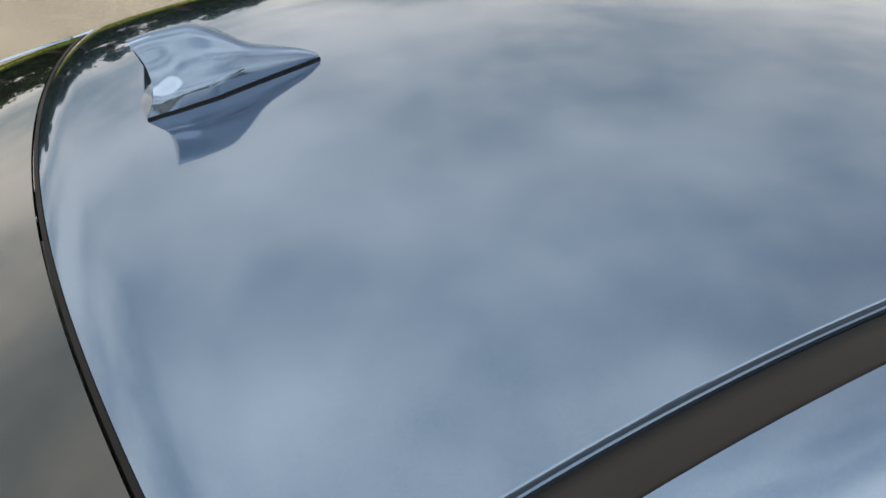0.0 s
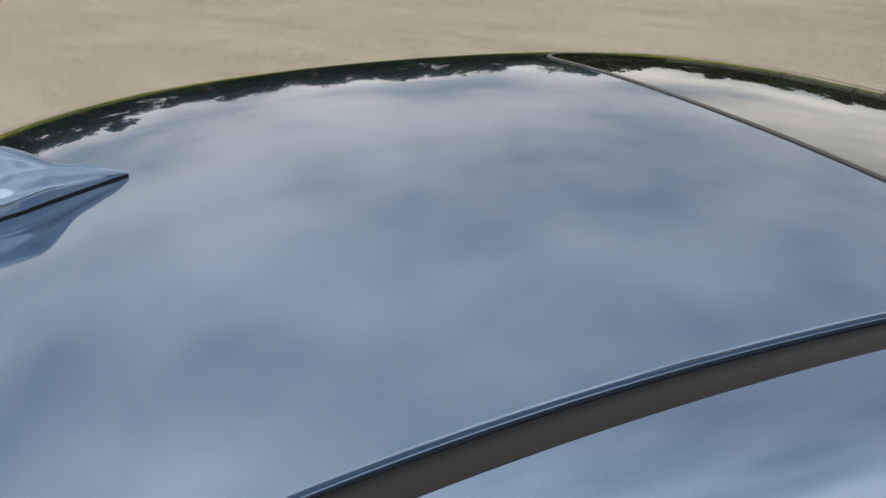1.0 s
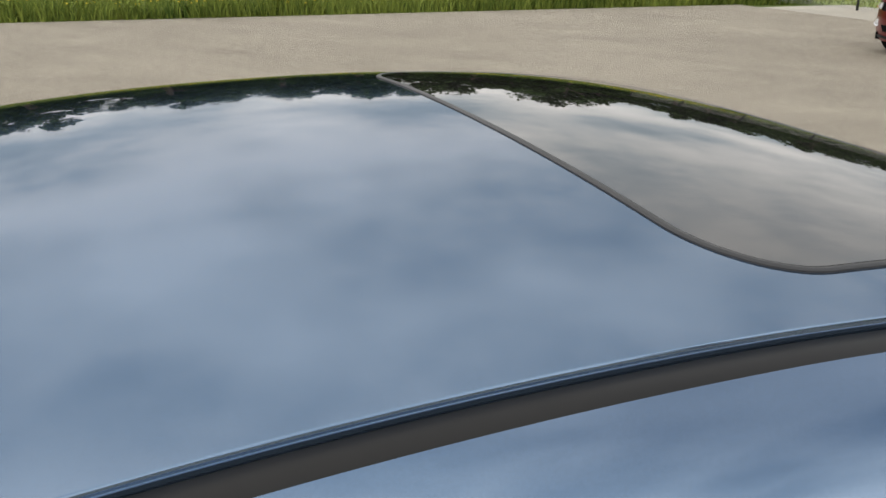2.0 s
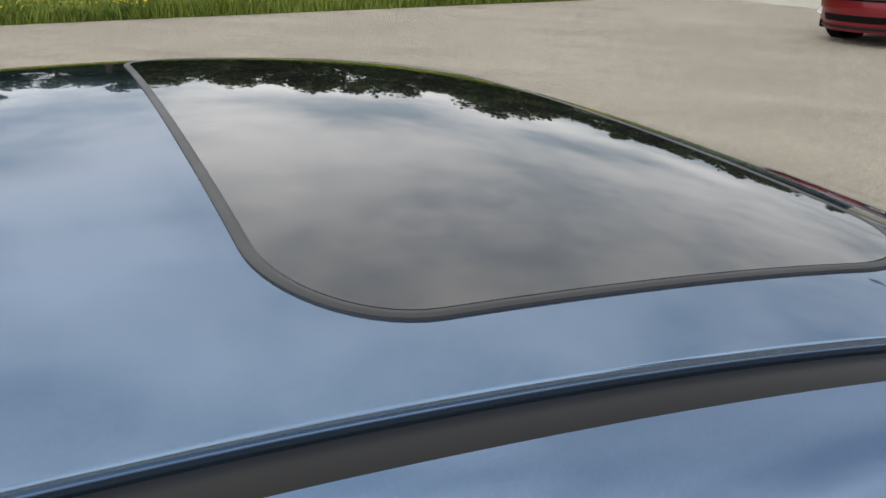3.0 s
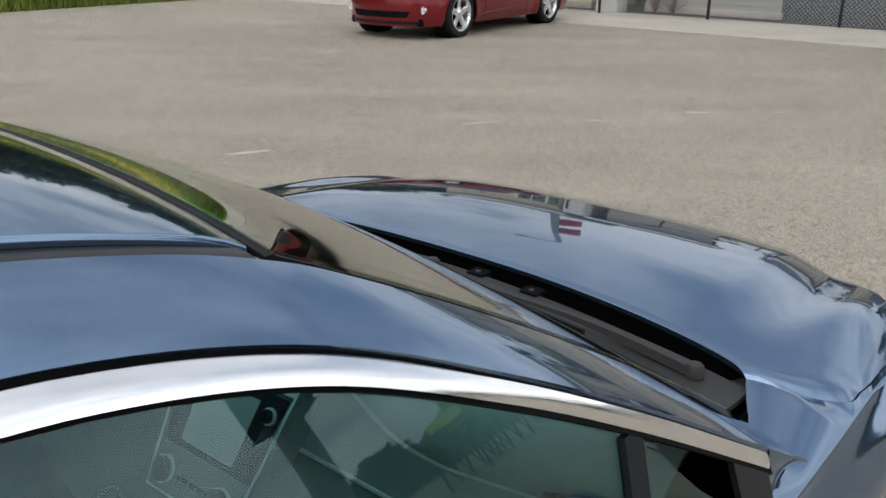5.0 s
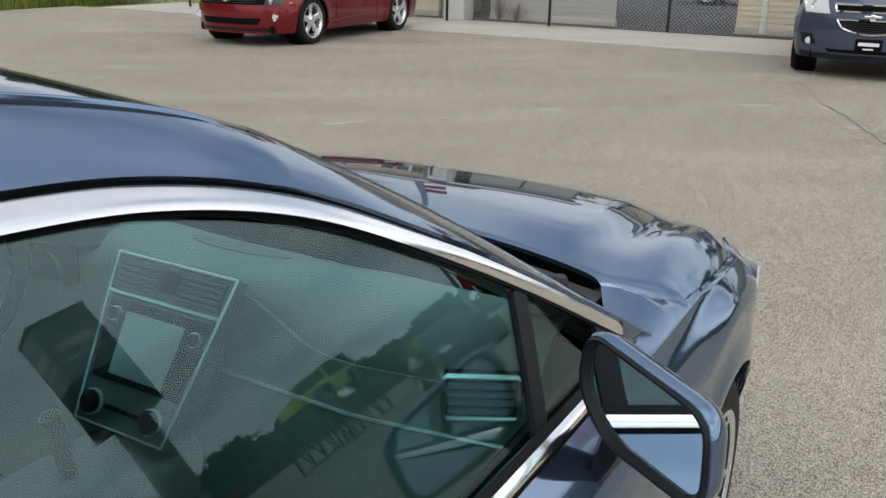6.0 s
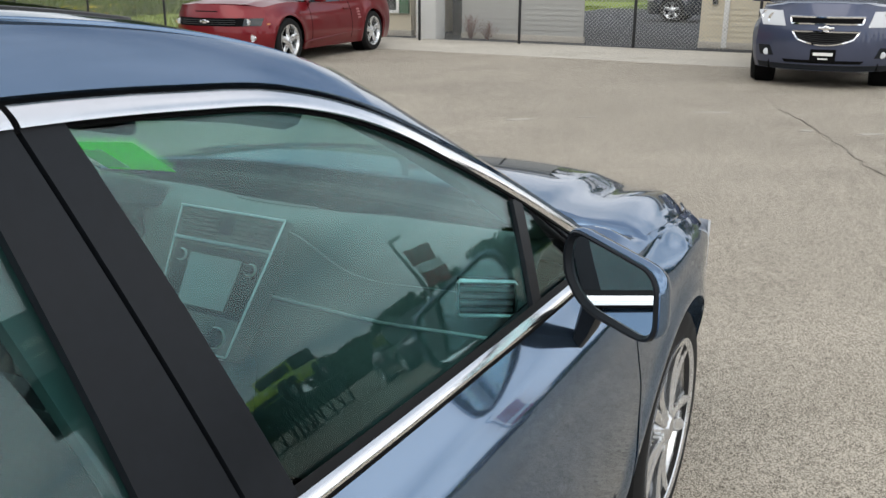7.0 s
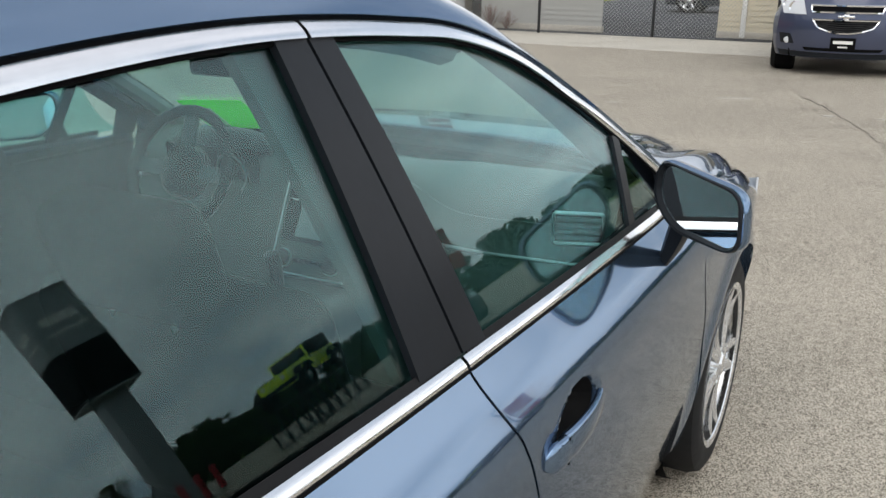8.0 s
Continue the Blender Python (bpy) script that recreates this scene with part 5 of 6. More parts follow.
for x, y, lx, ly, a in ((1.9, 5.9, 0.70, 0.16, -72), (2.57, 4.17, 0.32, 0.07, -25), (4.62, 3.48, 0.34, 0.06, -30), (6.31, 2.2, 0.30, 0.07, -48), (7.80, 0.50, 0.42, 0.075, -62), (7.05, -0.55, 0.10, 0.10, 0), (7.15, -1.12, 0.25, 0.07, -60), (6.8, 1.62, 0.18, 0.05, -55), (5.35, 2.75, 0.16, 0.05, -40)):
    blotch("paint_mark", x, y, lx, ly, a, M_WHITEMARK, "worn white paint mark on grey asphalt")
blotch("oil_spot", 6.96, 2.57, 0.05, 0.05, 0, M_CRACK, "small dark stone spot on the asphalt")


def crack(pts, w, name="crack"):
    P = []
    for (x0, y0), (x1, y1) in zip(pts, pts[1:]):
        for i in range(9):
            t = i / 9
            P.append((lerp(x0, x1, t) + random.uniform(-0.022, 0.022), lerp(y0, y1, t) + random.uniform(-0.022, 0.022), 0.0035))
    P.append((*pts[-1], 0.0035))
    return tagged(finish(name, swept(P, [(-w, -0.002), (-w, 0.0012), (w, 0.0012), (w, -0.002)], scale=[random.uniform(0.35, 1.3) for _ in P]), M_CRACK, smooth=False), "thin wandering crack in the asphalt", "crack", "cracks in the asphalt", "structure")


crack([(9.9, 0.35), (8.36, -0.13), (7.34, -0.57), (6.58, -0.83), (5.5, -1.18), (4.2, -1.75)], 0.004)


# ---- other vehicles ----
def make_car(name, label, m, body, wb, front, rear, width, tyre_r, shoulder, bonnet, cabin, roof_h, nose_depth, spoke_n=5, sill_z=0.20, glass=None):
    """A parked car in its own axes: x ahead, middle of the wheelbase at 0.
    shoulder(x): top of the sides; bonnet(x): height on the middle line; cabin: x of scuttle, roof front, roof rear, deck."""
    root = thing(name, label, "car", m=m)
    hw, glass = width / 2, glass or M_DARKGLASS
    ax = (wb / 2, -wb / 2)

    def side_y(x, z):
        top = shoulder(x)
        f = (z - sill_z) / (top - sill_z)
        y = hw * (0.93 + 0.07 * math.sin(math.pi * min(max(f, 0), 1) ** 0.85)) - 0.035 * step((f - 0.72) / 0.28)
        for a in ax:
            d = math.hypot(x - a, z - tyre_r)
            y += 0.03 * math.exp(-(((d - tyre_r - 0.06) / 0.09) ** 2))
        y -= 0.10 * max(0.0, (x - (front - 0.75)) / 0.45) ** 2 + 0.07 * max(0.0, ((rear + 0.6) - x) / 0.4) ** 2
        return y

    xf, xr = front - nose_depth, rear + 0.25

    def low(x):
        z = sill_z
        for a in ax:
            d = (tyre_r + 0.045) ** 2 - (x - a) ** 2
            if d > 0:
                z = max(z, tyre_r + math.sqrt(d))
        return z

    shell = part("body", sheet(lambda u, v: (lerp(xr, xf, u), side_y(lerp(xr, xf, u), lerp(low(lerp(xr, xf, u)), shoulder(lerp(xr, xf, u)), v)), lerp(low(lerp(xr, xf, u)), shoulder(lerp(xr, xf, u)), v)), 90, 22, 0.01), body, root)
    part("body_side", sheet(lambda u, v: (lerp(xr, xf, u), -side_y(lerp(xr, xf, u), lerp(low(lerp(xr, xf, u)), shoulder(lerp(xr, xf, u)), v)), lerp(low(lerp(xr, xf, u)), shoulder(lerp(xr, xf, u)), v)), 90, 22, 0.01), body, root)

    def top_fn(x0, x1, mid):
        def fn(u, v):
            x = lerp(x0, x1, u)
            s = 2 * v - 1
            return (x, s * side_y(x, shoulder(x)), lerp(mid(x), shoulder(x), abs(s) ** 2.2) + 0.012 * math.exp(-(((abs(s) - 0.62) / 0.10) ** 2)))
        return fn
    part("bonnet", sheet(top_fn(cabin[0] - 0.05, xf, bonnet), 30, 40, 0.01), body, root)
    part("deck", sheet(top_fn(xr, cabin[3] + 0.05, lambda x: shoulder(x) + 0.03), 16, 30, 0.01), body, root)

    def nose(y, z):
        top = bonnet(xf)
        w = side_y(xf, min(z, shoulder(xf)))
        return xf + nose_depth * max(0.0, 1 - (abs(y) / w) ** 2.6) * (1 - 0.16 * ((z - 0.5 * top) / (0.5 * top)) ** 2)
    part("front_bumper", sheet(lambda u, v: (lambda z, s: (lambda y: (nose(y, z), y, z))(s * side_y(xf, min(z, shoulder(xf)))))(lerp(sill_z, lerp(bonnet(xf), shoulder(xf), abs(2 * u - 1) ** 2.2) + 0.004, v), math.copysign(abs(2 * u - 1) ** 0.8, 2 * u - 1)), 60, 22, 0.01), body, root)
    part("rear_bumper", sheet(lambda u, v: (lambda z, s: (xr - 0.25 * (1 - abs(s) ** 3), s * side_y(xr, z), z))(lerp(sill_z, shoulder(xr) + 0.02, v), math.sin(math.pi * (u - 0.5))), 30, 12, 0.01), body, root)
    # cabin
    rw = hw * 0.70
    def cab(u, v, x0, x1, z0, z1, w0, w1, bow):
        s = 2 * v - 1
        return (lerp(x0, x1, u) + bow[0] * (s * s), s * lerp(w0, w1, u), lerp(z0, z1, u) + bow[1] * (1 - s * s) + 0.03 * math.sin(math.pi * u))
    zb0, zb3 = shoulder(cabin[0]) + 0.02, shoulder(cabin[3]) + 0.02
    part("windscreen", sheet(lambda u, v: cab(u, v, cabin[0] + 0.1, cabin[1], zb0, roof_h - 0.03, hw * 0.86, rw * 0.98, (-0.10, 0.02)), 12, 20, 0.006), glass, root, "dark windscreen")
    part("roof", sheet(lambda u, v: (lerp(cabin[2], cabin[1], u) - 0.10 * (2 * v - 1) ** 2 * (u - 0.5) * 2, (2 * v - 1) * rw, roof_h - 0.035 - 0.05 * abs(2 * v - 1) ** 3 + 0.035 * math.sin(math.pi * u)), 16, 24, 0.02), body, root)
    part("rear_window", sheet(lambda u, v: cab(u, v, cabin[3], cabin[2], zb3, roof_h - 0.035, hw * 0.80, rw * 0.98, (0.08, 0.02)), 12, 20, 0.006), glass, root, "dark rear window")
    for s in (1, -1):
        def side_glass(u, v):
            x0, x1 = lerp(cabin[3] + 0.25, cabin[0] - 0.05, u), lerp(cabin[2] + 0.02, cabin[1] - 0.02, u)
            z = lerp(shoulder(x0), roof_h - 0.075, v)
            return (lerp(x0, x1, v), s * lerp(side_y(x0, shoulder(x0)) - 0.012, rw + 0.005, v), z)
        part("side_window", sheet(side_glass, 24, 8, 0.006), glass, root, "dark side glass")
        for pu in (0.0, 0.46, 1.0):
            part("pillar", swept([Vector(side_glass(pu, k / 6)) + Vector((0, s * 0.004, 0)) for k in range(7)], [(-0.03, -0.012), (-0.03, 0.008), (0.03, 0.008), (0.03, -0.012)], up=(0, s, 0.4)), body, root)
        part("door_gap", swept([(x, s * (side_y(x, z) + 0.0012), z) for x, z in [(0.30 * cabin[0] + 0.5, lerp(sill_z + 0.08, shoulder(0.5), k / 8)) for k in range(9)]], ring(0.004, 5), up=(1, 0, 0)), M_GAP, root)
        part("door_gap", swept([(x, s * (side_y(x, z) + 0.0012), z) for x, z in [(-0.62, lerp(sill_z + 0.08, shoulder(-0.6), k / 8)) for k in range(9)]], ring(0.004, 5), up=(1, 0, 0)), M_GAP, root)
        hx = -0.45
        part("door_handle", box((hx, s * (side_y(hx, shoulder(hx) - 0.13) + 0.012), shoulder(hx) - 0.13), (0.17, 0.03, 0.03), 0.010), body, root)
        mr = part("door_mirror", box((cabin[0] - 0.22, s * (hw + 0.06), shoulder(cabin[0]) + 0.07), (0.12, 0.20, 0.13), 0.045, 4), body, root)
        part("mirror_stalk", box((cabin[0] - 0.20, s * (hw - 0.05), shoulder(cabin[0]) + 0.02), (0.06, 0.12, 0.03), 0.01), M_TRIM, mr)
        for a in ax:
            part("wheel_liner", turned([(tyre_r + 0.05, s * (hw - 0.06)), (tyre_r + 0.05, s * (hw - 0.30)), (0.02, s * (hw - 0.30))], 40, centre=(a, 0, tyre_r)), M_GAP, root)
            w = part("wheel", turned([(tyre_r * 0.68, -0.11), (tyre_r * 0.74, -0.12), (tyre_r * 0.95, -0.12), (tyre_r, -0.09), (tyre_r, 0.09), (tyre_r * 0.95, 0.12), (tyre_r * 0.74, 0.12), (tyre_r * 0.68, 0.11)], 48), M_TYRE, root, "black tyre")
            w.location = (a, s * (hw - 0.115), tyre_r)
            R = tyre_r * 0.72
            part("rim", turned([(R * 0.98, s * 0.108), (R * 1.02, s * 0.120), (R * 0.95, s * 0.116), (R * 0.88, s * 0.08), (R * 0.86, s * -0.05), (0.02, s * -0.05)], 48), M_RIM, w, "silver alloy rim")
            part("rim_back", turned([(R * 0.84, s * 0.012), (0.01, s * 0.012)], 32), M_GAP, w)
            for k in range(spoke_n):
                an = radians(90 + 360 / spoke_n * k)
                def sp(u, v, an=an):
                    r = lerp(0.02, R * 0.97, u)
                    h = lerp(0.055, 0.040, u) * (tyre_r / 0.36) + 0.012 * step((u - 0.75) / 0.25)
                    t = (2 * v - 1) * h
                    return (r * math.cos(an) - t * math.sin(an), s * (0.105 - 0.025 * math.sin(math.pi * u) - 0.012 * (2 * v - 1) ** 2), r * math.sin(an) + t * math.cos(an))
                part("spoke", sheet(sp, 8, 4, 0.02), M_RIM, w)
    part("underbody", box((0, 0, sill_z + 0.06), (front - rear - 0.5, width * 0.74, 0.12), 0.02), M_GAP, root)

    def patch(pname, outline, off, mat, label="", thick=0.012, par=None, n=10):
        """A panel on the nose between two level edges: rows of (z, y_left, y_right)."""
        (z0, a0, b0), (z1, a1, b1) = outline
        def fn(u, v):
            z = lerp(z0, z1, v)
            y = lerp(lerp(a0, a1, v), lerp(b0, b1, v), u)
            return (nose(y, z) + off, y, z)
        return part(pname, sheet(fn, 2 * n, n, thick), mat, par or root, label)

    def rim_line(pname, outline, off, r, mat, par=None):
        (z0, a0, b0), (z1, a1, b1) = outline
        pts = [(lerp(a0, b0, i / 12), z0) for i in range(13)] + [(lerp(b0, b1, i / 4), lerp(z0, z1, i / 4)) for i in range(1, 4)] + [(lerp(b1, a1, i / 12), z1) for i in range(13)] + [(lerp(a1, a0, i / 4), lerp(z1, z0, i / 4)) for i in range(1, 4)]
        return part(pname, swept([(nose(y, z) + off, y, z) for y, z in pts], ring(r, 6), up=(1, 0, 0), closed=True), mat, par or root)

    return root, patch, rim_line, nose, side_y


# red coupe
RED_AT = pose(10.975, 8.69, 0, 0, 0, 183.7)
red_sh = curve_through([-2.5, -2.0, -1.4, -0.9, 0.0, 0.7, 1.43, 2.0, 2.4], [0.98, 1.02, 1.03, 0.97, 0.94, 0.95, 0.97, 0.90, 0.80])
red, rpatch, rline, rnose, rside = make_car("coupe", "glossy dark red two-door coupe parked on the concrete", RED_AT, M_RED, 2.85, 2.36, -2.46, 1.90, 0.365, red_sh,
    lambda x: red_sh(x) + 0.055 - 0.03 * step((x - 1.6) / 0.8), (0.78, 0.05, -0.75, -1.65), 1.37, 0.42)
rg = rpatch("grille", ((0.630, -0.60, 0.60), (0.755, -0.62, 0.62)), 0.006, M_GAP, "narrow black grille")
for k in range(3):
    part("grille_bar", swept([(rnose(-0.5 + 0.05 * i, 0.66 + 0.03 * k) + 0.02, -0.5 + 0.05 * i, 0.66 + 0.03 * k) for i in range(21)], ring(0.005, 5)), M_BLACKMETAL, rg)
part("emblem", join(box((rnose(0, 0.70) + 0.030, 0, 0.70), (0.012, 0.18, 0.030), 0.004), box((rnose(0, 0.70) + 0.030, 0, 0.70), (0.014, 0.07, 0.062), 0.004)), M_BRIGHT, rg, "plain bright badge")
rpatch("intake", ((0.335, -0.50, 0.50), (0.43, -0.56, 0.56)), 0.006, M_GAP, "wide black lower intake")
rpatch("lip", ((0.24, -0.72, 0.72), (0.275, -0.74, 0.74)), 0.02, M_TRIM, "black chin spoiler")
rpatch("bonnet_slot", ((0.845, -0.20, 0.20), (0.860, -0.22, 0.22)), 0.004, M_GAP)
for s in (-1, 1):
    hl = rpatch("headlight", ((0.635, s * 0.60, s * 0.82), (0.75, s * 0.62, s * 0.845)), 0.010, M_DARKGLASS, "smoked headlight unit")
    part("lamp_ring", turned([(0.042, 0.0), (0.052, 0.0), (0.052, 0.012), (0.042, 0.012)], 24, "x", (rnose(s * 0.67, 0.692) + 0.014, s * 0.67, 0.692)), M_BRIGHT, hl)
    part("lamp", turned([(0.0, 0.018), (0.03, 0.014), (0.042, 0.0)], 24, "x", (rnose(s * 0.67, 0.692) + 0.006, s * 0.67, 0.692)), M_LAMP, hl)
    fg = part("fog_light", turned([(0.0, 0.022), (0.035, 0.020), (0.046, 0.0)], 20, "x", (rnose(s * 0.72, 0.45) + 0.0, s * 0.72, 0.45)), M_LAMP, red, "round fog light")
    part("fog_ring", turned([(0.044, 0.006), (0.056, 0.010), (0.058, -0.02)], 20, "x", (rnose(s * 0.72, 0.45) + 0.006, s * 0.72, 0.45)), M_BRIGHT, fg)
    part("side_marker", box((1.92, s * (rside(1.92, 0.66) + 0.004), 0.66), (0.11, 0.012, 0.025), 0.004), M_AMBER, red, "amber side marker")
    for k in range(4):
        part("side_gill", box((-0.86 - 0.012 * k, s * (rside(-0.86, 0.78 - 0.05 * k) + 0.003), 0.79 - 0.05 * k), (0.10, 0.012, 0.030), 0.004), M_GILL, red)
    part("sill_crease", swept([(lerp(-0.95, 1.0, i / 10), s * (rside(lerp(-0.95, 1.0, i / 10), 0.34 + 0.03 * i / 10) + 0.004), 0.42 - 0.10 * i / 10) for i in range(11)], ring(0.012, 6)), M_RED, red)
part("windscreen_card", box((0.46, 0.42, 1.12), (0.02, 0.30, 0.10), 0.0, 2, Matrix.Rotation(radians(-55), 4, "Y")), M_PAPER, red, "pale card behind the windscreen")

# slate blue compact SUV, nose on
SUV_AT = pose(12.78, -0.17, 0, 0, 0, 184.0)
suv_sh = curve_through([-2.4, -1.5, 0.0, 0.8, 1.43, 2.0, 2.4], [1.12, 1.10, 1.06, 1.05, 1.06, 1.02, 0.94])
suv, spatch, sline, snose, sside = make_car("suv", "slate-blue compact SUV parked facing the car park", SUV_AT, M_NAVY, 2.857, 2.36, -2.40, 1.84, 0.36, suv_sh,
    lambda x: suv_sh(x) + 0.07 - 0.02 * step((x - 1.6) / 0.8), (0.90, 0.10, -1.70, -2.15), 1.68, 0.42, sill_z=0.24)
ug = spatch("upper_grille", ((0.850, -0.41, 0.41), (0.910, -0.43, 0.43)), 0.006, M_GAP, "black upper grille")
sline("chrome_surround", ((0.838, -0.425, 0.425), (0.922, -0.445, 0.445)), 0.012, 0.017, M_BRIGHT, ug)


def low_grille(u, v):
    """Level at the top, bowed at the bottom."""
    y = lerp(-0.405, 0.405, u) * lerp(0.84, 1.0, v)
    z = lerp(0.570 + 0.075 * (2 * u - 1) ** 2, 0.740, v)
    return y, z


lg = part("lower_grille", sheet(lambda u, v: (lambda p: (snose(p[0], p[1]) + 0.006, p[0], p[1]))(low_grille(u, v)), 30, 8, 0.012), M_GAP, suv, "black mesh lower grille")
edge = [low_grille(i / 20, 0) for i in range(21)] + [low_grille(1, i / 5) for i in range(1, 5)] + [low_grille(1 - i / 20, 1) for i in range(21)] + [low_grille(0, 1 - i / 5) for i in range(1, 5)]
part("chrome_surround", swept([(snose(y, z) + 0.014, y, z) for y, z in edge], ring(0.016, 6), up=(1, 0, 0), closed=True), M_BRIGHT, lg)
for k in range(5):
    part("grille_bar", swept([(lambda p: (snose(p[0], p[1]) + 0.016, p[0], p[1]))(low_grille(0.03 + 0.94 * i / 20, 0.15 + 0.16 * k)) for i in range(21)], ring(0.004, 5)), M_BLACKMETAL, lg)
part("emblem", join(box((snose(0, 0.785) + 0.02, 0, 0.785), (0.014, 0.20, 0.030), 0.005), box((snose(0, 0.785) + 0.02, 0, 0.785), (0.016, 0.07, 0.062), 0.005)), M_BRIGHT, suv, "plain bright badge")
plate = part("dealer_plate", box((snose(0, 0.435) + 0.018, 0, 0.435), (0.014, 0.31, 0.165), 0.004), M_GAP, suv, "black dealer plate with white lettering bars")
for dz, w, h in ((0.022, 0.24, 0.040), (-0.038, 0.12, 0.018)):
    part("lettering_bar", box((snose(0, 0.435) + 0.027, 0, 0.435 + dz), (0.004, w, h), 0.0), M_WHITE, plate)
spatch("lower_intake", ((0.335, -0.46, 0.46), (0.375, -0.50, 0.50)), 0.008, M_GAP, "black lower intake")
spatch("bumper_apron", ((0.245, -0.80, 0.80), (0.315, -0.82, 0.82)), 0.008, M_TRIM, "black plastic lower bumper")
for s in (-1, 1):
    hl = spatch("headlight", ((0.800, s * 0.50, s * 0.80), (0.995, s * 0.56, s * 0.875)), 0.012, M_LAMP, "large clear headlight")
    part("reflector", turned([(0.0, 0.012), (0.045, 0.020), (0.080, 0.034)], 20, "x", (snose(s * 0.72, 0.89) + 0.0, s * 0.66, 0.885)), M_BRIGHT, hl)
    part("reflector", turned([(0.0, 0.0), (0.035, 0.010), (0.048, 0.02)], 20, "x", (snose(s * 0.79, 0.94) + 0.0, s * 0.79, 0.94)), M_BRIGHT, hl)
    spatch("fog_recess", ((0.41, s * 0.62, s * 0.80), (0.54, s * 0.68, s * 0.83)), 0.006, M_TRIM, "black fog-light recess")
    part("fog_light", turned([(0.0, 0.02), (0.035, 0.016), (0.045, 0.0)], 18, "x", (snose(s * 0.71, 0.45) + 0.004, s * 0.71, 0.45)), M_LAMP, suv)

# dark saloon in the yard beyond
far, fpatch, fline, fnose, fside = make_car("saloon", "black saloon parked in the far yard", pose(25.6, 3.75, 0, 0, 0, 92), M_DARKCAR, 2.7, 2.25, -2.3, 1.78, 0.33,
    curve_through([-2.4, -1.2, 0.8, 1.6, 2.4], [0.98, 0.98, 0.93, 0.88, 0.72]), lambda x: 0.98 - 0.05 * step((x - 1.0) / 1.2), (0.85, 0.15, -0.9, -1.7), 1.44, 0.42)
for s in (-1, 1):
    fpatch("headlight", ((0.58, s * 0.48, s * 0.74), (0.68, s * 0.52, s * 0.78)), 0.01, M_LAMP, "clear headlight")


# ---- fence, buildings and yard beyond ----
def fence_x(y):
    return 14.75 + 0.085 * (8.1 - y)


fence = thing("fence", "black-posted chain-link fence along the apron", "fence")
for y in [22.2, 19.8, 17.3, 14.9, 12.6, 10.4, 8.1, 5.85, 3.5, 1.2, -1.2, -3.6, -6.0]:
    p = part("post", turned([(0.0, 1.86), (0.018, 1.855), (0.03, 1.83), (0.03, -0.05)], 12, "z", (fence_x(y), y, 0)), M_BLACKMETAL, fence)
    part("post_foot", turned([(0.0, 0.02), (0.07, 0.016), (0.085, 0.0)], 12, "z", (fence_x(y), y, 0.003)), M_CONCRETE, p)
part("top_rail", swept([(fence_x(y), y, 1.80) for y in (22.4, -6.2)], ring(0.02, 8)), M_BLACKMETAL, fence)


def mesh_wires():
    vs, fs, r = [], [], 0.002
    a0, a1, h, pitch = -6.0, 22.2, 1.78, 0.075
    n = int((a1 - a0) / pitch)
    for sgn in (1, -1):
        for i in range(-24, n + 24):
            y0 = a0 + i * pitch
            z0, z1, ya, yb = 0.04, h, y0, y0 + sgn * (h - 0.04)
            ta = max(0.0, min(1.0, ((a0 if sgn > 0 else a1) - ya) / (yb - ya)))
            tb = max(0.0, min(1.0, ((a1 if sgn > 0 else a0) - ya) / (yb - ya)))
            if tb - ta < 0.01:
                continue
            p, q = (lerp(ya, yb, ta), lerp(z0, z1, ta)), (lerp(ya, yb, tb), lerp(z0, z1, tb))
            b = len(vs)
            for y, z in (p, q):
                x = fence_x(y) + 0.002 * sgn
                vs += [(x - r, y, z), (x, y + r, z - r * sgn), (x + r, y, z), (x, y - r, z + r * sgn)]
            fs += [(b + j, b + (j + 1) % 4, b + 4 + (j + 1) % 4, b + 4 + j) for j in range(4)]
    me = bpy.data.meshes.new("wire_mesh")
    me.from_pydata(vs, [], fs)
    me.materials.append(M_GALV)
    ob = new("wire_mesh", me)
    ob.parent = fence
    return tagged(ob, "woven galvanised wire", kind="stuff")


mesh_wires()


def siding(name, p0, p1, z0, z1, mat, parent, rows):
    """Overlapping horizontal boards between two ground points."""
    d = Vector((p1[0] - p0[0], p1[1] - p0[1], 0))
    L = d.length
    d.normalize()
    nrm = Vector((d.y, -d.x, 0))
    if nrm.x > 0:
        nrm = -nrm
    h = (z1 - z0) / rows
    me = None
    for k in range(rows):
        a = Vector((*p0, z0 + k * h))
        vs = []
        for along in (0, L):
            for off, z in ((0.016, 0.0), (0.003, h * 1.02), (-0.02, h * 1.02), (-0.02, 0.0)):
                vs.append(a + d * along + nrm * off + Vector((0, 0, z)))
        if me is None:
            bm = from_data([v - a for v in vs], [(0, 1, 5, 4), (1, 2, 6, 5), (2, 3, 7, 6), (3, 0, 4, 7), (0, 3, 2, 1), (4, 5, 6, 7)])
            ob = finish(name, bm, mat, parent, smooth=False)
            me = ob.data
        else:
            ob = new(name, me)
            ob.parent = parent
        ob.location = a


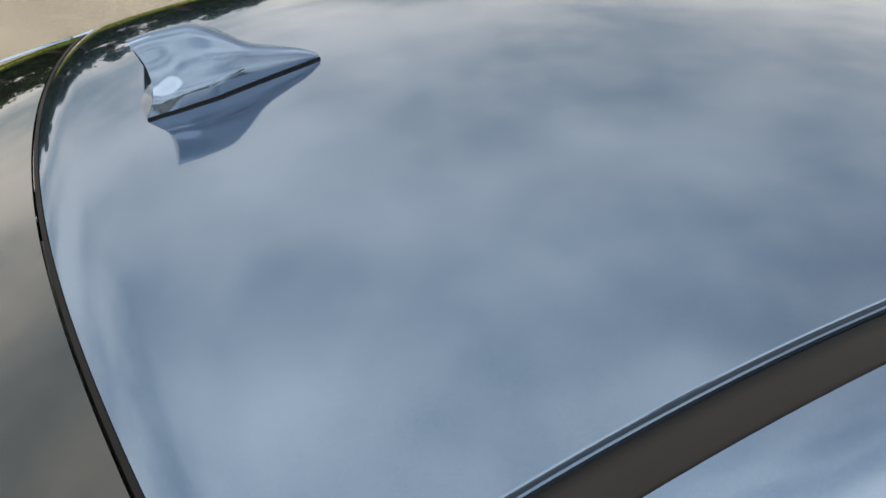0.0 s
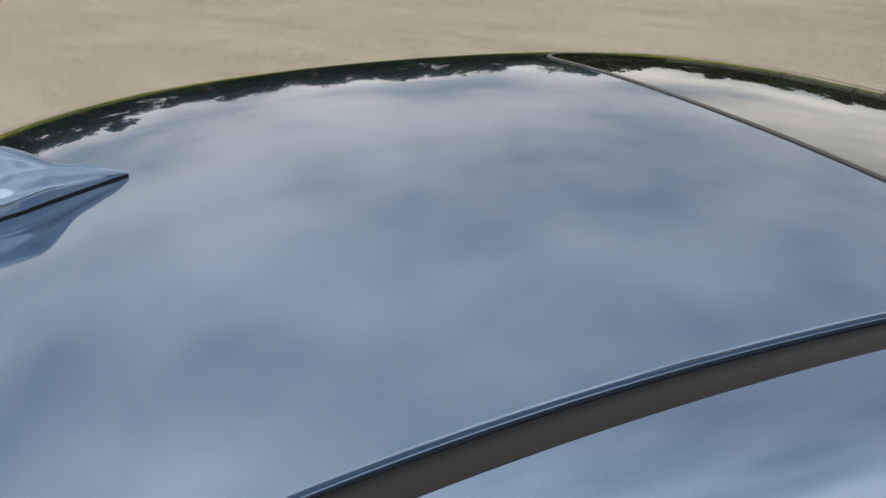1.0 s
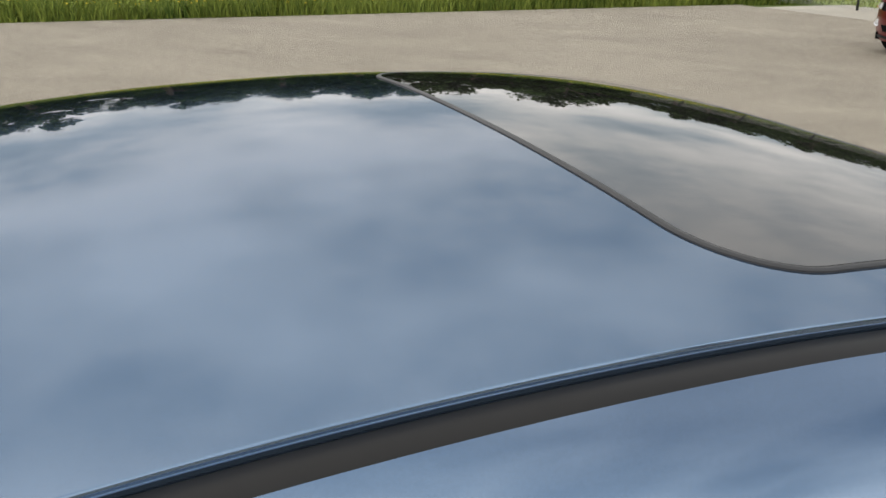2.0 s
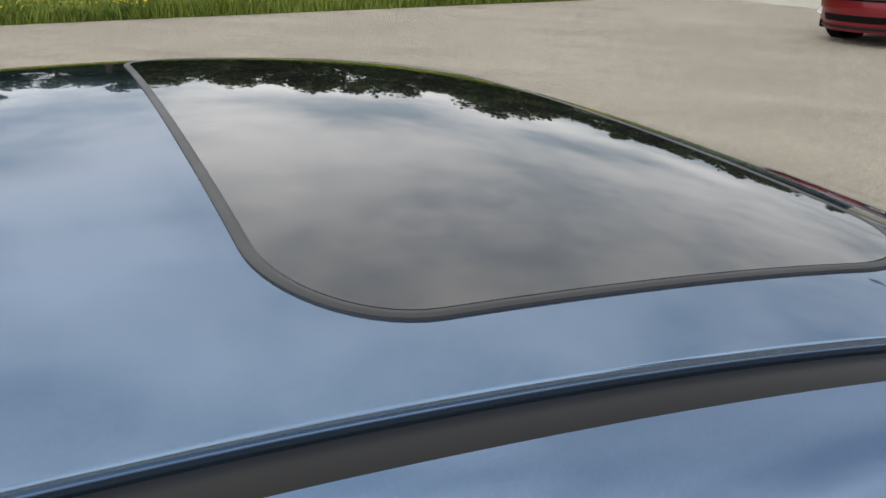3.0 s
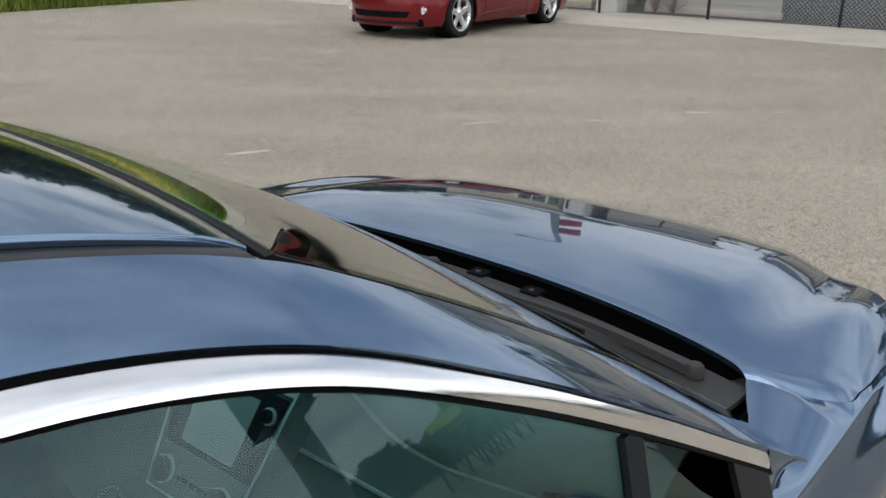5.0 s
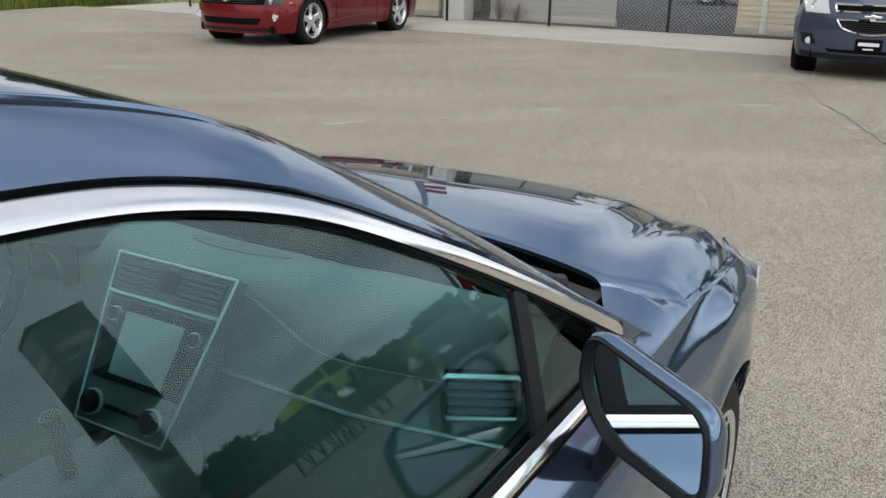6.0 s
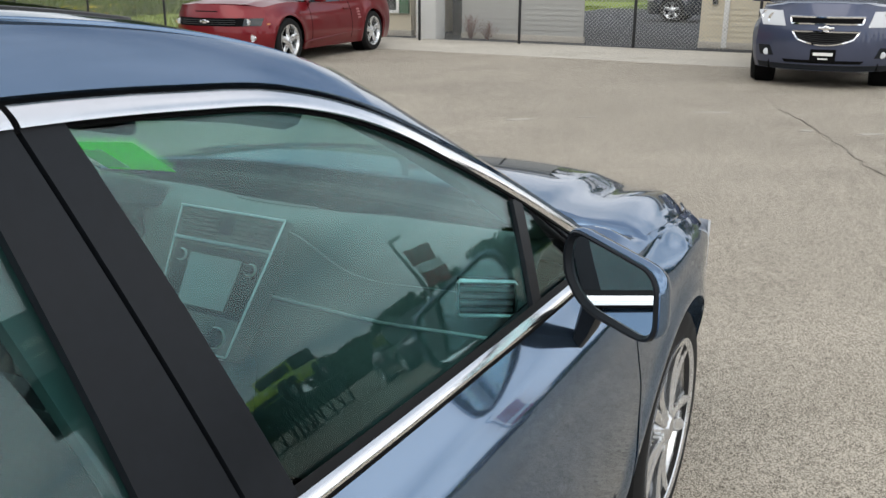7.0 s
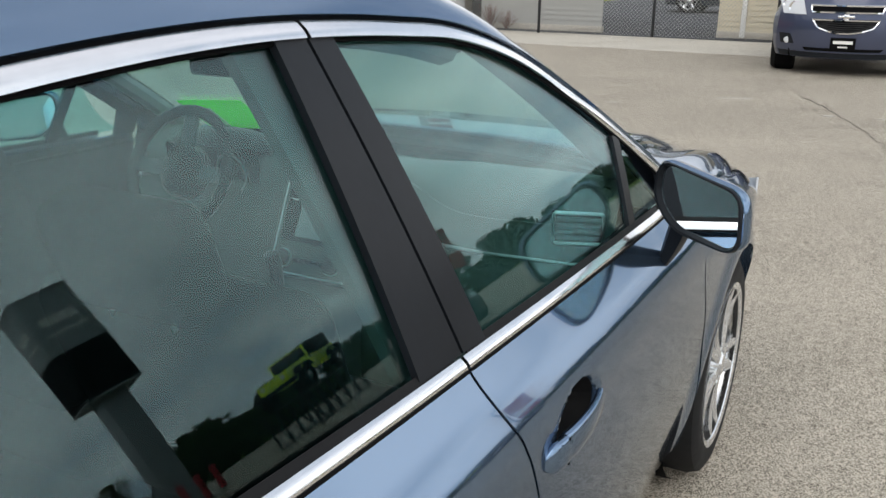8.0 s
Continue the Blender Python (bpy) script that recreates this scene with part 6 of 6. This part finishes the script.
def building(name, label, x0, x1, y0, y1, h, mat, front_mat, skew=0.0):
    b = thing(name, label, "building")
    core = box(((x0 + x1) / 2 + 0.05, (y0 + y1) / 2, h / 2), (x1 - x0 - 0.1, y1 - y0, h))
    for q in core.verts:
        q.co.y += skew * (q.co.x - x0)
    part("wall", core, mat, b)
    siding("board", (x0, y0), (x0, y1), 0.12, h - 0.1, front_mat, b, int((h - 0.2) / 0.105))
    part("plinth", box((x0 + 0.04, (y0 + y1) / 2, 0.06), (0.14, y1 - y0 + 0.02, 0.13), 0.01), M_CONCRETE, b)
    rf = from_data([(x0 - 0.4, y0 - 0.4, h), (x0 - 0.4, y1 + 0.4, h), (x1 + 0.4, y1 + 0.4, h), (x1 + 0.4, y0 - 0.4, h), ((x0 + x1) / 2, y0 - 0.4, h + 0.6), ((x0 + x1) / 2, y1 + 0.4, h + 0.6)],
                   [(0, 1, 5, 4), (2, 3, 4, 5), (1, 2, 5), (3, 0, 4), (0, 3, 2, 1)])
    for q in rf.verts:
        q.co.y += skew * (q.co.x - x0)
    part("roof", rf, M_ROOF, b, "dark shingled roof", smooth=False)
    part("fascia", box((x0 - 0.40, (y0 + y1) / 2, h + 0.02), (0.04, y1 - y0 + 0.8, 0.18)), M_WHITE, b)
    return b


shop = building("shop", "tan-sided single-storey building with green trim", 15.9, 20.0, 8.95, 12.6, 2.7, M_TAN, M_TAN)
part("window", box((15.87, 9.72, 1.15), (0.05, 0.86, 1.15), 0.01), M_DARKGLASS, shop, "dark window with white frame")
part("window_frame", join(box((15.85, 9.27, 1.15), (0.08, 0.07, 1.29)), box((15.85, 10.17, 1.15), (0.08, 0.07, 1.29)), box((15.85, 9.72, 0.54), (0.10, 0.97, 0.07)), box((15.85, 9.72, 1.76), (0.08, 0.97, 0.07)), box((15.845, 9.72, 1.15), (0.05, 0.03, 1.15)), box((15.845, 9.72, 1.15), (0.05, 0.86, 0.03))), M_WHITE, shop, "white window frame", smooth=False)
part("shutter", box((15.84, 9.10, 1.15), (0.06, 0.24, 1.29), 0.01), M_GREENTRIM, shop, "dark green shutter")
grey = building("shed", "grey-sided shed behind the fence", 16.05, 21.0, 4.85, 7.72, 2.5, M_GREYSIDE, M_GREYSIDE, 0.42)
tan = building("store", "yellow-tan sided building at the corner of the yard", 16.15, 18.6, -0.3, 2.45, 2.35, M_TAN, M_TAN)
part("corner_board", box((16.12, 1.95, 1.14), (0.06, 0.10, 2.26), 0.01), M_WHITE, tan, "pale corner board")
part("wall_lamp", box((16.08, 2.18, 0.92), (0.07, 0.10, 0.16), 0.02), M_BLACKMETAL, tan, "small dark wall lamp")
col = thing("column", "pale stone gate column behind the fence", "column")
part("shaft", box((15.55, 8.26, 1.16), (0.46, 0.50, 2.34), 0.02), M_STONE, col)
part("cap", box((15.55, 8.26, 2.38), (0.56, 0.60, 0.10), 0.02), M_STONE, col)
# dark block added to fill the narrow slot between column and shed
gap = thing("dumpster", "dark steel rubbish container between the walls", "container")
part("bin", box((16.6, 7.88, 0.75), (0.9, 0.30, 1.4), 0.03), M_BLACKMETAL, gap)
part("lid", box((16.6, 7.88, 1.48), (0.94, 0.34, 0.06), 0.02), M_BLACKMETAL, gap)

random.seed(11)


def twig_bush(x, y, r, h, label):
    b = thing("shrub", label, "shrub")
    vs, fs = [], []
    for k in range(70):
        a, t = random.uniform(0, 2 * math.pi), random.uniform(0.15, 1.0)
        p = Vector((x, y, 0))
        e = Vector((x + r * t * math.cos(a), y + r * t * math.sin(a), h * random.uniform(0.45, 1.0)))
        for j in range(4):
            c = p.lerp(e, (j + 1) / 4) + Vector((random.uniform(-1, 1), random.uniform(-1, 1), 0)) * 0.02
            s = p.lerp(e, j / 4)
            d = Vector((-(e - p).y, (e - p).x, 0)).normalized() * (0.007 - 0.001 * j)
            n = len(vs)
            vs += [s - d, s + d, c + d * 0.8, c - d * 0.8, (s + c) / 2 + Vector((0, 0, 0.008))]
            fs += [(n, n + 1, n + 4), (n + 1, n + 2, n + 4), (n + 2, n + 3, n + 4), (n + 3, n, n + 4), (n, n + 3, n + 2, n + 1)]
    part("brushwood", from_data(vs, fs), M_TWIG, b, "bare reddish twigs", smooth=False)


twig_bush(15.75, 7.35, 0.34, 0.55, "low bare reddish shrub at the shed wall")
twig_bush(15.75, 6.95, 0.30, 0.42, "low bare reddish shrub at the shed wall")

# ---- verge with wild plants ----
def blades(n, area, hmin, hmax, wid, lean, seed, edge=None):
    rng = np.random.default_rng(seed)
    x = rng.uniform(area[0], area[1], n)
    y = area[2] + (area[3] - area[2]) * rng.uniform(0, 1, n) ** 1.6
    a = rng.uniform(0, 2 * np.pi, n)
    patchy = 0.6 + 0.4 * np.sin(x * 1.3 + 1.7 * np.sin(y * 0.9)) * np.cos(y * 1.1 + x * 0.3)
    h = rng.uniform(hmin, hmax, n) * (0.55 + 0.6 * patchy)
    w = wid * rng.uniform(0.6, 1.4, n)
    dx, dy = np.cos(a), np.sin(a)
    lx, ly = rng.normal(0, lean, n) * h, rng.normal(0, lean, n) * h
    z0 = np.full(n, -0.03)
    V = np.empty((n, 5, 3))
    V[:, 0] = np.stack([x - dx * w, y - dy * w, z0], -1)
    V[:, 1] = np.stack([x + dx * w, y + dy * w, z0], -1)
    V[:, 2] = np.stack([x + dx * w * 0.8 + lx * 0.4, y + dy * w * 0.8 + ly * 0.4, h * 0.55], -1)
    V[:, 3] = np.stack([x - dx * w * 0.8 + lx * 0.4, y - dy * w * 0.8 + ly * 0.4, h * 0.55], -1)
    V[:, 4] = np.stack([x + lx, y + ly, h], -1)
    b = np.arange(n)[:, None] * 5
    F = [tuple(r) for r in (b + [0, 1, 2, 3]).tolist()] + [tuple(r) for r in (b + [3, 2, 4]).tolist()]
    return V.reshape(-1, 3).tolist(), F


def stuff(name, data, mat, label, category):
    me = bpy.data.meshes.new(name)
    me.from_pydata(data[0], [], data[1])
    me.materials.append(mat)
    return tagged(new(name, me), label, category, kind="stuff")


stuff("wild_grass", blades(52000, (-14, 15.0, 17.20, 22.5), 0.12, 0.50, 0.013, 0.35, 3), M_GRASS, "tall wild grass and weeds on the verge", "grass")
stuff("meadow_grass", blades(26000, (-40, 40, 21.0, 44.0), 0.15, 0.45, 0.04, 0.35, 5), M_MEADOW, "rough meadow behind the verge", "grass")
stuff("lawn_grass", blades(16000, (15.0, 34.0, 9.8, 34.0), 0.03, 0.07, 0.02, 0.4, 9), M_GRASS, "short mown lawn beyond the fence", "grass")


def weeds(n, area, seed):
    """Broad-leaved weeds: small leaves round short stems."""
    rng = random.Random(seed)
    vs, fs = [], []
    for _ in range(n):
        x, y = rng.uniform(area[0], area[1]), area[2] + (area[3] - area[2]) * rng.random() ** 1.5
        H = rng.uniform(0.18, 0.5)
        for _ in range(16):
            a, z = rng.uniform(0, 6.283), rng.uniform(0.05, H)
            r, s = rng.uniform(0.02, 0.16) * (1.1 - z / H * 0.6), rng.uniform(0.018, 0.045)
            c = Vector((x + r * math.cos(a), y + r * math.sin(a), z))
            t = Vector((math.cos(a), math.sin(a), rng.uniform(-0.3, 0.7))) * s
            w = Vector((-math.sin(a), math.cos(a), 0)) * s * 0.45
            k = len(vs)
            vs += [c - t, c + w, c + t, c - w]
            fs.append((k, k + 1, k + 2, k + 3))
    return vs, fs


stuff("weeds", weeds(2600, (-14, 14.5, 17.28, 21.5), 21), M_GRASS, "broad-leaved green weeds along the asphalt edge", "weeds")


def flowers(n, seed):
    rng = random.Random(seed)
    vs, fs = [], []
    cx = [(rng.uniform(-13, 14), rng.uniform(17.7, 21.2), rng.uniform(0.4, 1.3)) for _ in range(26)]
    for _ in range(n):
        x0, y0, r = rng.choice(cx)
        p = Vector((x0 + rng.gauss(0, r), max(17.35, y0 + rng.gauss(0, r * 0.6)), rng.uniform(0.22, 0.50)))
        s = rng.uniform(0.018, 0.036)
        k = len(vs)
        vs += [p + Vector((s, 0, 0)), p + Vector((0, s, 0.005)), p + Vector((-s, 0, 0)), p + Vector((0, -s, 0.005)), p + Vector((0, 0, s * 0.9))]
        fs += [(k, k + 1, k + 4), (k + 1, k + 2, k + 4), (k + 2, k + 3, k + 4), (k + 3, k, k + 4)]
    return vs, fs


stuff("wild_flowers", flowers(3800, 8), M_FLOWER, "scattered small yellow wild flowers", "flowers")


# ---- trees ----
def tree_parts(seed, h):
    rng = random.Random(seed)
    trunk = [swept([(0, 0, -0.1), (0.05, 0.03, h * 0.25), (0.0, 0.08, h * 0.5), (0.1, 0.0, h * 0.8)], ring(0.24, 8), up=(0, 1, 0), scale=[1.2, 0.9, 0.6, 0.2])]
    tips = []
    for k in range(9):
        a, z = rng.uniform(0, 6.283), h * rng.uniform(0.22, 0.62)
        L = h * rng.uniform(0.18, 0.34)
        e = Vector((L * math.cos(a), L * math.sin(a), z + L * rng.uniform(0.4, 0.9)))
        trunk.append(swept([(0, 0.05, z), tuple(Vector((0, 0.05, z)).lerp(e, 0.5) + Vector((0, 0, 0.1))), tuple(e)], ring(0.08, 6), up=(0.3, 0.2, 1), scale=[1, 0.6, 0.25]))
        tips.append(e)
    tips += [Vector((rng.uniform(-0.1, 0.1) * h, rng.uniform(-0.1, 0.1) * h, h * rng.uniform(0.6, 0.93))) for _ in range(6)]
    tips += [Vector((rng.uniform(-0.24, 0.24) * h, rng.uniform(-0.24, 0.24) * h, h * rng.uniform(0.14, 0.34))) for _ in range(6)]
    vs, fs = [], []
    for e in tips:
        R = h * rng.uniform(0.08, 0.16)
        for _ in range(130):
            d = Vector((rng.gauss(0, 1), rng.gauss(0, 1), rng.gauss(0, 0.8))).normalized() * R * rng.random() ** 0.4
            c, s = e + d, rng.uniform(0.14, 0.32)
            t = Vector((rng.uniform(-1, 1), rng.uniform(-1, 1), rng.uniform(-0.6, 0.6))).normalized() * s
            w = t.cross(Vector((rng.uniform(-1, 1), rng.uniform(-1, 1), 1))).normalized() * s * 0.6
            k = len(vs)
            vs += [c - t, c + w, c + t, c - w]
            fs.append((k, k + 1, k + 2, k + 3))
    return join(*trunk), from_data(vs, fs)


def make_tree(seed, h):
    t = thing("tree", "dark green broad-leaved tree at the edge of the field", "tree", "trees round the field")
    a, b = tree_parts(seed, h)
    part("trunk", a, M_BARK, t)
    part("crown", b, M_LEAF, t, "dense dark green leaves", smooth=False)
    return t


kinds = [make_tree(31, 8.0), make_tree(32, 6.5), make_tree(33, 9.5)]
spots = []
rng = random.Random(77)
for k in range(50):
    spots.append((-64 + 2.7 * k + rng.uniform(-1.0, 1.0), 47 + rng.uniform(-2.5, 2.5), rng.uniform(0.80, 1.22)))
for k in range(30):
    spots.append((-66 + 4.6 * k + rng.uniform(-1.5, 1.5), 56 + rng.uniform(-3, 3), rng.uniform(0.95, 1.28)))
for k in range(16):
    spots.append((34 + 5.0 * k + rng.uniform(-1, 1), -62 + 1.5 * k + rng.uniform(-2, 2), rng.uniform(0.6, 0.95)))
for k in range(10):
    spots.append((-40 + 7 * k + rng.uniform(-2, 2), -58 + rng.uniform(-3, 3), rng.uniform(0.6, 0.95)))
for k in range(8):
    spots.append((62 + rng.uniform(-4, 4), -20 + 8 * k, rng.uniform(0.8, 1.2)))
for k, (x, y, s) in enumerate(spots):
    m = Matrix.Translation((x, y, -0.03)) @ Matrix.Rotation(rng.uniform(0, 6.28), 4, "Z") @ Matrix.Diagonal((s, s, s * rng.uniform(0.9, 1.1), 1))
    if k < 3:
        kinds[k].matrix_basis = m
    else:
        copy_thing(kinds[k % 3], m)


def thicket(n, seed, y0, y1, x0=-70, x1=72, slant=0.0, tall=4.2):
    rr = np.random.default_rng(seed)
    x, y = rr.uniform(x0, x1, n), rr.uniform(y0, y1, n)
    y = y + slant * (x - x0)
    top = tall + 1.3 * np.sin(x * 0.35) + 0.9 * np.sin(x * 0.83 + 1.0)
    z = top * rr.uniform(0, 1, n) ** 0.8
    a, t, s = rr.uniform(0, 6.283, n), rr.uniform(-0.8, 0.8, n), rr.uniform(0.22, 0.50, n)
    c = np.stack([x, y, z], -1)
    u = np.stack([np.cos(a), np.sin(a) * 0.6, t], -1) * s[:, None]
    w = np.stack([-np.sin(a) * 0.4, np.cos(a) * 0.4, np.ones(n)], -1) * (s * 0.6)[:, None]
    V = np.stack([c - u, c + w, c + u, c - w], 1).reshape(-1, 3)
    return V.tolist(), [tuple(r) for r in (np.arange(n)[:, None] * 4 + [0, 1, 2, 3]).tolist()]


stuff("thicket", thicket(60000, 14, 46.0, 50.0), M_LEAF, "dense dark green undergrowth below the trees", "bushes")

stuff("hedgerow", thicket(30000, 15, -64.0, -60.0, 12, 112, 0.28, 3.4), M_LEAF, "dense dark green hedgerow beyond the car park", "bushes")

# ---- across the car park, seen in the car's glass ----
sign = thing("pylon_sign", "tall dark box sign on a square grey pole", "sign", m=Matrix.Translation((16.45, -27.7, 1.65)) @ Matrix.Rotation(radians(14), 4, "Z"))
part("pole", box((0, 0, 2.05), (1.05, 1.05, 7.5), 0.02), M_GREYPOLE, sign, "grey square pole")
part("upper_box", box((0, 0, 9.3), (2.15, 2.15, 3.1), 0.03), M_GREYSIGN, sign, "grey sign box with lettering bars")
part("lower_box", box((0, 0, 6.46), (2.15, 2.15, 2.58), 0.03), M_GAP, sign, "black sign box")
part("cap", box((0, 0, 10.9), (2.27, 2.27, 0.12), 0.02), M_GREYPOLE, sign)
part("ledge", box((0, 0, 5.13), (2.27, 2.27, 0.10), 0.02), M_GREYPOLE, sign)
part("ledge", box((0, 0, 7.75), (2.23, 2.23, 0.07), 0.02), M_GREYPOLE, sign)
for dz, w, h in ((9.4, 1.4, 0.46), (8.7, 1.6, 0.14)):
    part("lettering_bar", box((-1.087, 0, dz), (0.02, w, h)), M_WHITE, sign)
    part("lettering_bar", box((0, 1.087, dz), (w, 0.02, h)), M_WHITE, sign)


def off_roader():
    m = Matrix.Translation((17.5, -20.4, 1.5)) @ Matrix.Rotation(radians(162), 4, "Z")
    j = thing("off_roader", "lime-yellow open off-roader parked on a black display ramp", "car", m=m)
    part("tub", join(box((-0.55, 0, 0.85), (2.0, 1.6, 0.62), 0.05, 3), box((1.05, 0, 0.88), (1.5, 1.25, 0.50), 0.06, 3)), M_LIME, j)
    part("hood_top", box((-0.85, 0, 1.48), (1.5, 1.5, 0.62), 0.10, 3), M_TRIM, j, "black soft top")
    part("windscreen_frame", box((0.22, 0, 1.45), (0.06, 1.45, 0.58), 0.02), M_LIME, j)
    part("windscreen_glass", box((0.26, 0, 1.46), (0.02, 1.28, 0.44), 0.005), M_DARKGLASS, j)
    part("grille", box((1.82, 0, 0.88), (0.06, 1.1, 0.46), 0.02), M_LIME, j)
    part("bumper", box((1.95, 0, 0.62), (0.18, 1.65, 0.16), 0.03), M_TRIM, j)
    for s in (-1, 1):
        part("headlight", turned([(0.0, 0.03), (0.08, 0.02), (0.10, 0.0)], 20, "x", (1.84, s * 0.40, 0.94)), M_LAMP, j)
        for x in (1.2, -1.2):
            part("mudguard", swept([(x - 0.48, s * 0.82, 0.75), (x - 0.30, s * 0.82, 0.98), (x + 0.30, s * 0.82, 0.98), (x + 0.50, s * 0.82, 0.72)], [(-0.14, -0.02), (-0.14, 0.02), (0.14, 0.02), (0.14, -0.02)]), M_TRIM, j)
            w = part("wheel", turned([(0.2, -0.12), (0.38, -0.13), (0.42, -0.09), (0.42, 0.09), (0.38, 0.13), (0.2, 0.12)], 32), M_TYRE, j)
            w.location = (x, s * 0.80, 0.42)
            part("rim", turned([(0.25, s * 0.115), (0.22, s * 0.09), (0.10, s * 0.10), (0.0, s * 0.10)], 24), M_RIM, w)
    return j


off_roader()
ramp = thing("display_ramp", "black tubular steel display ramp", "ramp", m=Matrix.Translation((17.5, -20.4, 0)) @ Matrix.Rotation(radians(162), 4, "Z"))
for s in (-0.80, 0.80):
    part("track", box((0, s, 1.46), (4.4, 0.42, 0.08), 0.01), M_BLACKMETAL, ramp)
    for k in range(6):
        x = -2.1 + 0.84 * k
        part("leg", swept([(x, s, 1.42), (x, s, 0.0)], ring(0.045, 8), up=(0, 1, 0)), M_BLACKMETAL, ramp)
        if k < 5:
            part("brace", swept([(x, s, 0.06), (x + 0.84, s, 1.4)], ring(0.03, 6)), M_BLACKMETAL, ramp)
    part("base_rail", swept([(-2.1, s, 0.045), (2.1, s, 0.045)], ring(0.04, 8)), M_BLACKMETAL, ramp)
dark, dpatch, dline, dnose, dside = make_car("suv", "black SUV parked across the car park", pose(15.6, -13.6, 0, 0, 0, 128), M_DARKCAR, 2.8, 2.3, -2.35, 1.86, 0.37,
    curve_through([-2.4, 0.0, 1.4, 2.4], [1.12, 1.06, 1.04, 0.92]), lambda x: 1.10 - 0.03 * step((x - 1.0) / 1.2), (0.90, 0.15, -1.7, -2.15), 1.72, 0.42)
for s in (-1, 1):
    dpatch("headlight", ((0.78, s * 0.55, s * 0.78), (0.92, s * 0.58, s * 0.82)), 0.01, M_LAMP)


def banner_pole(x, y, h, label, flags, fly, thick=1.0):
    b = thing("banner_pole", label, "pole", m=Matrix.Translation((x, y, 0)))
    part("pole", turned([(0.0, h), (0.05 * thick, h), (0.07 * thick, h * 0.5), (0.09 * thick, 0.3), (0.16, 0.28), (0.16, 0.0)], 14, "z"), M_GREYPOLE, b)
    part("arm", swept([(0, 0, h - 0.05), (-0.5, 0.45, h + 0.02), (-1.0, 0.9, h - 0.06)], ring(0.045, 8)), M_GREYPOLE, b)
    part("lamp_head", box((-1.1, 1.0, h - 0.08), (0.42, 0.30, 0.12), 0.03), M_GREYPOLE, b)
    for k, (z0, z1, mat) in enumerate(flags):
        part("banner", sheet(lambda u, v: (fly[0] * (0.08 + 0.85 * u) + 0.05 * math.sin(5 * u + 2 * v), fly[1] * (0.08 + 0.85 * u) + 0.05 * math.sin(5 * u + 2 * v), lerp(z0, z1, v) - 0.25 * u), 10, 8, 0.006), mat, b)
    return b


banner_pole(20.2, -15.6, 4.6, "grey lamp pole with red and white banner", [(3.3, 4.1, M_REDCLOTH), (2.9, 3.3, M_WHITECLOTH), (2.2, 2.9, M_REDCLOTH)], (0.57, 0.82))
banner_pole(22.0, 12.6, 8.6, "grey lamp pole with red banners beyond the shop", [(5.6, 6.5, M_REDCLOTH), (4.4, 5.2, M_REDCLOTH)], (0.5, -0.86), 2.2)
for k in range(3):
    g = thing("bollard", "red steel bollard at the edge of the car park", "bollard", "red bollards", m=Matrix.Translation((14.4 + 1.1 * k, -24.5 - 0.5 * k, 0)))
    part("tube", turned([(0.0, 1.25), (0.10, 1.22), (0.12, 1.15), (0.12, 0.0)], 14, "z"), M_REDCLOTH, g)
    part("base", turned([(0.0, 0.04), (0.20, 0.04), (0.20, 0.0)], 14, "z"), M_BLACKMETAL, g)
